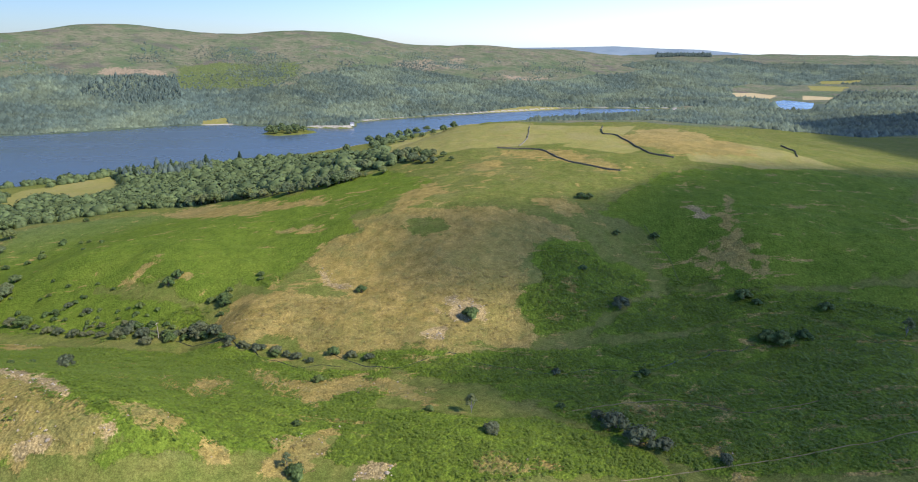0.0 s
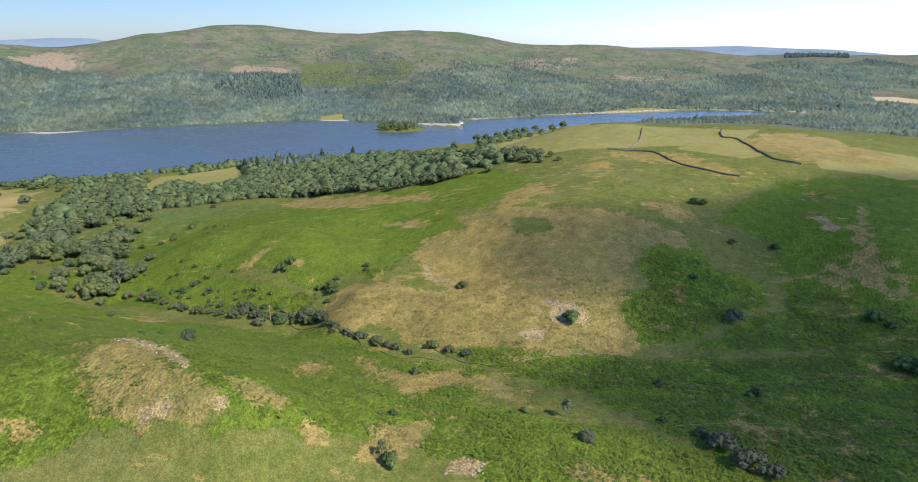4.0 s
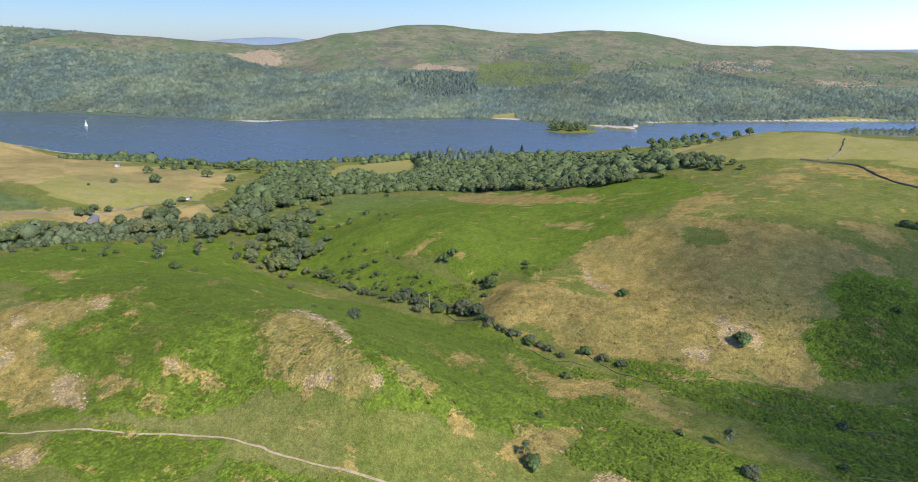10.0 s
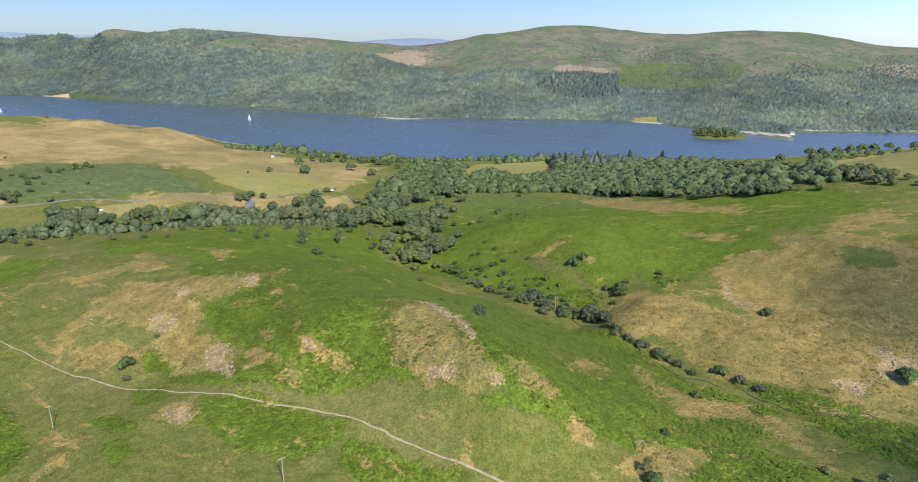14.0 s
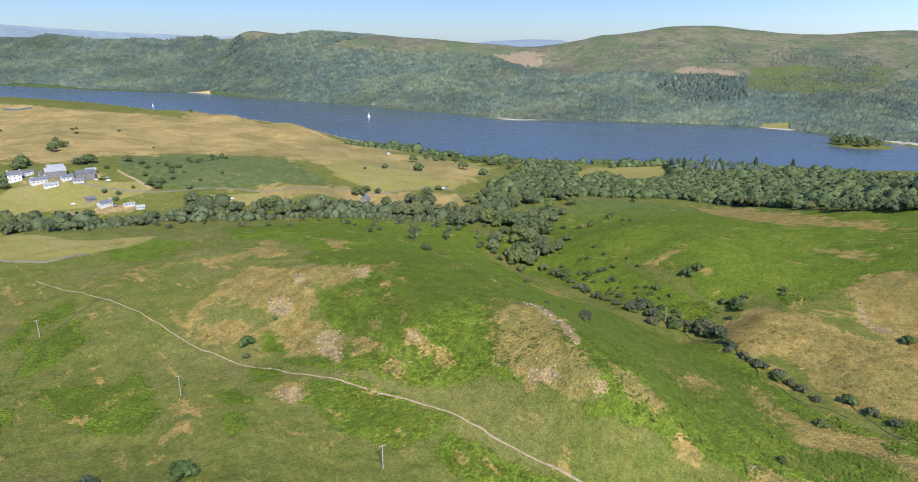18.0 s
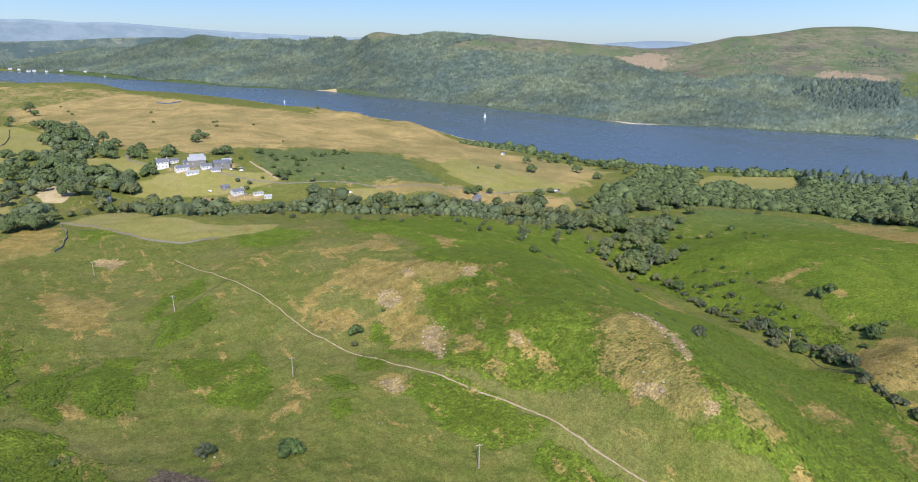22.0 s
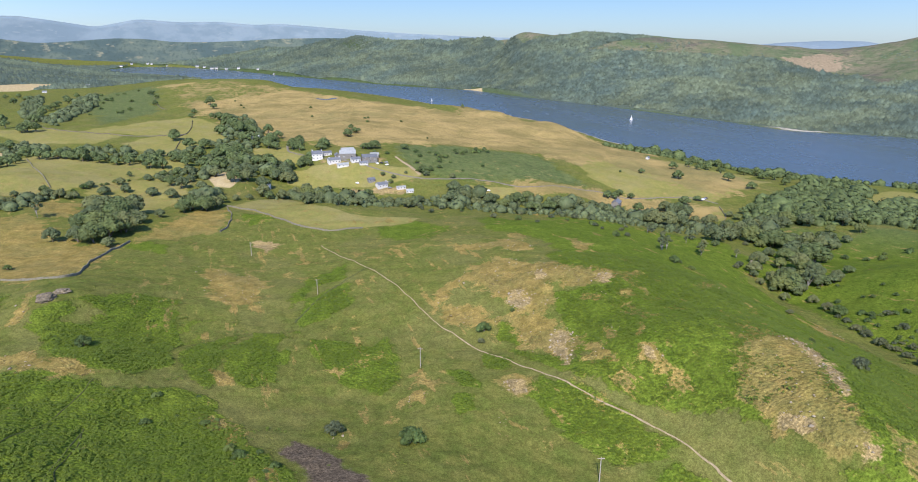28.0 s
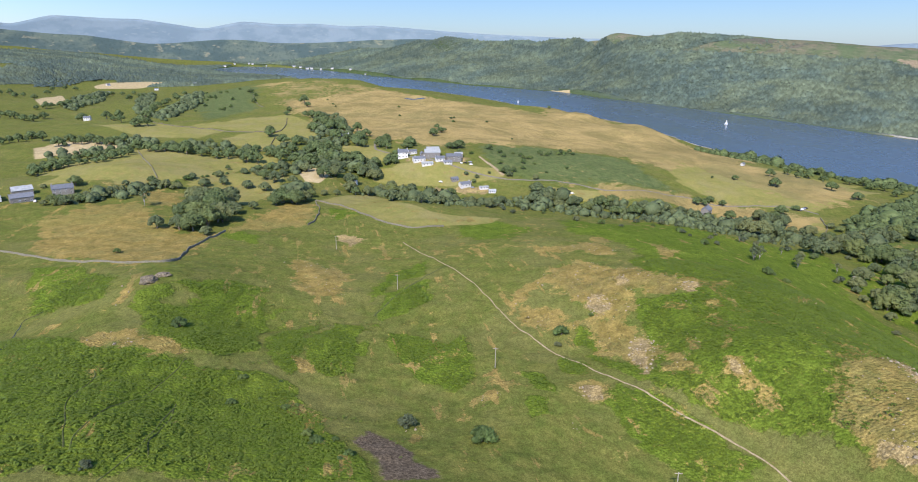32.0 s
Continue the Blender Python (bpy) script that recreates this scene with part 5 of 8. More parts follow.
TREES.append(("beck trees", "oak", [(-575, 282, 0.95), (-484, 430, 0.86), (-470, 438, 1.56), (-439, 428, 1.5), (-443, 445, 1.14), (-441, 449, 1.14), (-441, 460, 1.54), (-447, 480, 1.41), (-453, 494, 1.27), (-468, 514, 0.81), (-463, 525, 0.75), (-468, 538, 1.39), (-490, 477, 0.96), (-477, 475, 0.94)]))
TREES.append(("beck trees", "oak", [(-494, 499, 1.18), (-498, 514, 1.56), (-486, 514, 1.56), (-503, 541, 1.56), (-495, 543, 1.04), (-512, 569, 0.94), (-518, 590, 1.34)]))
TREES.append(("house trees", "oak", [(-570, 387, 1.27), (-568, 395, 1.18), (-570, 417, 0.98), (-582, 410, 0.98)]))
TREES.append(("conifers", "conifer", [(-464, 864, 1.81), (-457, 870, 1.81), (-453, 881, 1.83), (-416, 916, 1.86), (-387, 971, 1.73), (-348, 1008, 1.57)]))
TREES.append(("shore trees", "oak", [(-167, 1190, 1.97), (-159, 1266, 2.2), (-140, 1297, 2.2), (-126, 1338, 2.2), (-110, 1366, 2.2), (-93, 1398, 2.2), (-72, 1439, 2.2), (-56, 575, 1.25), (-45, 565, 1.33), (-37, 561, 1.42), (-28, 550, 1.19), (-23, 554, 1.0), (-14, 546, 0.69), (-190, 1074, 1.98), (-191, 995, 2.2), (-195, 940, 2.09), (-159, 994, 1.64)]))
TREES.append(("shore trees", "oak", [(-146, 1098, 1.37), (-134, 1126, 1.4), (-121, 1152, 1.42), (-103, 1190, 1.56), (-89, 1219, 1.56), (-72, 1254, 1.56), (-53, 1290, 1.56), (-17, 695, 1.06), (-6, 698, 1.07), (-50, 563, 1.31), (-40, 547, 1.27), (-31, 538, 1.08), (-22, 532, 0.9), (-7, 530, 0.58), (-180, 1003, 1.56), (-118, 626, 1.18), (-203, 978, 1.56), (-83, 559, 1.49), (-92, 536, 1.56), (-107, 534, 1.53), (-120, 535, 1.28), (-64, 529, 0.99)]))
TREES.append(("isle trees", "oak", [(-400, 1345, 1.9), (-385, 1335, 1.9), (-370, 1345, 1.9), (-352, 1338, 1.9), (-340, 1350, 1.9), (-362, 1365, 1.9), (-392, 1362, 1.9), (-378, 1385, 1.9), (-350, 1380, 1.9), (-332, 1372, 1.9), (-405, 1380, 1.9), (-388, 1405, 1.9), (-360, 1400, 1.9)]))
TREES.append(("hedge trees", "thorn", [(-614, -112, 0.61), (-623, -106, 1.34), (-630, -103, 1.35), (-637, -94, 0.72), (-641, -90, 0.78), (-649, -84, 1.03), (-657, -74, 0.72)]))
TREES.append(("gully bushes", "thorn", [(-264, 353, 0.69), (-239, 342, 0.93), (-234, 342, 0.89), (-214, 336, 0.77), (-204, 332, 0.58), (-185, 318, 0.53), (-176, 318, 0.99), (-165, 316, 0.98), (-157, 315, 0.8), (-143, 309, 0.55), (-130, 302, 0.36), (-287, 364, 0.58), (-247, 337, 0.73), (-226, 349, 0.66), (-224, 354, 0.58), (-331, 376, 0.82), (-290, 354, 0.74), (-249, 362, 0.68), (-189, 327, 0.54), (-293, 381, 0.66), (-227, 327, 0.57), (-186, 333, 0.48), (-224, 334, 0.59), (-172, 325, 0.48), (-280, 371, 0.51), (-176, 305, 0.62), (-295, 362, 0.51), (-179, 327, 0.62), (-236, 329, 0.52), (-305, 356, 0.63)]))
TREES.append(("gully bushes", "thorn", [(-179, 326, 0.57), (-265, 355, 0.58), (-296, 375, 0.75), (-207, 326, 0.64), (-204, 329, 0.43), (-231, 339, 0.71), (-209, 331, 0.51), (-130, 329, 1.59), (-165, 352, 1.38), (-129, 336, 0.86), (-115, 349, 0.76), (-170, 248, 0.82)]))
TREES.append(("pasture bushes", "thorn", [(-731, 275, 1.49), (-718, 279, 1.47), (-732, 299, 1.29), (-732, 306, 1.29), (-705, 255, 1.02), (-735, 319, 1.09)]))
TREES.append(("pasture bushes", "thorn", [(-1054, 150, 0.94), (-1179, 53, 0.8), (-1205, 49, 0.88), (-1005, 224, 0.99), (-969, 273, 0.92), (-1012, 231, 0.97), (-958, 218, 0.91), (-825, 269, 0.72), (-1145, 161, 1.13), (-1267, 42, 0.85)]))
TREES.append(("pasture bushes", "thorn", [(-683, 251, 0.88), (-702, 244, 0.91), (-653, 218, 1.09), (-652, 254, 0.78), (-679, 210, 1.35), (-725, 223, 1.12), (-684, 238, 1.0), (-654, 203, 0.9), (-728, 240, 1.0), (-662, 231, 1.19), (-692, 241, 0.9), (-708, 184, 1.06), (-702, 221, 1.01), (-712, 244, 1.39), (-702, 251, 1.28), (-668, 284, 0.83), (-1250, -150, 1.48), (-1611, -223, 1.37), (-1567, -173, 1.7), (-1264, -144, 1.13), (-1208, -139, 1.2), (-1423, -99, 1.97), (-1592, -147, 1.56), (-1504, -190, 1.37), (-1442, -198, 1.5), (-1491, -199, 2.1), (-1264, -132, 1.76), (-1261, -195, 1.1), (-1332, -187, 1.71), (-1401, -144, 1.76)]))
TREES.append(("pasture bushes", "thorn", [(-1582, -188, 1.49), (-1477, -186, 1.45)]))
TREES.append(("wood edge trees", "oak", [(-430, 636, 1.51), (-422, 635, 1.54), (-410, 635, 1.56), (-406, 638, 1.56), (-401, 638, 1.18), (-386, 632, 1.56), (-380, 631, 1.56), (-376, 641, 1.41), (-362, 634, 1.56), (-353, 629, 1.53), (-343, 626, 1.17), (-340, 628, 1.56), (-327, 616, 1.27), (-320, 624, 1.12), (-307, 614, 1.56), (-302, 617, 1.56), (-294, 616, 1.56), (-289, 622, 1.41), (-282, 617, 0.94), (-268, 607, 1.42), (-258, 601, 1.54), (-247, 596, 1.55), (-239, 588, 1.54), (-228, 583, 1.54), (-221, 588, 1.44), (-211, 582, 0.98), (-201, 577, 1.56), (-192, 571, 1.34), (-184, 561, 0.84), (-176, 561, 1.12)]))
TREES.append(("wood edge trees", "oak", [(-163, 546, 1.46), (-158, 544, 0.85), (-144, 530, 1.46), (-138, 530, 0.67), (-133, 531, 1.18), (-125, 530, 0.65), (-120, 530, 1.01), (-110, 524, 1.31), (-100, 524, 1.38), (-96, 525, 1.01), (-91, 528, 1.34), (-85, 536, 0.77), (-79, 533, 0.5)]))
TREES.append(("beck trees", "oak", [(-553, 75, 1.52), (-546, 85, 1.41), (-527, 96, 1.46), (-540, 114, 1.3), (-562, 133, 1.31), (-573, 151, 1.34), (-546, 161, 1.34), (-570, 180, 1.19), (-551, 191, 1.16), (-562, 210, 2.18), (-584, 227, 1.7), (-559, 232, 1.37), (-569, 253, 1.58), (-559, 263, 1.34), (-567, 281, 1.95), (-535, 280, 1.37), (-526, 294, 1.64), (-530, 305, 1.77), (-521, 315, 1.32), (-508, 323, 1.31), (-509, 347, 1.34), (-479, 353, 1.18), (-473, 362, 1.62), (-461, 367, 2.2), (-453, 374, 2.12), (-455, 390, 1.9), (-530, 430, 1.54), (-452, 410, 0.99), (-420, 396, 1.04), (-448, 438, 1.25)]))
TREES.append(("beck trees", "oak", [(-423, 430, 1.09), (-479, 427, 1.16), (-634, 83, 1.4), (-625, 102, 1.26), (-612, 121, 1.36), (-612, 139, 1.25), (-573, 227, 1.68), (-571, 293, 1.4), (-533, 330, 1.36), (-526, 341, 1.25), (-511, 426, 1.81), (-507, 439, 1.58), (-530, 398, 1.44), (-456, 481, 1.32), (-454, 506, 1.48), (-426, 449, 1.12), (-541, -17, 1.77), (-534, -7, 1.74), (-552, 2, 1.1), (-532, -23, 1.35), (-625, 72, 1.43), (-619, 82, 1.58), (-609, 93, 1.23), (-583, 102, 1.07), (-584, 28, 0.85), (-579, 17, 0.84), (-611, -89, 1.12), (-624, -74, 1.26), (-610, -52, 1.33), (-642, -37, 1.52)]))
TREES.append(("beck trees", "oak", [(-720, -49, 1.57), (-666, -23, 1.82), (-620, -11, 1.13), (-720, -61, 1.71), (-594, 45, 1.08), (-595, 57, 1.3)]))
TREES.append(("beck shrubs", "willow", [(-490, 287, 0.92), (-400, 288, 0.9), (-442, 347, 0.67), (-415, 414, 0.96), (-468, 336, 0.93), (-406, 392, 0.98), (-622, 87, 1.15), (-561, 246, 0.73), (-410, 410, 1.04), (-463, 285, 0.98), (-424, 395, 0.67), (-601, 113, 0.62), (-563, 249, 0.6), (-542, 276, 0.53), (-419, 226, 0.66), (-546, 161, 0.72), (-448, 429, 1.11), (-481, 360, 0.81), (-407, 321, 0.95), (-504, 293, 0.75), (-609, 119, 1.07), (-397, 353, 0.92), (-550, 138, 0.91), (-407, 433, 0.67), (-436, 389, 0.57), (-547, 165, 1.07), (-392, 404, 0.84), (-512, 258, 0.68), (-483, 312, 0.64), (-424, 422, 0.99)]))
TREES.append(("beck shrubs", "willow", [(-410, 271, 0.76), (-402, 418, 0.94), (-440, 406, 0.94), (-558, 172, 0.78), (-536, 190, 0.89), (-598, 131, 1.12), (-617, 99, 0.88), (-557, 173, 0.9), (-470, 266, 0.91), (-447, 289, 0.8), (-520, 175, 0.93), (-544, 172, 0.98), (-399, 326, 0.8), (-482, 218, 0.97), (-534, 171, 0.78), (-557, 252, 1.05), (-397, 269, 0.64), (-397, 417, 0.58), (-415, 302, 0.65), (-420, 358, 0.91), (-481, 373, 0.6), (-556, 200, 0.9), (-517, 281, 0.91), (-605, 139, 0.6), (-422, 429, 0.61)]))
TREES.append(("moor bushes", "thorn", [(-465, 233, 1.21), (-364, 258, 0.9), (-292, 254, 0.78), (-424, 278, 0.73), (-443, 266, 0.75), (-522, 204, 0.81), (-231, 335, 0.7), (-343, 568, 0.96), (-320, 466, 1.14)]))
TREES.append(("lone birches", "birch", [(-332, 272, 1.24), (-350, 322, 0.94), (-350, 354, 1.17), (-381, 334, 0.91), (-437, 420, 1.42), (-401, 313, 1.1)]))
TREES.append(("gully trees", "oak", [(-386, 414, 1.03), (-362, 399, 1.08), (-328, 373, 1.17), (-348, 409, 1.46), (-361, 441, 1.45), (-316, 381, 1.26), (-332, 418, 1.45), (-288, 368, 1.27), (-287, 379, 1.12), (-304, 355, 0.93), (-288, 347, 0.82), (-276, 347, 0.88), (-305, 333, 0.74), (-317, 339, 0.67), (-296, 334, 0.57), (-291, 393, 0.89), (-363, 467, 1.29), (-389, 484, 1.24), (-371, 491, 1.01), (-402, 510, 1.18), (-400, 451, 1.1), (-425, 458, 1.02)]))
TREES.append(("gully bushes", "thorn", [(-249, 336, 1.03), (-271, 439, 0.64), (-179, 333, 0.58), (-151, 302, 1.14), (-143, 305, 0.93), (-132, 303, 1.22), (-118, 291, 1.06), (-255, 362, 0.54), (-255, 377, 0.56), (-240, 368, 0.68), (-219, 363, 0.52), (-205, 354, 0.63), (-221, 352, 0.64), (-230, 344, 0.64), (-205, 338, 0.61), (-192, 333, 0.59), (-167, 328, 0.56), (-179, 321, 0.56), (-165, 315, 0.66), (-208, 329, 0.48), (-153, 313, 0.64), (-142, 314, 0.53), (-128, 317, 0.73), (-324, 455, 0.86), (-330, 481, 0.72), (-327, 506, 0.74), (-339, 451, 1.04)]))
TREES.append(("moor bushes", "thorn", [(-262, -48, 1.44), (-176, 56, 1.69), (-248, 112, 1.16), (-224, -20, 0.56), (-203, -23, 0.33), (-204, -5, 0.51), (-184, 2, 0.78), (-166, 11, 0.35), (-210, -14, 0.3), (-207, -2, 0.37), (-192, 6, 0.27), (-224, -8, 0.32)]))
TREES.append(("beck shrubs", "willow", [(-193, 35, 0.99), (-155, -50, 0.62), (-240, 107, 0.53)]))

# ---- walls, tracks and becks on the plan ----
LINES = {}
LINES["wall_a"] = [(71, 658), (63, 597), (53, 566)]
LINES["wall_b"] = [(33, 561), (68, 547), (82, 510), (97, 490), (120, 472)]
LINES["wall_c"] = [(143, 649), (136, 613), (147, 601), (153, 559), (158, 531), (173, 515)]
LINES["wall_d"] = [(297, 592), (296, 567), (286, 540)]
LINES["wall_e"] = [(-785, -183), (-661, -144), (-616, -129)]
LINES["wall_g"] = [(-411, -176), (-394, -150), (-372, -114), (-355, -85), (-356, -68), (-402, -64), (-444, -52)]
LINES["wall_h"] = [(-551, 9), (-525, 30), (-495, 44), (-466, 59), (-452, 78), (-457, 101)]
LINES["wall_o"] = [(-548, 8), (-507, 11), (-476, 7), (-463, 2)]
LINES["wall_i"] = [(-523, 494), (-495, 478), (-473, 456), (-454, 434)]
LINES["wall_j"] = [(-1069, -28), (-949, -29), (-888, -46)]
LINES["wall_k"] = [(-1045, -226), (-991, -172), (-924, -94), (-918, -32)]
LINES["wall_l"] = [(-1446, -107), (-1278, -87), (-1230, -74)]
LINES["wall_m"] = [(-875, -38), (-805, -41)]
LINES["wall_n"] = [(-918, 86), (-839, 74)]
LINES["track_main"] = [(-419, 65), (-361, 81), (-315, 90), (-272, 95), (-241, 102), (-210, 112), (-183, 120), (-164, 127), (-146, 134), (-130, 136), (-124, 136), (-101, 140), (-86, 143)]
LINES["track_right"] = [(44, 216), (64, 222), (90, 219), (107, 207), (121, 209), (135, 211)]
LINES["track_low"] = [(51, 169), (71, 173), (98, 176), (124, 179), (153, 184)]
LINES["beck"] = [(-62, 273), (-37, 256), (-22, 254), (-6, 260), (4, 257), (25, 250), (42, 247), (58, 250), (74, 245), (94, 252), (121, 262), (165, 266), (200, 254)]
LINES["beck_gully"] = [(-239, 322), (-184, 319), (-153, 305), (-118, 289), (-93, 273), (-73, 261), (-53, 260)]
LINES["beck_left"] = [(-255, -110), (-270, -113), (-286, -118), (-304, -122), (-311, -116)]
LINES["trod_a"] = [(-163, -57), (-171, -58), (-180, -56), (-193, -54), (-203, -49), (-218, -45), (-234, -41)]
LINES["trod_b"] = [(-165, -58), (-175, -61), (-188, -66), (-198, -67), (-215, -66), (-221, -68)]
LINES["trod_c"] = [(-160, -38), (-169, -39), (-182, -38), (-197, -39)]
LINES["trod_d"] = [(-149, -46), (-167, -41), (-201, -39)]
LINES["ditch_a"] = [(-292, 33), (-330, 56), (-354, 81)]
LINES["gill"] = [(114, 382), (118, 366), (123, 354), (122, 333)]
LINES["road"] = [(-803, 84), (-729, 93), (-639, 202), (-628, 263), (-596, 314), (-585, 389), (-571, 415), (-559, 483), (-534, 503)]
LINES["lane"] = [(-701, 192), (-646, 204)]


# ---- helpers for building ----
def mesh_object(name, verts, faces, material, parent=None, label="", smooth=False):
    me = bpy.data.meshes.new(name)
    me.from_pydata([tuple(map(float, v)) for v in verts], [], [tuple(map(int, f)) for f in faces])
    me.materials.append(material)
    if smooth:
        me.polygons.foreach_set("use_smooth", [True] * len(me.polygons))
    ob = new(name, me)
    if parent:
        ob.parent = parent
    if label:
        ob["label"] = label
    return ob


def soft_mask(x, y, outlines, reach, share=0.4):
    """0.5 on the outline, rising to 1 inside and falling to 0 outside over reach metres, or less on small patches."""
    m = np.zeros(len(x))
    for p in outlines:
        a = np.asarray(p, float)
        low, high = a.min(0), a.max(0)
        centre = a.mean(0)
        r = max(1.5, min(reach * min(2.6, max(0.7, math.hypot(*centre) / 400)), share * min(high - low)))
        k = (x > low[0] - r) & (x < high[0] + r) & (y > low[1] - r) & (y < high[1] + r)
        if k.any():
            m[k] = np.maximum(m[k], np.clip(0.5 + signed(x[k], y[k], p) / (2 * r), 0, 1))
    return m


# ---- the ground: one sheet out to the horizon, finer over the moor and the lake ----
GROWTH = {}
LAKESIDE_FIELD = [(-484, 652), (-544, 742), (-558, 799), (-525, 836), (-492, 893), (-424, 807), (-407, 760), (-412, 722), (-426, 689), (-448, 699), (-506, 754), (-467, 676), (-456, 637)]


def ground_sheet():
    fine, coarse = np.arange(-44.0, 122.0, 0.31), np.arange(122.0, 316.0, 2.0)
    az = np.radians(np.concatenate([fine, coarse]))
    r = np.concatenate([np.linspace(4, 100, 14), np.exp(np.arange(math.log(105), math.log(4930), 0.0054))])
    a, d = np.meshgrid(az, r, indexing="ij")
    x, y = (-np.sin(a) * d).ravel(), (np.cos(a) * d).ravel()
    z = land(x, y)
    far = np.hypot(x, y)
    grow = np.clip(far / 500, 0.45, 2.5)
    wx = x + grow * (7 * fractal(x, y, 32, 41) + 3 * fractal(x, y, 9, 42))
    wy = y + grow * (7 * fractal(x, y, 32, 43) + 3 * fractal(x, y, 9, 44))
    masks = {k: soft_mask(wx, wy, COVER[k], 9) for k in ("dry", "bare", "peat")}
    masks["dry"] = masks["dry"] * (1 - soft_mask(wx, wy, COVER["green"], 6))
    masks["bracken"] = np.clip(1.2 * soft_mask(wx, wy, COVER["bracken"], 9) - 0.08, 0, 1.15)
    masks.update({k: soft_mask(x, y, COVER[k], 4, 0.1) for k in ("pasture", "hay")})
    masks["bracken"] = np.where(far > 520, masks["bracken"] * 0.68, masks["bracken"])
    open_land = np.clip((900 - far) / 200, 0, 1)
    masks["bracken"] = np.maximum(masks["bracken"], open_land * (0.24 + 0.2 * fractal(x, y, 70, 45)))
    masks["dry"] = np.where(far > 1300, masks["dry"] * np.clip(0.72 + 0.7 * fractal(x, y, 70, 48), 0.15, 1.1), masks["dry"])
    masks["dry"] = np.maximum(masks["dry"], open_land * (0.2 + 0.22 * fractal(x, y, 55, 46)))
    GROWTH.update(az=az, rise=np.maximum.accumulate(np.arctan2(z - 190, far).reshape(a.shape), 1), r=r, bracken=masks["bracken"].reshape(a.shape), dry=masks["dry"].reshape(a.shape), closed=np.maximum(masks["pasture"], masks["bare"]).reshape(a.shape))
    masks["shore"] = np.clip(1.25 - np.abs(signed(x, y, LAKE) + 4) / 6, 0, 1) * (far > 1150) * (far < 3200) * np.clip(1.0 + 0.6 * fractal(x, y, 90, 47), 0, 1)
    masks["pasture"] = np.maximum(masks["pasture"], soft_mask(x, y, [LAKESIDE_FIELD], 4))
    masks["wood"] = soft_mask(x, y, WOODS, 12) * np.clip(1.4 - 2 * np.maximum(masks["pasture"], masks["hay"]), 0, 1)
    masks["heath"] = np.clip((signed(x, y, LAKE) < 0) * (far - 1350) / 200, 0, 1) * np.clip((x * 0.3 + y - 200) / 200, 0, 1)
    lush = masks["bracken"] * np.clip(1 - masks["dry"], 0, 1)
    near = np.clip((700 - far) / 300, 0, 1)
    k = far < 700
    worn = np.ones(len(x))
    for name in ("trod_a", "trod_b", "trod_c", "trod_d", "gill", "track_main", "track_right", "track_low", "beck", "beck_gully", "beck_left"):
        worn[k] = np.minimum(worn[k], np.clip((along(x[k], y[k], LINES[name]) - 0.8) / 2.0, 0, 1))
    near = near * worn
    z = z + near * np.clip(lush * 2 - 0.6, 0, 1) * (0.12 * value_noise(x, y, 2.2, 21) + 0.16 * value_noise(x, y, 5.5, 22) + 0.3)
    z = z + near * 0.22 * value_noise(x, y, 3.4, 23)
    # the bracken stands in low ripples along the slope
    u, w = x * 0.94 - y * 0.33, x * 0.33 + y * 0.94
    z = z + near * np.clip(lush * 2 - 0.6, 0, 1) * (0.34 * value_noise(u / 4.5, w, 4.2, 28) + 0.3 * value_noise(u / 3, w, 9.0, 29))
    # ledges and hummocks on the thin dry turf, low steps across the slope
    rocky = near * np.clip(masks["dry"] * 1.6 - 0.4, 0, 1) * np.clip((330 - far) / 60, 0.25, 1)
    z = z + rocky * (0.4 * (0.5 - np.abs(fractal(x, y, 9, 25, 2))) + 0.22 * value_noise(x, y, 2.3, 27))
    na, nr = len(az), len(r)
    i = np.arange(na * nr).reshape(na, nr)
    j = np.roll(i, -1, 0)
    faces = np.stack([i[:, :-1], i[:, 1:], j[:, 1:], j[:, :-1]], -1).reshape(-1, 4)
    me = bpy.data.meshes.new("ground")
    me.vertices.add(len(x) + 1)
    me.vertices.foreach_set("co", np.vstack([np.stack([x, y, z], -1), [[0, 0, float(land(np.array([0.0]), np.array([0.0]))[0])]]]).ravel())
    hub = len(x)
    rim = np.stack([i[:, 0], j[:, 0], np.full(na, hub)], -1)
    loops = np.concatenate([faces.ravel(), rim.ravel()])
    starts = np.concatenate([np.arange(len(faces)) * 4, len(faces) * 4 + np.arange(na) * 3])
    me.loops.add(len(loops))
    me.loops.foreach_set("vertex_index", loops)
    me.polygons.add(len(starts))
    me.polygons.foreach_set("loop_start", starts)
    me.update(calc_edges=True)
    me.polygons.foreach_set("use_smooth", np.ones(len(starts), bool))
    for name, keys in (("cover_a", ("bracken", "dry", "bare")), ("cover_b", ("pasture", "hay", "wood")), ("cover_c", ("heath", "peat", "shore"))):
        att = me.attributes.new(name, "FLOAT_COLOR", "POINT")
        data = np.zeros((len(x) + 1, 4))
        for c, key in enumerate(keys):
            data[:-1, c] = masks[key]
        data[:, 3] = 1
        if name == "cover_a":
            data[:-1, 3] = np.clip((far - 560) / 150, 0, 1) * (signed(x, y, LAKE) < 0)
        att.data.foreach_set("color", data.ravel())
    me.materials.append(GROUND)
    return tagged(new("ground", me), "hilly ground of green bracken, dry grass and pasture", "ground", kind="structure")


ground_sheet()

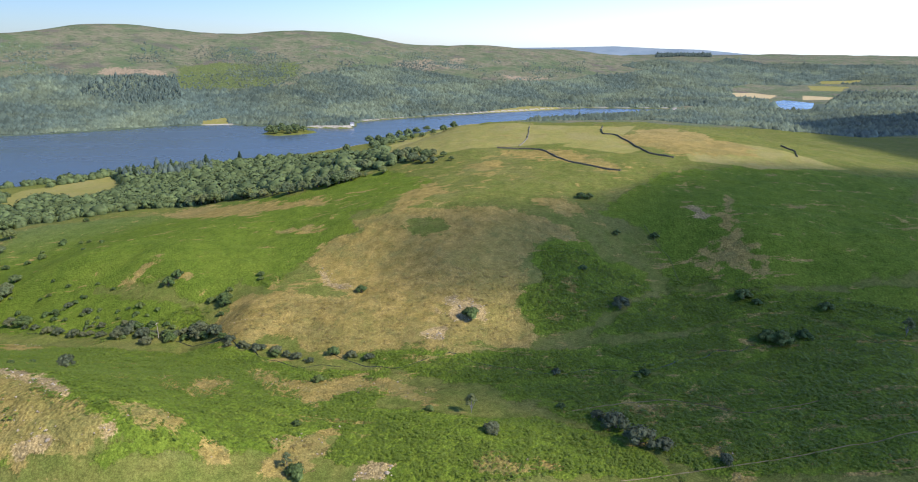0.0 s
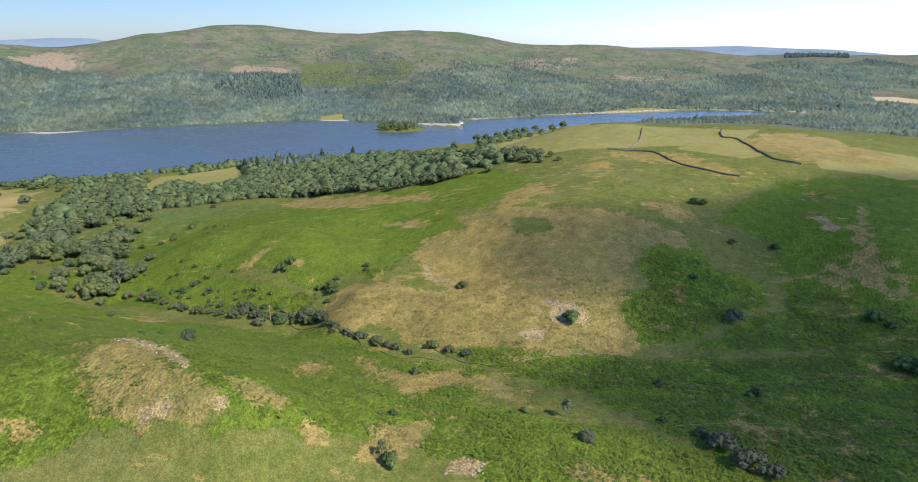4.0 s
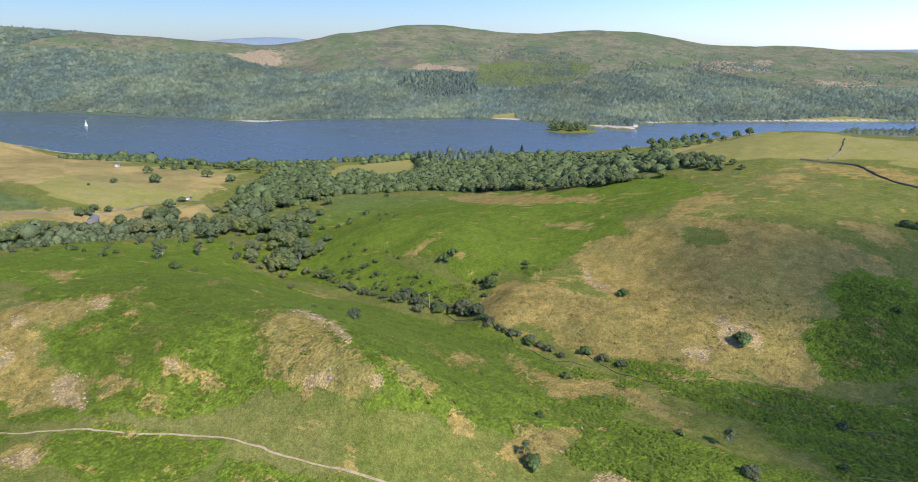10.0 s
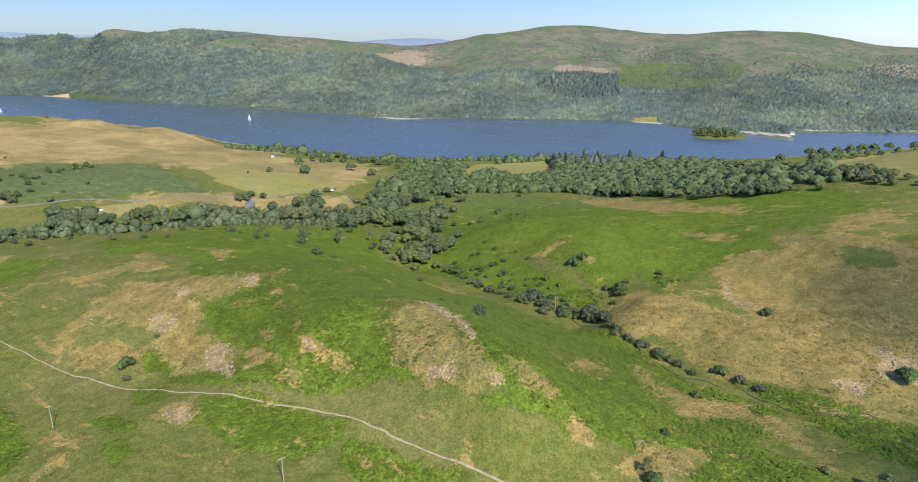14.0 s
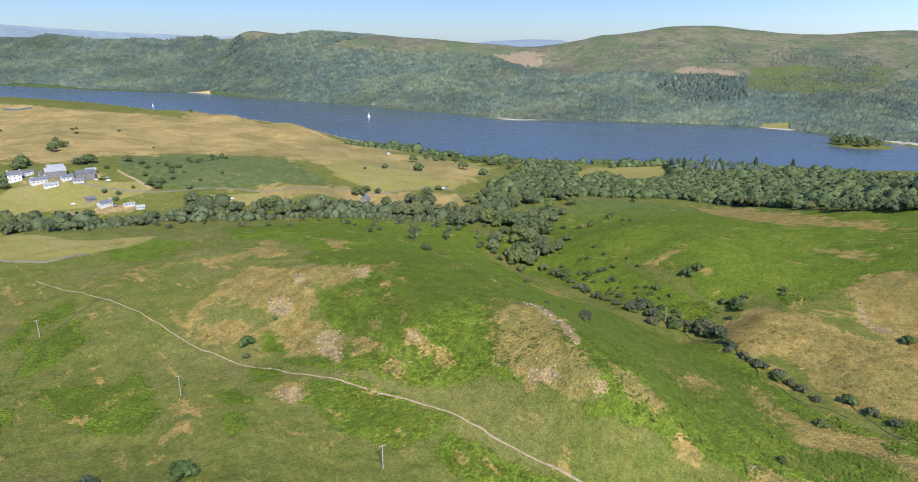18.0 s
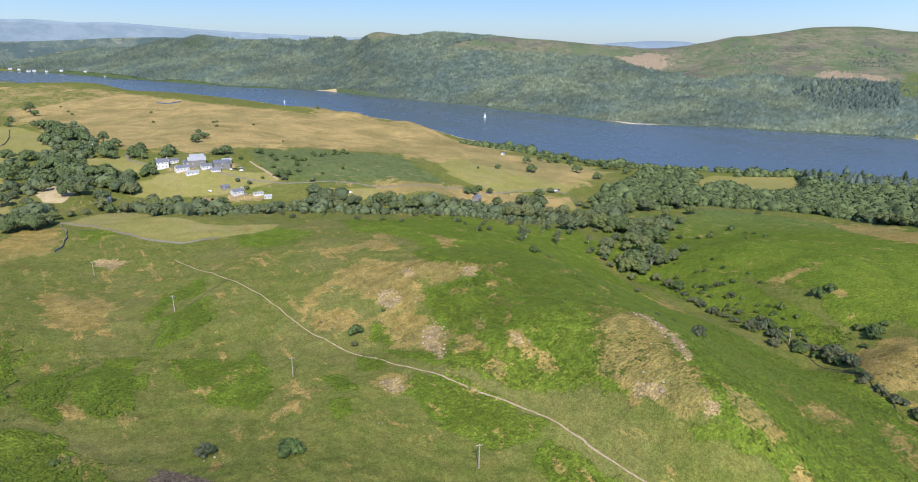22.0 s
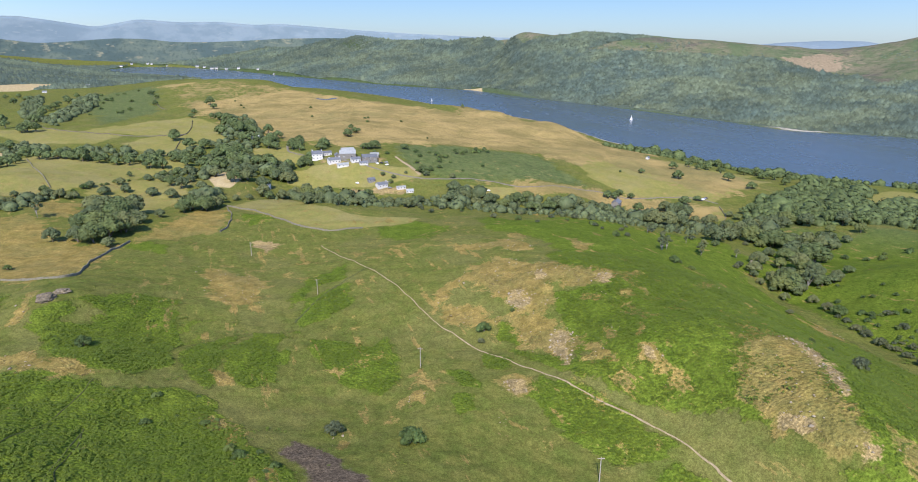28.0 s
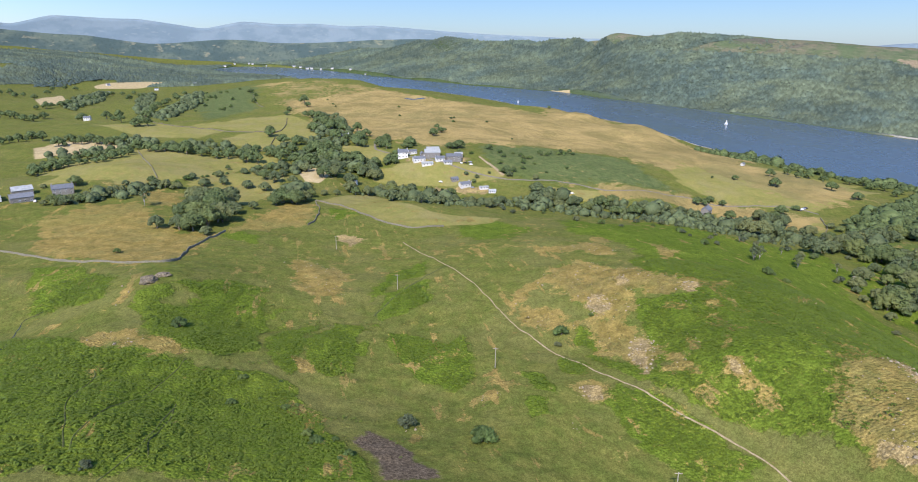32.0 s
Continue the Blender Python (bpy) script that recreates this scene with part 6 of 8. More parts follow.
# ---- bracken fronds and grass tussocks on the nearer slopes ----
def tufts(name, want, spare, count, reach, size, blades, seed, material, label):
    """Low clumps of arching blades where the cover is thick, as one object."""
    rng = np.random.default_rng(seed)
    d = np.sqrt(rng.uniform(105.0**2, reach**2, count))
    a = np.radians(rng.uniform(-40, 116, count))
    x, y = -np.sin(a) * d, np.cos(a) * d
    i = np.clip(np.searchsorted(GROWTH["az"], a), 0, len(GROWTH["az"]) - 1)
    j = np.clip(np.searchsorted(GROWTH["r"], d), 0, len(GROWTH["r"]) - 1)
    m = GROWTH[want][i, j] - 0.7 * GROWTH[spare][i, j] + 0.45 * fractal(x, y, 14, seed) + rng.uniform(-0.2, 0.2, count)
    keep = (m > 0.55) & (GROWTH["closed"][i, j] < 0.45)
    for line in ("track_main", "track_right", "track_low", "beck", "beck_gully", "trod_a", "trod_b", "trod_c", "trod_d", "gill"):
        keep &= along(x, y, LINES[line]) > 0.8
    x, y = x[keep], y[keep]
    n = len(x)
    s = size * rng.lognormal(0, 0.3, n)
    foot = np.stack([x, y, land(x, y) + 0.25 * (want == "bracken")], -1)[:, None, :]
    turn = rng.uniform(0, 6.28, (n, 1)) + np.arange(blades) * (6.28 / blades) + rng.uniform(-0.4, 0.4, (n, blades))
    long = s[:, None] * rng.uniform(0.7, 1.2, (n, blades))
    out = np.stack([np.cos(turn), np.sin(turn), np.zeros_like(turn)], -1)
    side = np.stack([-np.sin(turn), np.cos(turn), np.zeros_like(turn)], -1)
    up = np.array([0.0, 0.0, 1.0])
    high = s[:, None, None] * rng.uniform(0.5, 0.8, (n, blades, 1))
    root = foot + out * 0.08 * long[:, :, None] + up * high * 0.9
    mid = foot + out * 0.6 * long[:, :, None] + up * high
    tip = foot + out * 1.1 * long[:, :, None] + up * high * 0.35
    w = side * (long * 0.3)[:, :, None]
    v = np.stack([root, mid - w, tip, mid + w], 2).reshape(-1, 3)
    b = np.arange(n * blades)[:, None] * 4
    f = np.vstack([b + [0, 1, 3], b + [1, 2, 3]])
    me = bpy.data.meshes.new(name)
    me.vertices.add(len(v))
    me.vertices.foreach_set("co", v.ravel())
    me.loops.add(f.size)
    me.loops.foreach_set("vertex_index", f.ravel())
    me.polygons.add(len(f))
    me.polygons.foreach_set("loop_start", np.arange(len(f)) * 3)
    me.update(calc_edges=True)
    me.materials.append(material)
    return tagged(new(name, me), label, "plants", kind="stuff")


tufts("bracken", "bracken", "dry", 150000, 360, 0.58, 5, 61, FROND, "waist-high green bracken on the hillside")
tufts("grass_tussocks", "dry", "bracken", 50000, 330, 0.42, 5, 62, TUSSOCK, "dry straw-coloured grass tussocks")

# ---- the lake ----
def lake_sheet():
    bm = bmesh.new()
    grid = bmesh.ops.create_grid(bm, x_segments=40, y_segments=40, size=1)["verts"]
    for v in grid:
        v.co = Vector((v.co.x * 3400 - 1850, v.co.y * 2000 + 1000, 0))
    me = bpy.data.meshes.new("lake")
    bm.to_mesh(me)
    me.materials.append(WATER)
    tagged(new("lake", me), "long blue lake with faint wind ripples", "water", kind="structure")


lake_sheet()


# ---- trees ----
def tuft_cloud(rng, centres, radii, count, size, flat=0.75):
    """Folded leaf tufts scattered over the shells of several lobes."""
    verts, faces = [], []
    lobes = len(centres)
    for k in range(count):
        c, rad = centres[k % lobes], radii[k % lobes]
        d = rng.normal(size=3)
        d /= np.linalg.norm(d)
        if d[2] < -0.55:
            d[2] *= -1
        p = c + d * rad * np.array([1, 1, flat]) * rng.uniform(0.82, 1.08)
        side = np.cross(d, rng.normal(size=3))
        side /= np.linalg.norm(side) + 1e-9
        up = np.cross(side, d)
        s = size * rng.uniform(0.6, 1.3)
        lift = d * s * rng.uniform(0.15, 0.5)
        n = len(verts)
        verts += [p - side * s - lift, p - up * s * 0.7 + lift * 0.4, p + side * s - lift, p + up * s * 0.7 + lift * 0.4]
        faces += [(n, n + 1, n + 3), (n + 1, n + 2, n + 3)]
    return verts, faces


def blob(rng, c, rad, flat, rough=0.12):
    """A lumpy closed core, so that a crown is not see-through everywhere."""
    bm = bmesh.new()
    bmesh.ops.create_icosphere(bm, subdivisions=1, radius=1)
    vs = [np.array(v.co) for v in bm.verts]
    fs = [tuple(v.index for v in f.verts) for f in bm.faces]
    bm.free()
    return [c + v * rad * np.array([1, 1, flat]) * (1 + rough * rng.normal()) for v in vs], fs


def tube(points, radii, sides=6):
    verts, faces = [], []
    for p, r in zip(points, radii):
        for k in range(sides):
            a = 2 * math.pi * k / sides
            verts.append((p[0] + r * math.cos(a), p[1] + r * math.sin(a), p[2]))
    for i in range(len(points) - 1):
        for k in range(sides):
            a, b = i * sides + k, i * sides + (k + 1) % sides
            faces.append((a, b, b + sides, a + sides))
    faces.append(tuple(range(sides))[::-1])
    faces.append(tuple(range(len(verts) - sides, len(verts))))
    return verts, faces


def tree_meshes(seed, kind, light=False):
    """(trunk mesh, crown mesh) of one broadleaf, conifer, thorn bush or birch about 10 m high."""
    rng = np.random.default_rng(seed)
    tv, tf, cv, cf = [], [], [], []

    def join(store_v, store_f, v, f):
        n = len(store_v)
        store_v += list(v)
        store_f += [tuple(i + n for i in q) for q in f]

    if kind == "conifer":
        join(tv, tf, *tube([(0, 0, -1.0), (0, 0, 5), (0, 0, 11.4)], [0.3, 0.2, 0.05]))
        for k in range(9):
            h = 1.6 + k * 1.12
            rad = 3.1 * (1 - (k / 10.0) ** 1.4) + 0.3
            for m in range(9):
                a = m * 2.4 + k + rng.uniform(-0.3, 0.3)
                tip = np.array([math.cos(a) * rad, math.sin(a) * rad, h - 0.5 * rad])
                side = np.array([-math.sin(a), math.cos(a), 0]) * rad * 0.42
                root = np.array([0, 0, h + 0.7])
                join(cv, cf, [root, tip * 0.6 + side + (0, 0, h * 0.4 - 0.1), tip, tip * 0.6 - side + (0, 0, h * 0.4 - 0.1)], [(0, 1, 2), (0, 2, 3)])
        join(cv, cf, *tuft_cloud(rng, [np.array([0, 0, z]) for z in (3, 5, 7, 9)], [2.6, 2.3, 1.7, 1.0], 200, 0.5, 0.9))
    else:
        spread = {"oak": 4.6, "thorn": 3.0, "birch": 2.6, "willow": 3.4}[kind]
        top = {"oak": 6.3, "thorn": 2.9, "birch": 7.6, "willow": 3.4}[kind]
        base = {"oak": 0.5, "thorn": 0.2, "birch": 2.0, "willow": 0.3}[kind]
        lobes = {"oak": 17, "thorn": 11, "birch": 10, "willow": 10}[kind]
        lean = rng.uniform(-0.4, 0.4, 2)
        join(tv, tf, *tube([(0, 0, -1.2), (lean[0] * 0.4, lean[1] * 0.4, base), (lean[0], lean[1], top)], [0.34, 0.26, 0.08] if kind != "birch" else [0.1, 0.08, 0.03]))
        centres, radii = [], []
        for k in range(lobes):
            a, d = k * 2.4 + rng.uniform(-0.4, 0.4), spread * math.sqrt((k + 0.5) / lobes) * 0.68
            z = base + (top - base) * (0.95 - 0.75 * (d / spread) ** 1.5 - rng.uniform(0, 0.35) * (d / spread))
            centres.append(np.array([math.cos(a) * d + lean[0], math.sin(a) * d + lean[1], z]))
            radii.append(spread * rng.uniform(0.24, 0.46))
            if k % 4 == 0:
                mid = centres[-1] * (0.5, 0.5, 0.72)
                join(tv, tf, *tube([(lean[0] * 0.3, lean[1] * 0.3, base * 0.8), tuple(mid), tuple(centres[-1])], [0.15, 0.1, 0.04], 5))
        core = 0.8 if kind in ("oak", "thorn") else 0.66
        for c, r in zip(centres, radii):
            join(cv, cf, *blob(rng, c, r * core, 0.8, 0.2))
        tufts = {"oak": 1150, "thorn": 620, "birch": 480, "willow": 560}[kind]
        join(cv, cf, *tuft_cloud(rng, centres, radii, 420 if light else tufts, spread * (0.13 if light else 0.085)))
    return (tv, tf), (cv, cf)


def make_tree(name, seed, kind, leaf, bark, label):
    (tv, tf), (cv, cf) = tree_meshes(seed, kind)
    root = new(name)
    mesh_object("trunk", tv, tf, bark, root)
    mesh_object("crown", cv, cf, leaf, root)
    return tagged(root, label, "tree")


FOREST = {
    "oak": [make_tree("broadleaf_tree", s, "oak", LEAF[s % 2], BARK, "rounded green broadleaf tree with a dense crown") for s in (11, 12, 13)],
    "thorn": [make_tree("hawthorn_bush", s, "thorn", LEAF[2], BARK, "dark green rounded thorn bush on open hillside") for s in (21, 22)],
    "birch": [make_tree("birch_tree", s, "birch", LEAF[1], PALE_BARK, "slender pale-trunked birch with a thin crown") for s in (31, 32)],
    "willow": [make_tree("willow_shrub", s, "willow", LEAF[4], BARK, "grey-green willow shrub beside the beck") for s in (41, 42)],
    "conifer": [make_tree("conifer_tree", s, "conifer", LEAF[3], BARK, "dark green pointed conifer") for s in (51, 52)],
}
USED = set()


def ground_at(x, y):
    return float(land(np.array([float(x)]), np.array([float(y)]))[0])


def plant(kind, x, y, size, rng, group=""):
    """A tree of the kind with its foot at (x, y); size 1 is about 10 m high."""
    options = FOREST[kind]
    k = rng.randrange(len(options))
    src = options[k]
    s = size * rng.uniform(0.9, 1.1)
    m = Matrix.LocRotScale((x, y, ground_at(x, y) - 0.1), Euler((0, 0, rng.uniform(0, 6.28))), None)
    if (kind, k) in USED:
        ob = copy_thing(src, m)
    else:
        USED.add((kind, k))
        ob = src
        ob.matrix_basis = m
    ob.scale = (s * rng.uniform(0.92, 1.1), s * rng.uniform(0.92, 1.1), s)
    if group:
        ob["group"] = group
    return ob


# ---- woodland beyond the lake and along its shores ----
def canopy(name, outlines, avoid, spacing, size, seed, material, label, pointed=0.0, thin=0.0, height=0.55, leafy=False, sparse=9e9, hidden=False, squash=0.9, vary=0.26):
    """Many small crowns on the slopes inside the outlines, as one object."""
    rng = np.random.default_rng(seed)
    bm = bmesh.new()
    bmesh.ops.create_icosphere(bm, subdivisions=1, radius=1)
    unit = np.array([v.co[:] for v in bm.verts])
    tri = np.array([[v.index for v in f.verts] for f in bm.faces if f.calc_center_median().z > -0.3])
    bm.free()
    if not (leafy or pointed):
        # a low dome is enough for a crown far off
        turn = np.arange(6) * math.pi / 3
        unit = np.vstack([[[0, 0, 1.0]], np.column_stack([np.cos(turn), np.sin(turn), np.full(6, -0.35)])])
        tri = np.array([[0, 1 + k, 1 + (k + 1) % 6] for k in range(6)])
    pts = []
    for p in outlines:
        a = np.asarray(p, float)
        low, high = a.min(0), a.max(0)
        gx, gy = np.meshgrid(np.arange(low[0], high[0], spacing), np.arange(low[1], high[1], spacing))
        gx, gy = gx.ravel() + rng.uniform(-0.45, 0.45, gx.size) * spacing, gy.ravel() + rng.uniform(-0.45, 0.45, gx.size) * spacing
        k = signed(gx, gy, p) > 0
        pts.append(np.stack([gx[k], gy[k]], -1))
    pts = np.vstack(pts)
    keep = signed(pts[:, 0], pts[:, 1], LAKE) < -9
    for p in avoid:
        keep &= signed(pts[:, 0], pts[:, 1], p) < 2
    if thin:
        keep &= fractal(pts[:, 0], pts[:, 1], 160, 77) + rng.uniform(-0.5, 0.5, len(pts)) > thin
    # beyond the distance sparse there are fewer and wider crowns
    far = np.hypot(pts[:, 0], pts[:, 1]) > sparse
    keep &= ~far | (rng.uniform(size=len(pts)) < 0.8)
    pts, far = pts[keep], far[keep]
    z = land(pts[:, 0], pts[:, 1])
    if hidden:
        # the woods end where the slope falls away behind a crest
        i = np.clip(np.searchsorted(GROWTH["az"], np.arctan2(-pts[:, 0], pts[:, 1])), 0, len(GROWTH["az"]) - 1)
        d = np.hypot(pts[:, 0], pts[:, 1])
        j = np.clip(np.searchsorted(GROWTH["r"], d - 30), 0, len(GROWTH["r"]) - 1)
        k = np.arctan2(z + 12 - 190, d) > GROWTH["rise"][i, j]
        pts, far, z = pts[k], far[k], z[k]
    n = len(pts)
    s = size * rng.lognormal(0, vary, n) * np.where(far, 1.04, 1.0) * (1 + 0.22 * fractal(pts[:, 0], pts[:, 1], 60, 78))
    tall = s * rng.uniform(0.8, 1.2, n) * (1 + pointed * rng.uniform(0.6, 1.4, n))
    jit = rng.normal(1, 0.13, (n, len(unit), 1))
    v = unit[None] * jit * np.stack([s, s, tall * squash], -1)[:, None, :]
    if pointed:
        squeeze = np.clip(1 - 0.62 * (unit[:, 2] * 0.5 + 0.5) ** 1.2, 0.05, 1)
        v[:, :, :2] *= squeeze[None, :, None]
    v += np.stack([pts[:, 0], pts[:, 1], z + tall * height], -1)[:, None, :]
    f = (tri[None] + (np.arange(n) * len(unit))[:, None, None]).reshape(-1, 3)
    v = v.reshape(-1, 3)
    if leafy:
        # leaf tufts over the upper half of every crown
        m = 32
        d = rng.normal(size=(n, m, 3))
        d[:, :, 2] = np.abs(d[:, :, 2]) - 0.25
        d /= np.linalg.norm(d, axis=2, keepdims=True)
        c = np.stack([pts[:, 0], pts[:, 1], z + tall * height], -1)[:, None, :] + d * np.stack([s, s, tall * squash], -1)[:, None, :] * rng.uniform(0.9, 1.12, (n, m, 1))
        side = np.cross(d, rng.normal(size=(n, m, 3)))
        side /= np.linalg.norm(side, axis=2, keepdims=True)
        up = np.cross(side, d)
        q = (s[:, None] * rng.uniform(0.13, 0.26, (n, m)))[:, :, None]
        quad = np.stack([c - side * q - d * q * 0.4, c - up * q, c + side * q - d * q * 0.4, c + up * q], 2).reshape(-1, 3)
        b = len(v) + np.arange(n * m)[:, None] * 4
        f = np.vstack([f, (b + [0, 1, 3]), (b + [1, 2, 3])])
        v = np.vstack([v, quad])
    me = bpy.data.meshes.new(name)
    me.vertices.add(len(v))
    me.vertices.foreach_set("co", v.ravel())
    me.loops.add(f.size)
    me.loops.foreach_set("vertex_index", f.ravel())
    me.polygons.add(len(f))
    me.polygons.foreach_set("loop_start", np.arange(len(f)) * 3)
    me.update(calc_edges=True)
    me.materials.append(material)
    if not pointed:
        me.polygons.foreach_set("use_smooth", np.ones(len(f), bool))
    return tagged(new(name, me), label, "woodland", kind="stuff")


FIELDS = COVER["pasture"] + COVER["hay"] + COVER["dry"]
POND_BANK = [(960, 1780), (890, 1830), (1010, 2170), (1100, 2240), (1180, 2110), (1075, 1900)]
canopy("far_woodland", FAR_WOODS, FIELDS + [POND_BANK], 5.7, 4.3, 5, FAR_LEAF, "dense mixed woodland on the slopes across the lake", height=0.28, sparse=1750, hidden=True, squash=0.85, vary=0.32)
canopy("lake_end_woodland", END_WOODS, FIELDS + [POND_BANK], 11.0, 6.0, 9, FAR_LEAF, "woods on the low hills beyond both ends of the lake", height=0.3, hidden=True, squash=0.8, vary=0.3)
canopy("far_scattered_trees", FAR_SLOPES, COVER["pasture"] + COVER["hay"] + FAR_WOODS, 9.5, 2.9, 7, FAR_LEAF, "scattered trees on open far hillsides", thin=0.3, height=0.35)
canopy("far_plantation", FAR_CONIFERS, [], 7.5, 4.2, 8, PLANTATION, "dark conifer plantation on the far slopes", pointed=0.7, height=0.4)
canopy("lakeside_woodland", NEAR_WOODS, COVER["pasture"] + COVER["hay"] + [LAKESIDE_FIELD], 7.6, 4.3, 6, LEAF[0], "broadleaf woodland along the near lake shore", height=0.42, leafy=True, squash=0.8, vary=0.32)
canopy("valley_woodland", VALLEY_WOODS, COVER["pasture"] + COVER["hay"], 10.0, 3.6, 26, LEAF[1], "broadleaf copses and hedgerows between the valley fields", height=0.55, leafy=True, squash=0.85, vary=0.36)
canopy("hill_woodland", HILL_WOOD, COVER["pasture"] + COVER["hay"], 11.0, 6.0, 27, PLANTATION, "dark wood on the low hill beyond the fields", height=0.4, squash=0.7, vary=0.3)
canopy("beck_scrub", BECK_SCRUB, COVER["pasture"] + COVER["hay"], 7.4, 2.4, 16, LEAF[1], "low willow and thorn scrub along the beck", height=0.45, leafy=True, squash=0.9, vary=0.5)


# ---- single trees and bushes ----
rng = random.Random(4)


def joined_trees(items):
    """The farther trees, past counting, as one object."""
    shapes = [tree_meshes(s, "oak", True) for s in (11, 12, 13, 14)]
    verts, faces, bark, n = [], [], [], 0
    for x, y, size in items:
        (tv, tf), (cv, cf) = shapes[rng.randrange(4)]
        a, sx, sy, sz = rng.uniform(0, 6.28), *(size * rng.uniform(0.85, 1.15) for _ in range(3))
        v = np.array([*map(tuple, tv), *map(tuple, cv)]) * (sx, sy, sz)
        v = np.column_stack([v[:, 0] * math.cos(a) - v[:, 1] * math.sin(a) + x, v[:, 0] * math.sin(a) + v[:, 1] * math.cos(a) + y, v[:, 2] + ground_at(x, y) - 0.1])
        verts.append(v)
        faces += [tuple(i + n for i in f) for f in tf] + [tuple(i + n + len(tv) for i in f) for f in cf]
        bark += [0] * len(tf) + [1] * len(cf)
        n += len(v)
    ob = mesh_object("hedgerow_trees", np.vstack(verts), faces, BARK)
    ob.data.materials.append(LEAF[0])
    ob.data.polygons.foreach_set("material_index", bark)
    tagged(ob, "broadleaf trees in hedgerows and copses over the valley", "woodland", kind="stuff")


oaks = sorted((math.hypot(x, y), x, y, size, group) for group, kind, places in TREES if kind == "oak" for x, y, size in places)
for _, x, y, size, group in oaks[:285]:
    plant("oak", x, y, size, rng, group)
joined_trees([(x, y, size) for _, x, y, size, _ in oaks[285:]])
for group, kind, places in TREES:
    for x, y, size in places:
        if kind != "oak":
            plant(kind, x, y, size, rng, group)


# ---- strips laid over the ground: tracks, becks, roads ----
def smooth_line(line, step=2.0, wobble=0.0, seed=0):
    """Points every step metres along a rounded line, with their sideways directions."""
    p = np.asarray(line, float)
    q = []
    for i in range(len(p) - 1):
        a, b, c, d = p[max(i - 1, 0)], p[i], p[i + 1], p[min(i + 2, len(p) - 1)]
        n = max(2, int(np.linalg.norm(c - b) / step))
        for t in np.arange(n) / n:
            q.append(0.5 * (2 * b + (c - a) * t + (2 * a - 5 * b + 4 * c - d) * t * t + (3 * b - a - 3 * c + d) * t**3))
    q = np.array(q + [p[-1]])
    way = np.gradient(q, axis=0)
    way /= np.linalg.norm(way, axis=1)[:, None] + 1e-9
    side = np.stack([-way[:, 1], way[:, 0]], -1)
    if wobble:
        q = q + side * (wobble * value_noise(q[:, 0], q[:, 1], 9.0, 60 + seed))[:, None]
    return q, side


def strip(name, line, width, lift, material, label, category, wobble=0.5, uneven=0.35, kind="structure", seed=0, across=3):
    q, side = smooth_line(line, 1.6, wobble, seed)
    w = width * (1 + uneven * value_noise(q[:, 0], q[:, 1], 6.0, 70 + seed))
    offs = np.linspace(-0.5, 0.5, across + 1)
    rows = [q + side * (w * o)[:, None] for o in offs]
    verts = []
    for o, r in zip(offs, rows):
        z = land(r[:, 0], r[:, 1]) + lift * (1 - (2 * abs(o)) ** 4)
        verts.append(np.column_stack([r, z + 0.22 * np.abs(value_noise(r[:, 0], r[:, 1], 3.4, 23)) * np.clip((700 - np.hypot(r[:, 0], r[:, 1])) / 300, 0, 1)]))
    n = len(q)
    faces = [(k * n + i, k * n + i + 1, (k + 1) * n + i + 1, (k + 1) * n + i) for k in range(across) for i in range(n - 1)]
    return tagged(mesh_object(name, np.vstack(verts), faces, material, smooth=True), label, category, kind=kind)


TARN = [(-1262, 190), (-1251, 199), (-1247, 209), (-1264, 225)]
strip("footpath", LINES["track_main"], 0.62, 0.2, TRACK, "pale trodden footpath over the bracken hill", "path")
strip("footpath", LINES["track_right"], 0.5, 0.22, GRASS_PATH, "narrow footpath through the bracken", "path", seed=1)
strip("footpath", LINES["track_low"], 0.5, 0.22, GRASS_PATH, "narrow footpath across the moor", "path", seed=2)
for k, name in enumerate(("trod_a", "trod_b", "trod_c", "trod_d", "gill")):
    strip("sheep_trod", LINES[name], 0.42, 0.12, TROD, "dark narrow trod between bracken fronds", "path", 0.8, 0.5, seed=3 + k)
strip("ditch", LINES["ditch_a"], 0.9, 0.15, TROD, "shallow dark ditch across the grass", "ditch", 0.5, seed=9)
for k, name in enumerate(("beck", "beck_gully", "beck_left")):
    strip("beck", LINES[name], 0.42, 0.1, STREAM, "narrow dark beck winding along the valley floor", "stream", 2.2, 0.5, seed=10 + k)
strip("tarn", TARN, 11.0, 0.5, WATER, "small shallow tarn on the dry hill", "water", 0.0, 0.2, seed=15)
strip("road", LINES["road"], 2.8, 0.35, ASPHALT, "grey country road along the valley side", "road", 0.0, 0.0)
strip("road", LINES["lane"], 3.5, 0.35, TRACK, "pale farm lane", "road", 0.3, 0.1, seed=14)


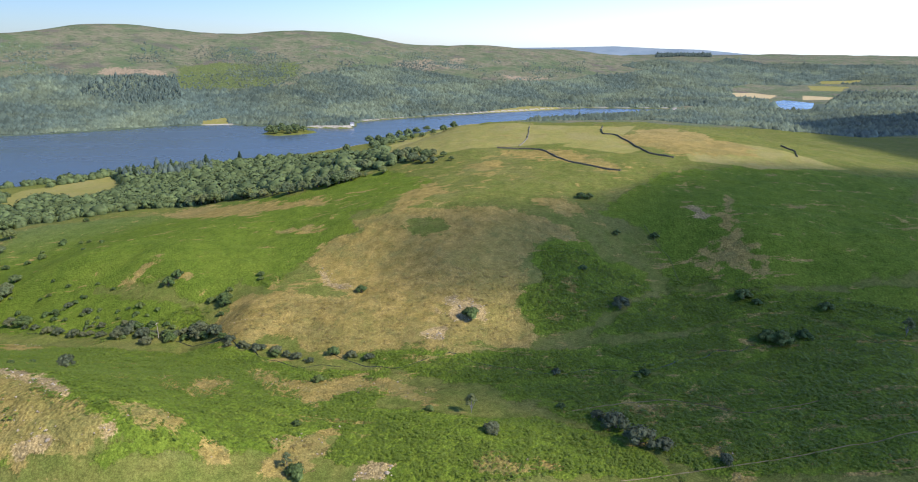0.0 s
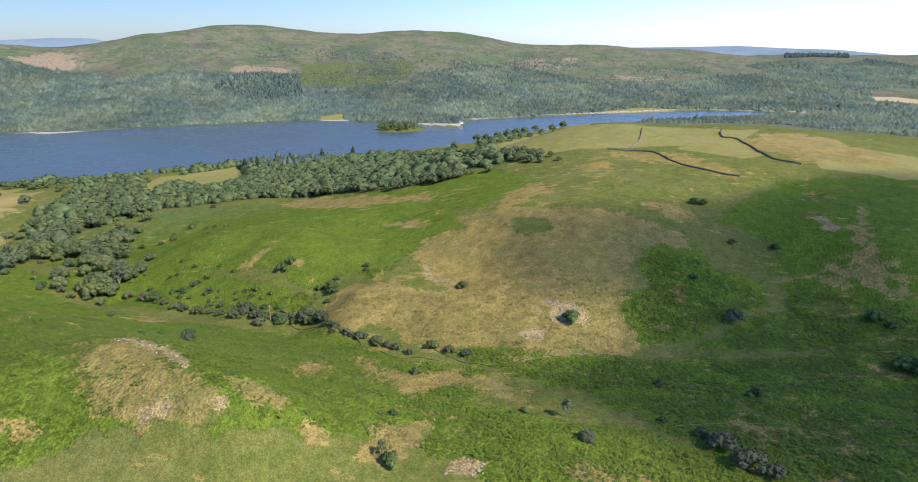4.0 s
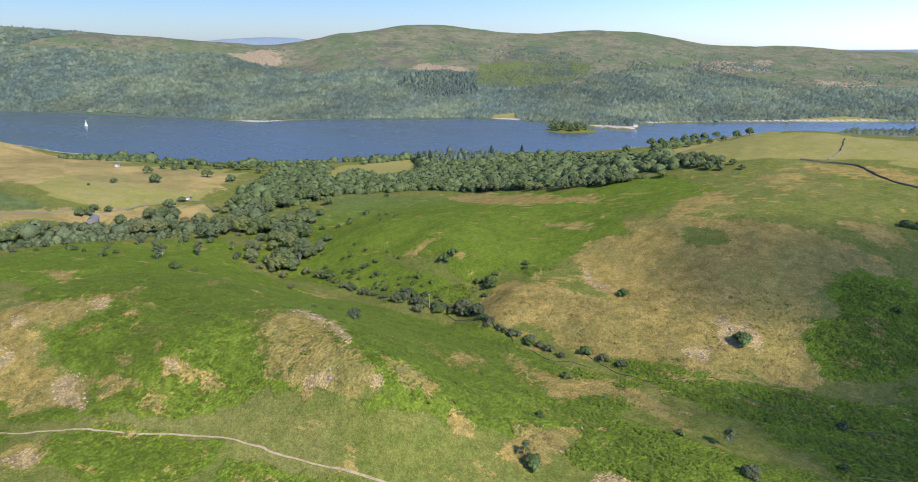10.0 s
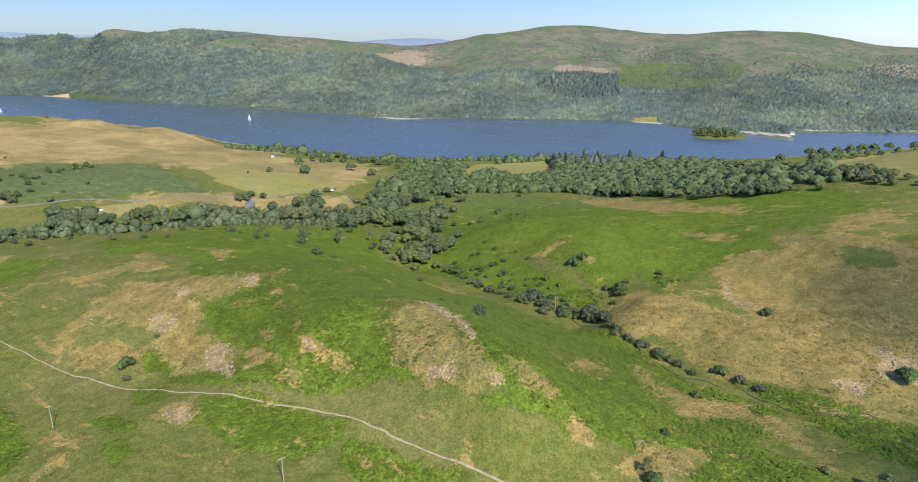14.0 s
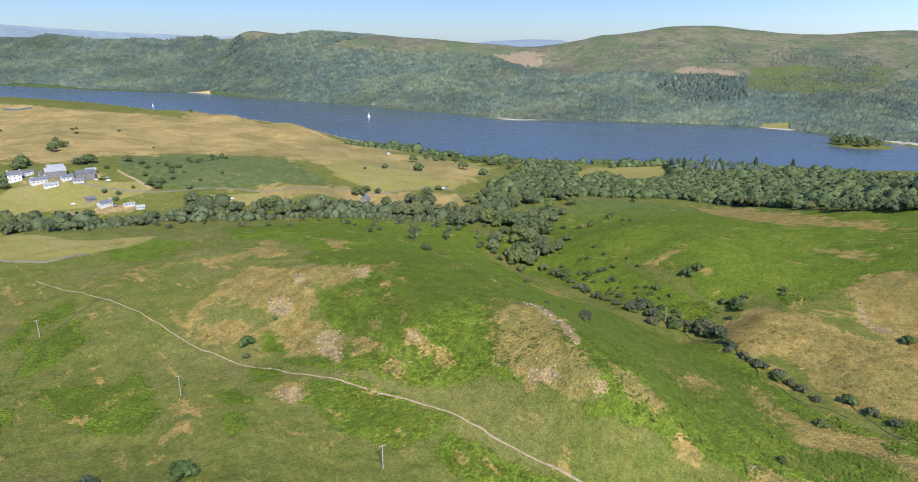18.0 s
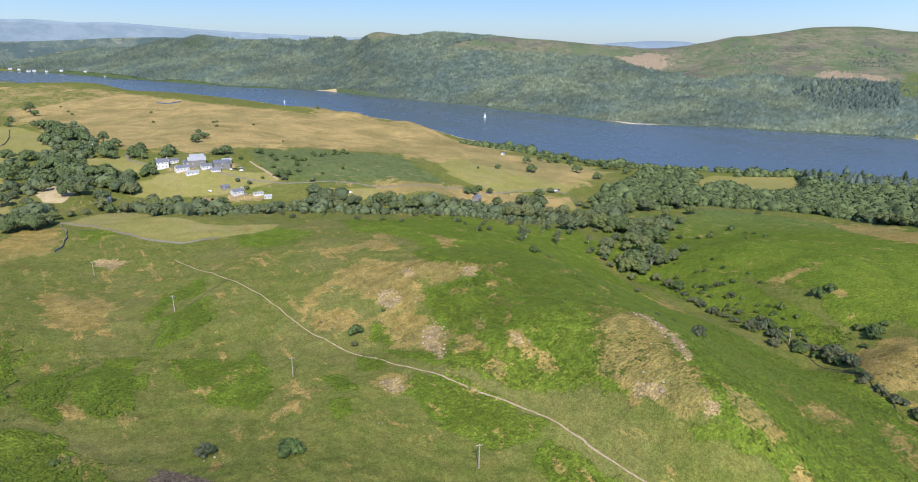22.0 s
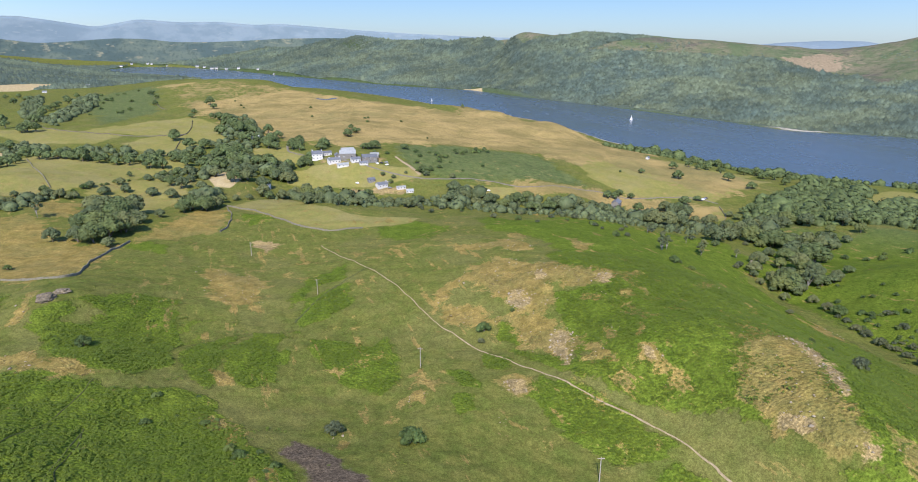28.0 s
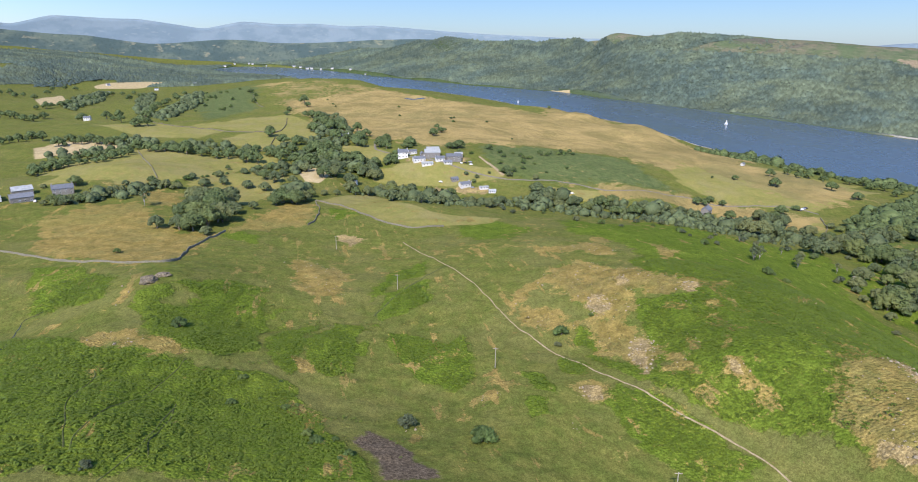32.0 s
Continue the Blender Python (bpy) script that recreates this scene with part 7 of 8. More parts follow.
# ---- dry stone walls ----
def stone_wall(line, seed, height=1.0, pale=False):
    root = new("dry_stone_wall")
    q, side = smooth_line(line, 1.3, 0.5, seed)
    z = land(q[:, 0], q[:, 1])
    r = np.random.default_rng(seed)
    n = len(q)
    body, cope = [], []
    top = height * (1 + 0.18 * value_noise(q[:, 0], q[:, 1], 5, 80 + seed))
    for off, zz in ((0.34, -0.5), (0.3, 0.45), (0.22, 1.0), (-0.22, 1.0), (-0.3, 0.45), (-0.34, -0.5)):
        jit = r.normal(0, 0.05, n)
        body.append(np.column_stack([q + side * (off + jit)[:, None], z + np.where(zz < 0, zz, zz * top)]))
    faces = [(k * n + i, k * n + i + 1, (k + 1) * n + i + 1, (k + 1) * n + i) for k in range(5) for i in range(n - 1)]
    faces += [tuple(k * n for k in range(6)), tuple(k * n + n - 1 for k in range(5, -1, -1))]
    mat = PALE_STONE if pale else DRY_STONE
    mesh_object("body", np.vstack(body), faces, mat, root)
    cv, cf = [], []
    for i in range(n - 1):
        c = q[i] + (q[i + 1] - q[i]) * 0.5
        h, w, t = 0.2 * r.uniform(0.6, 1.3), 0.22, 0.5
        d = (q[i + 1] - q[i]) / (np.linalg.norm(q[i + 1] - q[i]) + 1e-9)
        b = len(cv)
        for zz in (-0.1, h):
            for a, e in ((-1, -1), (1, -1), (1, 1), (-1, 1)):
                p = c + d * a * t + side[i] * e * w * (1 if zz < 0 else 0.7)
                cv.append((p[0], p[1], z[i] + top[i] + zz))
        cf += [tuple(b + k for k in f) for f in ((0, 1, 5, 4), (1, 2, 6, 5), (2, 3, 7, 6), (3, 0, 4, 7), (4, 5, 6, 7))]
    mesh_object("coping", cv, cf, mat, root)
    return tagged(root, "pale dry stone field wall" if pale else "dark grey dry stone field wall", "wall", "field walls")


for k, name in enumerate(n for n in LINES if n.startswith("wall_")):
    stone_wall(LINES[name], k, pale=name in ("wall_a", "wall_e", "wall_g", "wall_h", "wall_i", "wall_o"))


# ---- buildings ----
def box_mesh(x0, x1, y0, y1, z0, z1):
    v = [(x, y, z) for z in (z0, z1) for x, y in ((x0, y0), (x1, y0), (x1, y1), (x0, y1))]
    return v, [(3, 2, 1, 0), (4, 5, 6, 7), (0, 1, 5, 4), (1, 2, 6, 5), (2, 3, 7, 6), (3, 0, 4, 7)]


def house(name, x, y, yaw, long, deep, eave, rise, wall_mat, roof_mat, label, chimneys=1, windows=3, storeys=2, category="house", group=""):
    """A gabled building; its long front looks along local -y."""
    root = new(name)
    root.matrix_basis = pose(x, y, ground_at(x, y) - 0.2, 0, 0, yaw)
    a, b = long / 2, deep / 2
    v = [(-a, -b, -1.5), (a, -b, -1.5), (a, b, -1.5), (-a, b, -1.5), (-a, -b, eave), (a, -b, eave), (a, b, eave), (-a, b, eave), (-a, 0, eave + rise), (a, 0, eave + rise)]
    mesh_object("wall", v, [(0, 1, 5, 4), (1, 2, 6, 9, 5), (2, 3, 7, 6), (3, 0, 4, 8, 7)], wall_mat, root)
    o, t = 0.35, 0.18
    slope = rise / b
    rv = []
    for zz in (0.06, 0.06 + t):
        rv += [(-a - o, -b - o, eave - o * slope + zz), (a + o, -b - o, eave - o * slope + zz), (a + o, 0, eave + rise + zz), (-a - o, 0, eave + rise + zz), (a + o, b + o, eave - o * slope + zz), (-a - o, b + o, eave - o * slope + zz)]
    rf = [(6, 7, 8, 9), (9, 8, 10, 11), (0, 3, 2, 1), (3, 5, 4, 2), (0, 1, 7, 6), (4, 5, 11, 10), (0, 6, 9, 3), (3, 9, 11, 5), (1, 2, 8, 7), (2, 4, 10, 8)]
    roof = mesh_object("roof", rv, rf, roof_mat, root)
    for k in range(chimneys):
        cx = (-a + 0.6) if k == 0 else (a - 0.6)
        mesh_object("chimney", *box_mesh(cx - 0.45, cx + 0.45, -0.4, 0.4, eave + rise - 0.6, eave + rise + 1.2), wall_mat, roof)
    for face, depth in ((-1, -b), (1, b)):
        for s in range(storeys):
            for k in range(windows):
                wx = -a + long * (k + 0.5) / windows
                wz = 1.0 + s * eave / storeys
                if s == 0 and k == windows // 2 and face < 0:
                    mesh_object("door", *box_mesh(wx - 0.5, wx + 0.5, min(depth, depth + face * 0.08), max(depth, depth + face * 0.08), 0.1, 2.2), DARK_WOOD, root)
                    continue
                win = mesh_object("window", *box_mesh(wx - 0.6, wx + 0.6, min(depth, depth + face * 0.1), max(depth, depth + face * 0.1), wz, wz + 1.25), WHITE_PAINT, root)
                mesh_object("pane", *box_mesh(wx - 0.5, wx + 0.5, min(depth + face * 0.1, depth + face * 0.13), max(depth + face * 0.1, depth + face * 0.13), wz + 0.1, wz + 1.15), PANE, win)
    return tagged(root, label, category, group)


house("farmhouse", -709, 106, 265, 11, 8, 6.0, 3.0, WHITE_RENDER, SLATE, "tall white rendered farmhouse with slate roof", 2)
house("farm_building", -691, 121, 278, 13, 7, 3.4, 2.2, WHITE_RENDER, SLATE, "low white farm building with slate roof", 1, 4, 1, "barn", "farm buildings")
house("barn", -697, 137, 262, 17, 12, 5.0, 3.0, STONE_WALL, TIN_ROOF, "large barn with a blue-grey sheet roof", 0, 2, 1, "barn", "farm buildings")
house("farm_building", -684, 143, 275, 10, 6, 3.0, 2.0, WHITE_RENDER, SLATE, "small white outbuilding beside the farmyard", 0, 3, 1, "barn", "farm buildings")
house("stone_barn", -684, 158, 265, 16, 9, 5.4, 2.4, STONE_WALL, SLATE, "pale stone barn with arched openings", 0, 3, 2, "barn", "farm buildings")
for k, (x, y, yaw, long, deep, eave, mat, roof, lab) in enumerate((
        (-716, 118, 275, 9, 6, 3.2, WHITE_RENDER, SLATE, "white outbuilding behind the farmhouse"), (-703, 127, 180, 8, 5, 2.8, STONE_WALL, SLATE, "small stone shed in the farmyard"),
        (-678, 128, 272, 12, 4, 2.6, WHITE_RENDER, TIN_ROOF, "long low white shed by the farm track"), (-676, 150, 268, 9, 4, 2.4, WHITE_RENDER, SLATE, "low white lean-to beside the barn"),
        (-694, 166, 262, 9, 6, 3.4, STONE_WALL, TIN_ROOF, "small grey-roofed stone store"), (-712, 140, 265, 14, 9, 4.4, STONE_WALL, TIN_ROOF, "grey sheet-roofed cattle shed"),
        (-642, 150, 280, 7, 5, 2.6, STONE_WALL, SLATE, "small stone garage in the gravel yard"), (-611, 182, 262, 7, 3, 2.3, WHITE_RENDER, TIN_ROOF, "white storage cabin in the yard"))):
    house("farm_building", x, y, yaw, long, deep, eave, 1.6, mat, roof, lab, 0, 3, 1, "barn", "farm buildings")
house("bungalow", -630, 158, 285, 11, 7, 3.0, 2.0, WHITE_RENDER, SLATE, "white bungalow in a gravel yard", 1, 3, 1)
house("cabin", -622, 176, 270, 9, 3.5, 2.5, 0.8, WHITE_RENDER, TIN_ROOF, "white site cabin in the yard", 0, 3, 1, "cabin")
house("cottage", -641, 46, 250, 8, 6, 4.0, 2.2, WHITE_RENDER, SLATE, "small white cottage among trees", 1, 2, 2)
house("house", -838, 48, 255, 14, 8, 5.2, 2.6, WHITE_RENDER, SLATE, "white house half hidden by trees", 2, 4, 2)
house("barn", -533, -206, 300, 15, 8, 4.2, 2.4, STONE_WALL, SLATE, "long stone barn with a grey roof", 0, 4, 1, "barn", "hill farm buildings")
house("barn", -556, -214, 300, 14, 9, 4.6, 2.6, STONE_WALL, TIN_ROOF, "large grey farm shed", 0, 3, 1, "barn", "hill farm buildings")
house("farm_building", -540, -228, 210, 14, 9, 4.4, 2.4, WHITE_RENDER, TIN_ROOF, "pale farm shed with a sheet roof", 0, 3, 1, "barn", "hill farm buildings")
house("house", -558, -186, 290, 15, 8, 4.8, 2.6, STONE_WALL, SLATE, "grey stone house behind a hedge", 2, 4, 2)
house("house", -551, 386, 315, 13, 8, 5.0, 2.6, STONE_WALL, SLATE, "grey stone house below tall conifers", 2, 3, 2)
house("field_hut", -731, 555, 300, 5, 4, 2.6, 1.4, WHITE_RENDER, SLATE, "small white field hut", 0, 1, 1, "hut")
house("boathouse", -243, 1459, 200, 9, 6, 3.4, 2.4, WHITE_RENDER, SLATE, "white boathouse on the far shore", 0, 2, 1)
house("house", -1155, -342, 270, 10, 7, 4.8, 2.4, WHITE_RENDER, SLATE, "white roadside house between field trees", 1, 3, 2)
for k, (x, y) in enumerate([(-2580, -400), (-2330, -480), (-2150, -580), (-2390, -640)]):
    house("house", x, y, 260 + 20 * k, 12, 7, 4.6, 2.4, WHITE_RENDER, SLATE, "far white house among hedgerow trees", 1, 3, 2, group="far houses")
vill = random.Random(9)
for x, y in [(-4542, -514), (-4678, -467), (-4714, -378), (-4707, -355), (-4436, -78), (-4367, -36), (-4289, 6), (-4246, 32), (-4029, 151), (-3570, 312), (-4399, -160), (-4694, -262), (-4153, 88), (-3774, 242)]:
    house("house", x, y, vill.uniform(240, 300), vill.uniform(12, 22), 9, vill.uniform(5, 7.5), 3.5, WHITE_RENDER, SLATE, "far white village house at the lake head", 1, 3, 1, group="village houses")


# ---- parked cars at the farm and along the road ----
def car(x, y, yaw, paint, label):
    root = new("car")
    root.matrix_basis = pose(x, y, ground_at(x, y) + 0.3, 0, 0, yaw)
    prof = [(-2.1, 0.35), (-2.1, 0.85), (-1.9, 0.95), (-1.2, 1.0), (-0.6, 1.45), (0.9, 1.48), (1.7, 1.0), (2.1, 0.9), (2.1, 0.35)]
    n = len(prof)
    v = [(px, s * (0.85 if z < 1.1 else 0.7), z) for s in (-1, 1) for px, z in prof]
    f = [tuple(range(n))[::-1], tuple(range(n, 2 * n))] + [(i, (i + 1) % n, n + (i + 1) % n, n + i) for i in range(n)]
    mesh_object("body", v, f, paint, root)
    mesh_object("windscreen", [(-1.1, -0.66, 1.05), (-1.1, 0.66, 1.05), (-0.64, 0.6, 1.42), (-0.64, -0.6, 1.42)], [(0, 1, 2, 3)], PANE, root)
    for wx in (-1.35, 1.35):
        for wy in (-0.82, 0.82):
            ring = [(wx + 0.33 * math.cos(a), wy + s * 0.1, 0.33 + 0.33 * math.sin(a)) for s in (-1, 1) for a in np.arange(10) * 0.6283]
            mesh_object("wheel", ring, [tuple(range(10))[::-1], tuple(range(10, 20))] + [(i, (i + 1) % 10, 10 + (i + 1) % 10, 10 + i) for i in range(10)], TYRE, root)
    return tagged(root, label, "car", "parked cars")


for x, y, yaw, m, lab in ((-676, 165, 10, 0, "white car parked in the farmyard"), (-678, 170, 30, 1, "dark car parked in the farmyard"), (-674, 175, 80, 0, "white car parked beside the barn"), (-680, 176, 60, 2, "grey car parked beside the barn"), (-700, 118, 20, 0, "white van parked by the farmhouse"),
                          (-545, 489, 60, 1, "dark car parked by the road"), (-547, 493, 60, 0, "white car parked by the road"), (-549, 497, 62, 2, "grey car parked by the road"), (-551, 501, 60, 1, "dark car parked by the road"), (-636, 168, 40, 0, "white car parked in the gravel yard"), (-625, 165, 100, 2, "grey car parked in the gravel yard"),
                          (-598, 262, 70, 0, "white car on the valley road"), (-544, 380, 10, 0, "white car parked by the stone house"), (-640, 135, 20, 0, "white car in the rubble yard"), (-530, -196, 10, 0, "white car beside the stone barn")):
    car(x, y, yaw, (WHITE_PAINT, DARK_PAINT, GREY_PAINT)[m], lab)


# ---- power poles ----
def power_pole(x, y, yaw, h=8.8):
    root = new("power_pole")
    root.matrix_basis = pose(x, y, ground_at(x, y), 0, 0, yaw)
    mesh_object("shaft", *tube([(0, 0, -1), (0, 0, 3), (0, 0, h)], [0.19, 0.17, 0.13], 8), POLE_WOOD, root)
    arm = mesh_object("crossarm", *box_mesh(-1.1, 1.1, -0.08, 0.08, h - 0.55, h - 0.38), POLE_WOOD, root)
    for px in (-1.0, 0.0, 1.0):
        mesh_object("insulator", *tube([(px, 0, h - 0.4), (px, 0, h - 0.25), (px, 0, h - 0.1)], [0.05, 0.09, 0.04], 6), CERAMIC, arm)
    return tagged(root, "weathered wooden power pole with a crossarm", "pole", "power line poles")


for x, y in ((-229.5, 76), (-327, 49), (-140, 104), (-411, 20), (-157, 305), (-324, 342)):
    power_pole(x, y, 70)


# ---- sailing boats ----
def yacht(x, y, yaw, h, label):
    root = new("sailing_boat")
    root.matrix_basis = pose(x, y, 0, 0, 0, yaw)
    sec = [(-3.2, 0.9, 0.7), (-1.5, 1.2, 0.65), (0.5, 1.2, 0.7), (2.2, 0.75, 0.85), (3.8, 0.05, 1.05)]
    v, f = [], []
    for px, w, top in sec:
        v += [(px, -w, top), (px, -w * 0.6, -0.15), (px, 0, -0.4), (px, w * 0.6, -0.15), (px, w, top)]
    for i in range(4):
        for k in range(4):
            a = i * 5 + k
            f.append((a, a + 1, a + 6, a + 5))
        f.append((i * 5 + 4, i * 5, i * 5 + 5, i * 5 + 9))
    f.append((0, 1, 2, 3, 4))
    mesh_object("hull", v, f, WHITE_PAINT, root)
    mesh_object("mast", *tube([(0.6, 0, 0.6), (0.6, 0, h)], [0.07, 0.05]), ALLOY, root)
    for name, c in (("mainsail", [(0.5, 0, 1.5), (-2.9, 0.35, 1.5), (0.5, 0, h - 0.2), (-1.0, 0.5, h * 0.52)]), ("jib", [(0.8, 0, 1.4), (3.6, 0, 1.2), (0.8, 0, h * 0.82), (2.0, 0.35, h * 0.45)])):
        w = 0.03
        vv = [(p[0], p[1] + s, p[2]) for s in (-w, w) for p in c]
        mesh_object(name, vv, [(0, 1, 3), (0, 3, 2), (4, 7, 5), (4, 6, 7), (0, 4, 5, 1), (1, 5, 7, 3), (3, 7, 6, 2), (2, 6, 4, 0)], SAIL, root)
    return tagged(root, label, "boat")


yacht(-1317, 937, 40, 13.5, "white sailing boat on the blue lake")
yacht(-1915, 630, 120, 11, "far white sailing boat with its sails up")


# ---- stones on the bare ground ----
def scatter_rocks(name, outlines, count, size, seed, label):
    r = np.random.default_rng(seed)
    bm = bmesh.new()
    bmesh.ops.create_icosphere(bm, subdivisions=1, radius=1)
    unit = np.array([v.co[:] for v in bm.verts])
    tri = np.array([[v.index for v in f.verts] for f in bm.faces])
    bm.free()
    area = [abs(sum(a[0] * b[1] - b[0] * a[1] for a, b in zip(p, p[1:] + p[:1]))) for p in outlines]
    vs, fs, done = [], [], 0
    for p, a in zip(outlines, area):
        k = max(6, int(count * a / sum(area)))
        q = np.asarray(p, float)
        xy = r.uniform(q.min(0), q.max(0), (k * 3, 2))
        xy = xy[signed(xy[:, 0], xy[:, 1], p) > -2][:k]
        z = land(xy[:, 0], xy[:, 1])
        for (x, y), zz in zip(xy, z):
            s = size * r.lognormal(0, 0.45)
            shape = unit * r.uniform(0.7, 1.25, (len(unit), 1)) * (s * r.uniform(0.7, 1.4), s * r.uniform(0.7, 1.4), s * 0.65)
            vs.append(shape + (x, y, zz + s * 0.3 + 0.15))
            fs.append(tri + done)
            done += len(unit)
    return tagged(mesh_object(name, np.vstack(vs), np.vstack(fs), ROCK), label, "stones", kind="stuff")


scatter_rocks("scree_stones", [p for p in COVER["bare"] if math.hypot(*p[0]) < 400], 420, 0.27, 3, "pale stones scattered on bare ground")
scatter_rocks("hillside_stones", [p for p in COVER["dry"] if math.hypot(*p[0]) < 400], 900, 0.18, 4, "small pale stones on dry grass slopes")


def outcrop(x, y, size, seed, label):
    r = np.random.default_rng(seed)
    bm = bmesh.new()
    bmesh.ops.create_icosphere(bm, subdivisions=3, radius=1)
    for v in bm.verts:
        n = noise.noise(v.co * 1.7 + Vector((seed, 0, 0))) + 0.5 * noise.noise(v.co * 4 + Vector((0, seed, 0)))
        v.co *= 1 + 0.35 * n
        v.co = Vector((v.co.x * size, v.co.y * size * 0.7, max(v.co.z, -0.3) * size * 0.42))
    me = bpy.data.meshes.new("rock_outcrop")
    bm.to_mesh(me)
    bm.free()
    me.materials.append(DARK_ROCK)
    ob = new("rock_outcrop", me)
    ob.matrix_basis = pose(x, y, ground_at(x, y) + 0.2, 0, 0, r.uniform(0, 360))
    return tagged(ob, label, "rock")


outcrop(-308, -69, 5.0, 1, "dark mossy rock outcrop in the bracken")
outcrop(-314, -64, 3.4, 2, "smaller dark rock beside the outcrop")


# ---- distant fells past the head of the lake ----
def fells(name, skyline, near, far, material, label, seed):
    """A range whose crest has the elevations given (azimuth, degrees)."""
    az = np.radians(np.linspace(skyline[0][0], skyline[-1][0], 240))
    el = np.interp(az, np.radians([p[0] for p in skyline]), [p[1] for p in skyline])
    k = np.exp(-np.linspace(-2, 2, 9) ** 2)
    el = np.convolve(np.pad(el, 4, "edge"), k / k.sum(), "valid")
    top = 187 + far * np.tan(np.radians(el))
    rows = []
    for u in np.linspace(0, 1, 12):
        d = near + (far - near) * u
        x, y = -np.sin(az) * d, np.cos(az) * d
        z = -5 + (top + 5) * u**0.8 + (1 - u) * 70 * fractal(x, y, 200, seed) * np.sin(u * 3.14)
        rows.append(np.column_stack([x, y, z]))
    rows.append(np.column_stack([-np.sin(az) * (far + 80), np.cos(az) * (far + 80), top - 8]))
    n = len(az)
    faces = [(k * n + i + 1, k * n + i, (k + 1) * n + i, (k + 1) * n + i + 1) for k in range(len(rows) - 1) for i in range(n - 1)]
    return tagged(mesh_object(name, np.vstack(rows), faces, material, smooth=True), label, "hills", kind="structure")


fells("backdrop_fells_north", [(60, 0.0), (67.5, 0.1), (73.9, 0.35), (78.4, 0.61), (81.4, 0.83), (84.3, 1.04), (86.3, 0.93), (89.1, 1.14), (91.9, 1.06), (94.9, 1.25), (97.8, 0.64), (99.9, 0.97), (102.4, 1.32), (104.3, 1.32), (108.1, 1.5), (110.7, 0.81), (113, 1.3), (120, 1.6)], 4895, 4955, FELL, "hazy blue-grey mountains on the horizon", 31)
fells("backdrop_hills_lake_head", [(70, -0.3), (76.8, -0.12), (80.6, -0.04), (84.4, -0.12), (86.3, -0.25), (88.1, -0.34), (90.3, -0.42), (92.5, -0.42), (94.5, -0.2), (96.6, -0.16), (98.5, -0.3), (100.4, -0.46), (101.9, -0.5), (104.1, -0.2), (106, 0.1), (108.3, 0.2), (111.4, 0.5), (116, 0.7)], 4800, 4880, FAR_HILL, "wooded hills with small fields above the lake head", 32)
fells("backdrop_hills_east", [(36, -0.4), (37.4, -0.23), (38.4, -0.05), (40.8, -0.02), (43.8, -0.18), (46, -0.4), (52.7, -0.32), (56, -0.5), (62, -0.4)], 4500, 4800, FELL, "far hills beyond the ridge, tinted haze blue", 33)
fells("backdrop_hills_south", [(-45, -1.1), (-34.2, -1.11), (-28.3, -1.09), (-23.4, -0.98), (-19.9, -0.66), (-16.7, -0.6), (-13, -0.44), (-8.6, -0.56), (-0.7, -0.7)], 4500, 4850, FELL, "far hills to the south, tinted pale haze blue", 34)


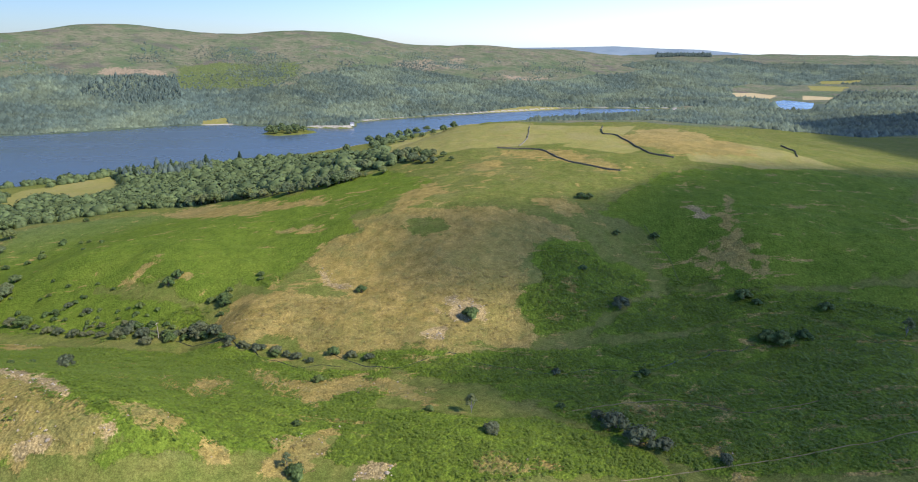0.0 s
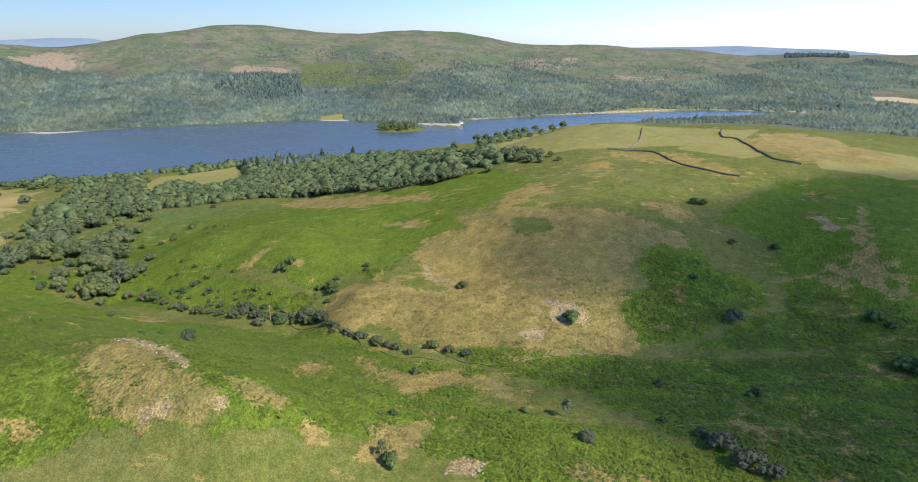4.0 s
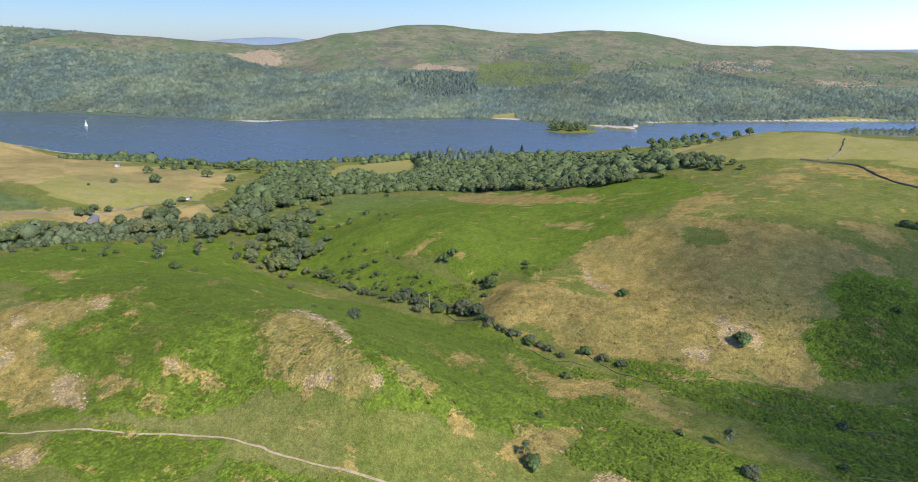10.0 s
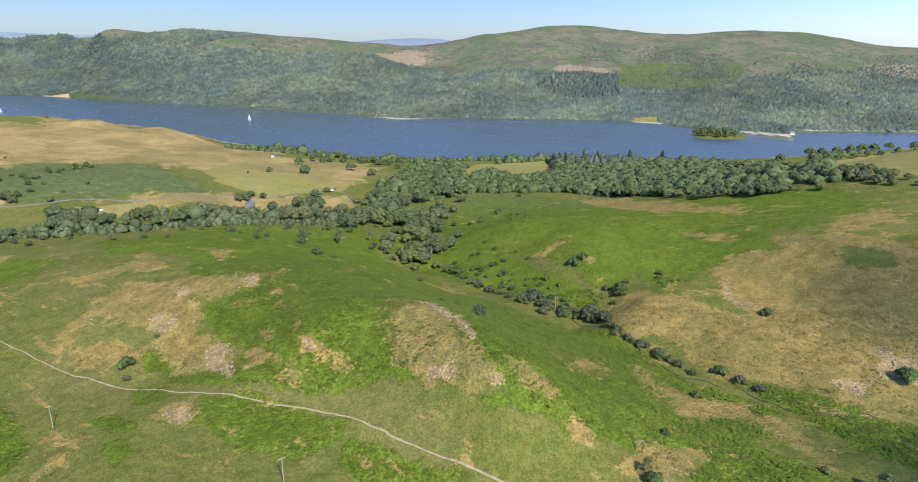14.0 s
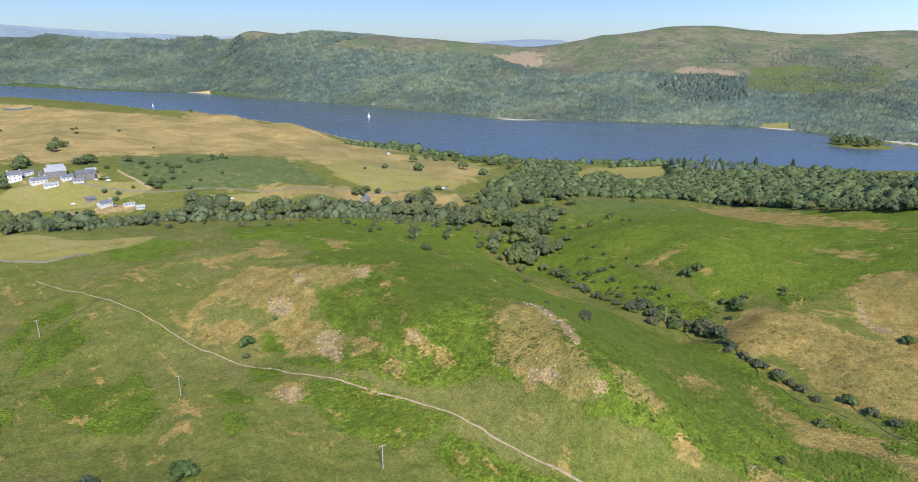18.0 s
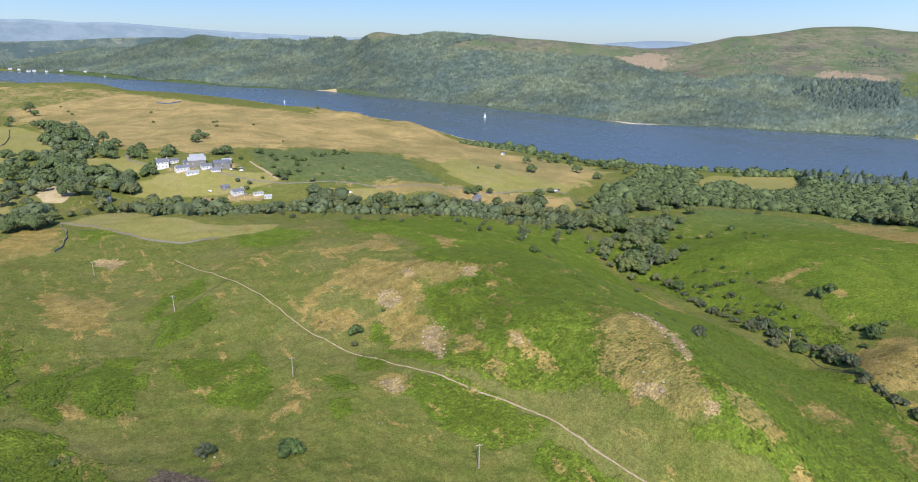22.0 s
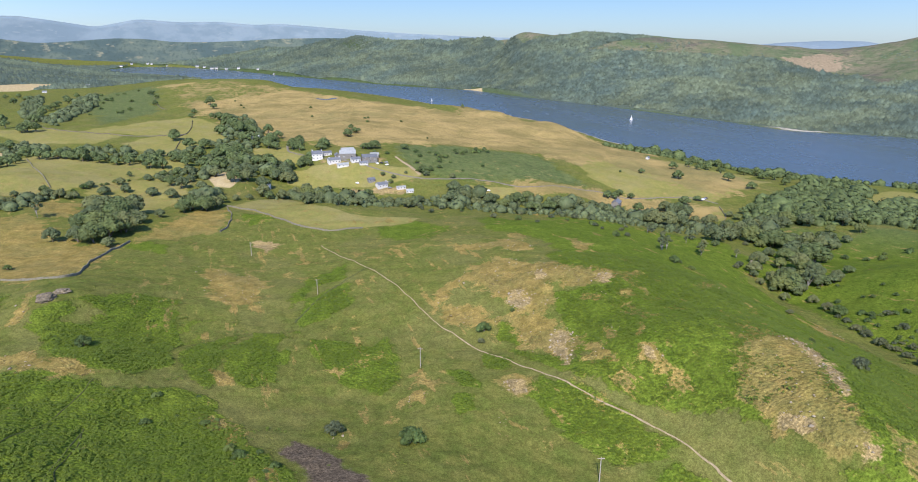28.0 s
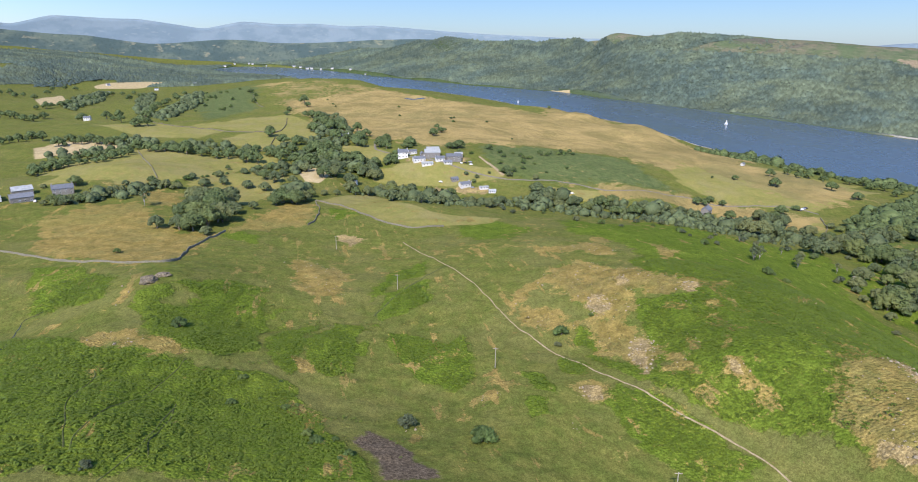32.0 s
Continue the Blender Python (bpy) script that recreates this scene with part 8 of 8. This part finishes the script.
# ---- the cumulus cloud that shades the hillside, high over the moor ----
def cumulus(veil, heart, base, seed):
    """A lens of cloud, thin at its rim; veil and heart are its outer and its denser outline on the plan."""
    p = np.asarray(veil, float)
    step = 8.0
    gx, gy = np.meshgrid(np.arange(p[:, 0].min() - 60, p[:, 0].max() + 60, step), np.arange(p[:, 1].min() - 60, p[:, 1].max() + 60, step), indexing="ij")
    ragged = 13 * fractal(gx, gy, 60, seed)
    s, core = signed(gx, gy, veil) + ragged, signed(gx, gy, heart) + ragged
    u, w = np.clip((s + 16) / 44, 0, 1), np.clip((core + 30) / 64, 0, 1)
    depth = 0.48 * u * u * (3 - 2 * u) + 0.4 * w * w * (3 - 2 * w)
    rise = np.clip(s, 0, 40) * 0.5
    bulge = 5 * fractal(gx, gy, 30, seed + 3)
    i = np.arange(gx.size).reshape(gx.shape)
    verts = np.vstack([np.column_stack([gx.ravel(), gy.ravel(), base + (rise + bulge).ravel()]), np.column_stack([gx.ravel(), gy.ravel(), base - 8 - rise.ravel() * 0.3])])
    ok = (s[:-1, :-1] > -16) & (s[1:, :-1] > -16) & (s[1:, 1:] > -16) & (s[:-1, 1:] > -16)
    top = np.stack([i[:-1, :-1], i[1:, :-1], i[1:, 1:], i[:-1, 1:]], -1)[ok]
    ob = mesh_object("backdrop_cloud", verts, np.vstack([top, top[:, ::-1] + gx.size]), CLOUD, smooth=True)
    att = ob.data.attributes.new("depth", "FLOAT", "POINT")
    att.data.foreach_set("value", np.tile(depth.ravel(), 2))
    return tagged(ob, "thin ragged white cloud high over the moor", "cloud", kind="structure")


MOOR_VEIL = [(1248, 141), (1080, 126), (958, 97), (906, 67), (860, 15), (812, -3), (772, -13), (736, -16), (724, -25), (735, -60), (757, -93), (785, -110), (814, -105), (829, -120), (833, -152), (797, -164), (780, -178), (785, -204), (816, -214), (841, -222), (859, -242), (863, -253), (893, -289), (978, -269), (1058, -159), (1168, 21)]
MOOR_HEART = [(1198, 121), (949, 67), (901, 35), (853, -9), (814, -45), (804, -69), (819, -98), (834, -115), (840, -145), (833, -166), (824, -187), (836, -204), (861, -214), (876, -235), (879, -252), (908, -279), (968, -254), (1048, -154), (1148, 21)]
SHORE_VEIL = [(1539, 949), (1805, 1142), (2026, 1216), (2163, 1187), (1469, 348), (1481, 540), (1475, 689)]
cumulus(MOOR_VEIL, MOOR_HEART, 900, 8)
cumulus(SHORE_VEIL, SHORE_VEIL, 900, 9)
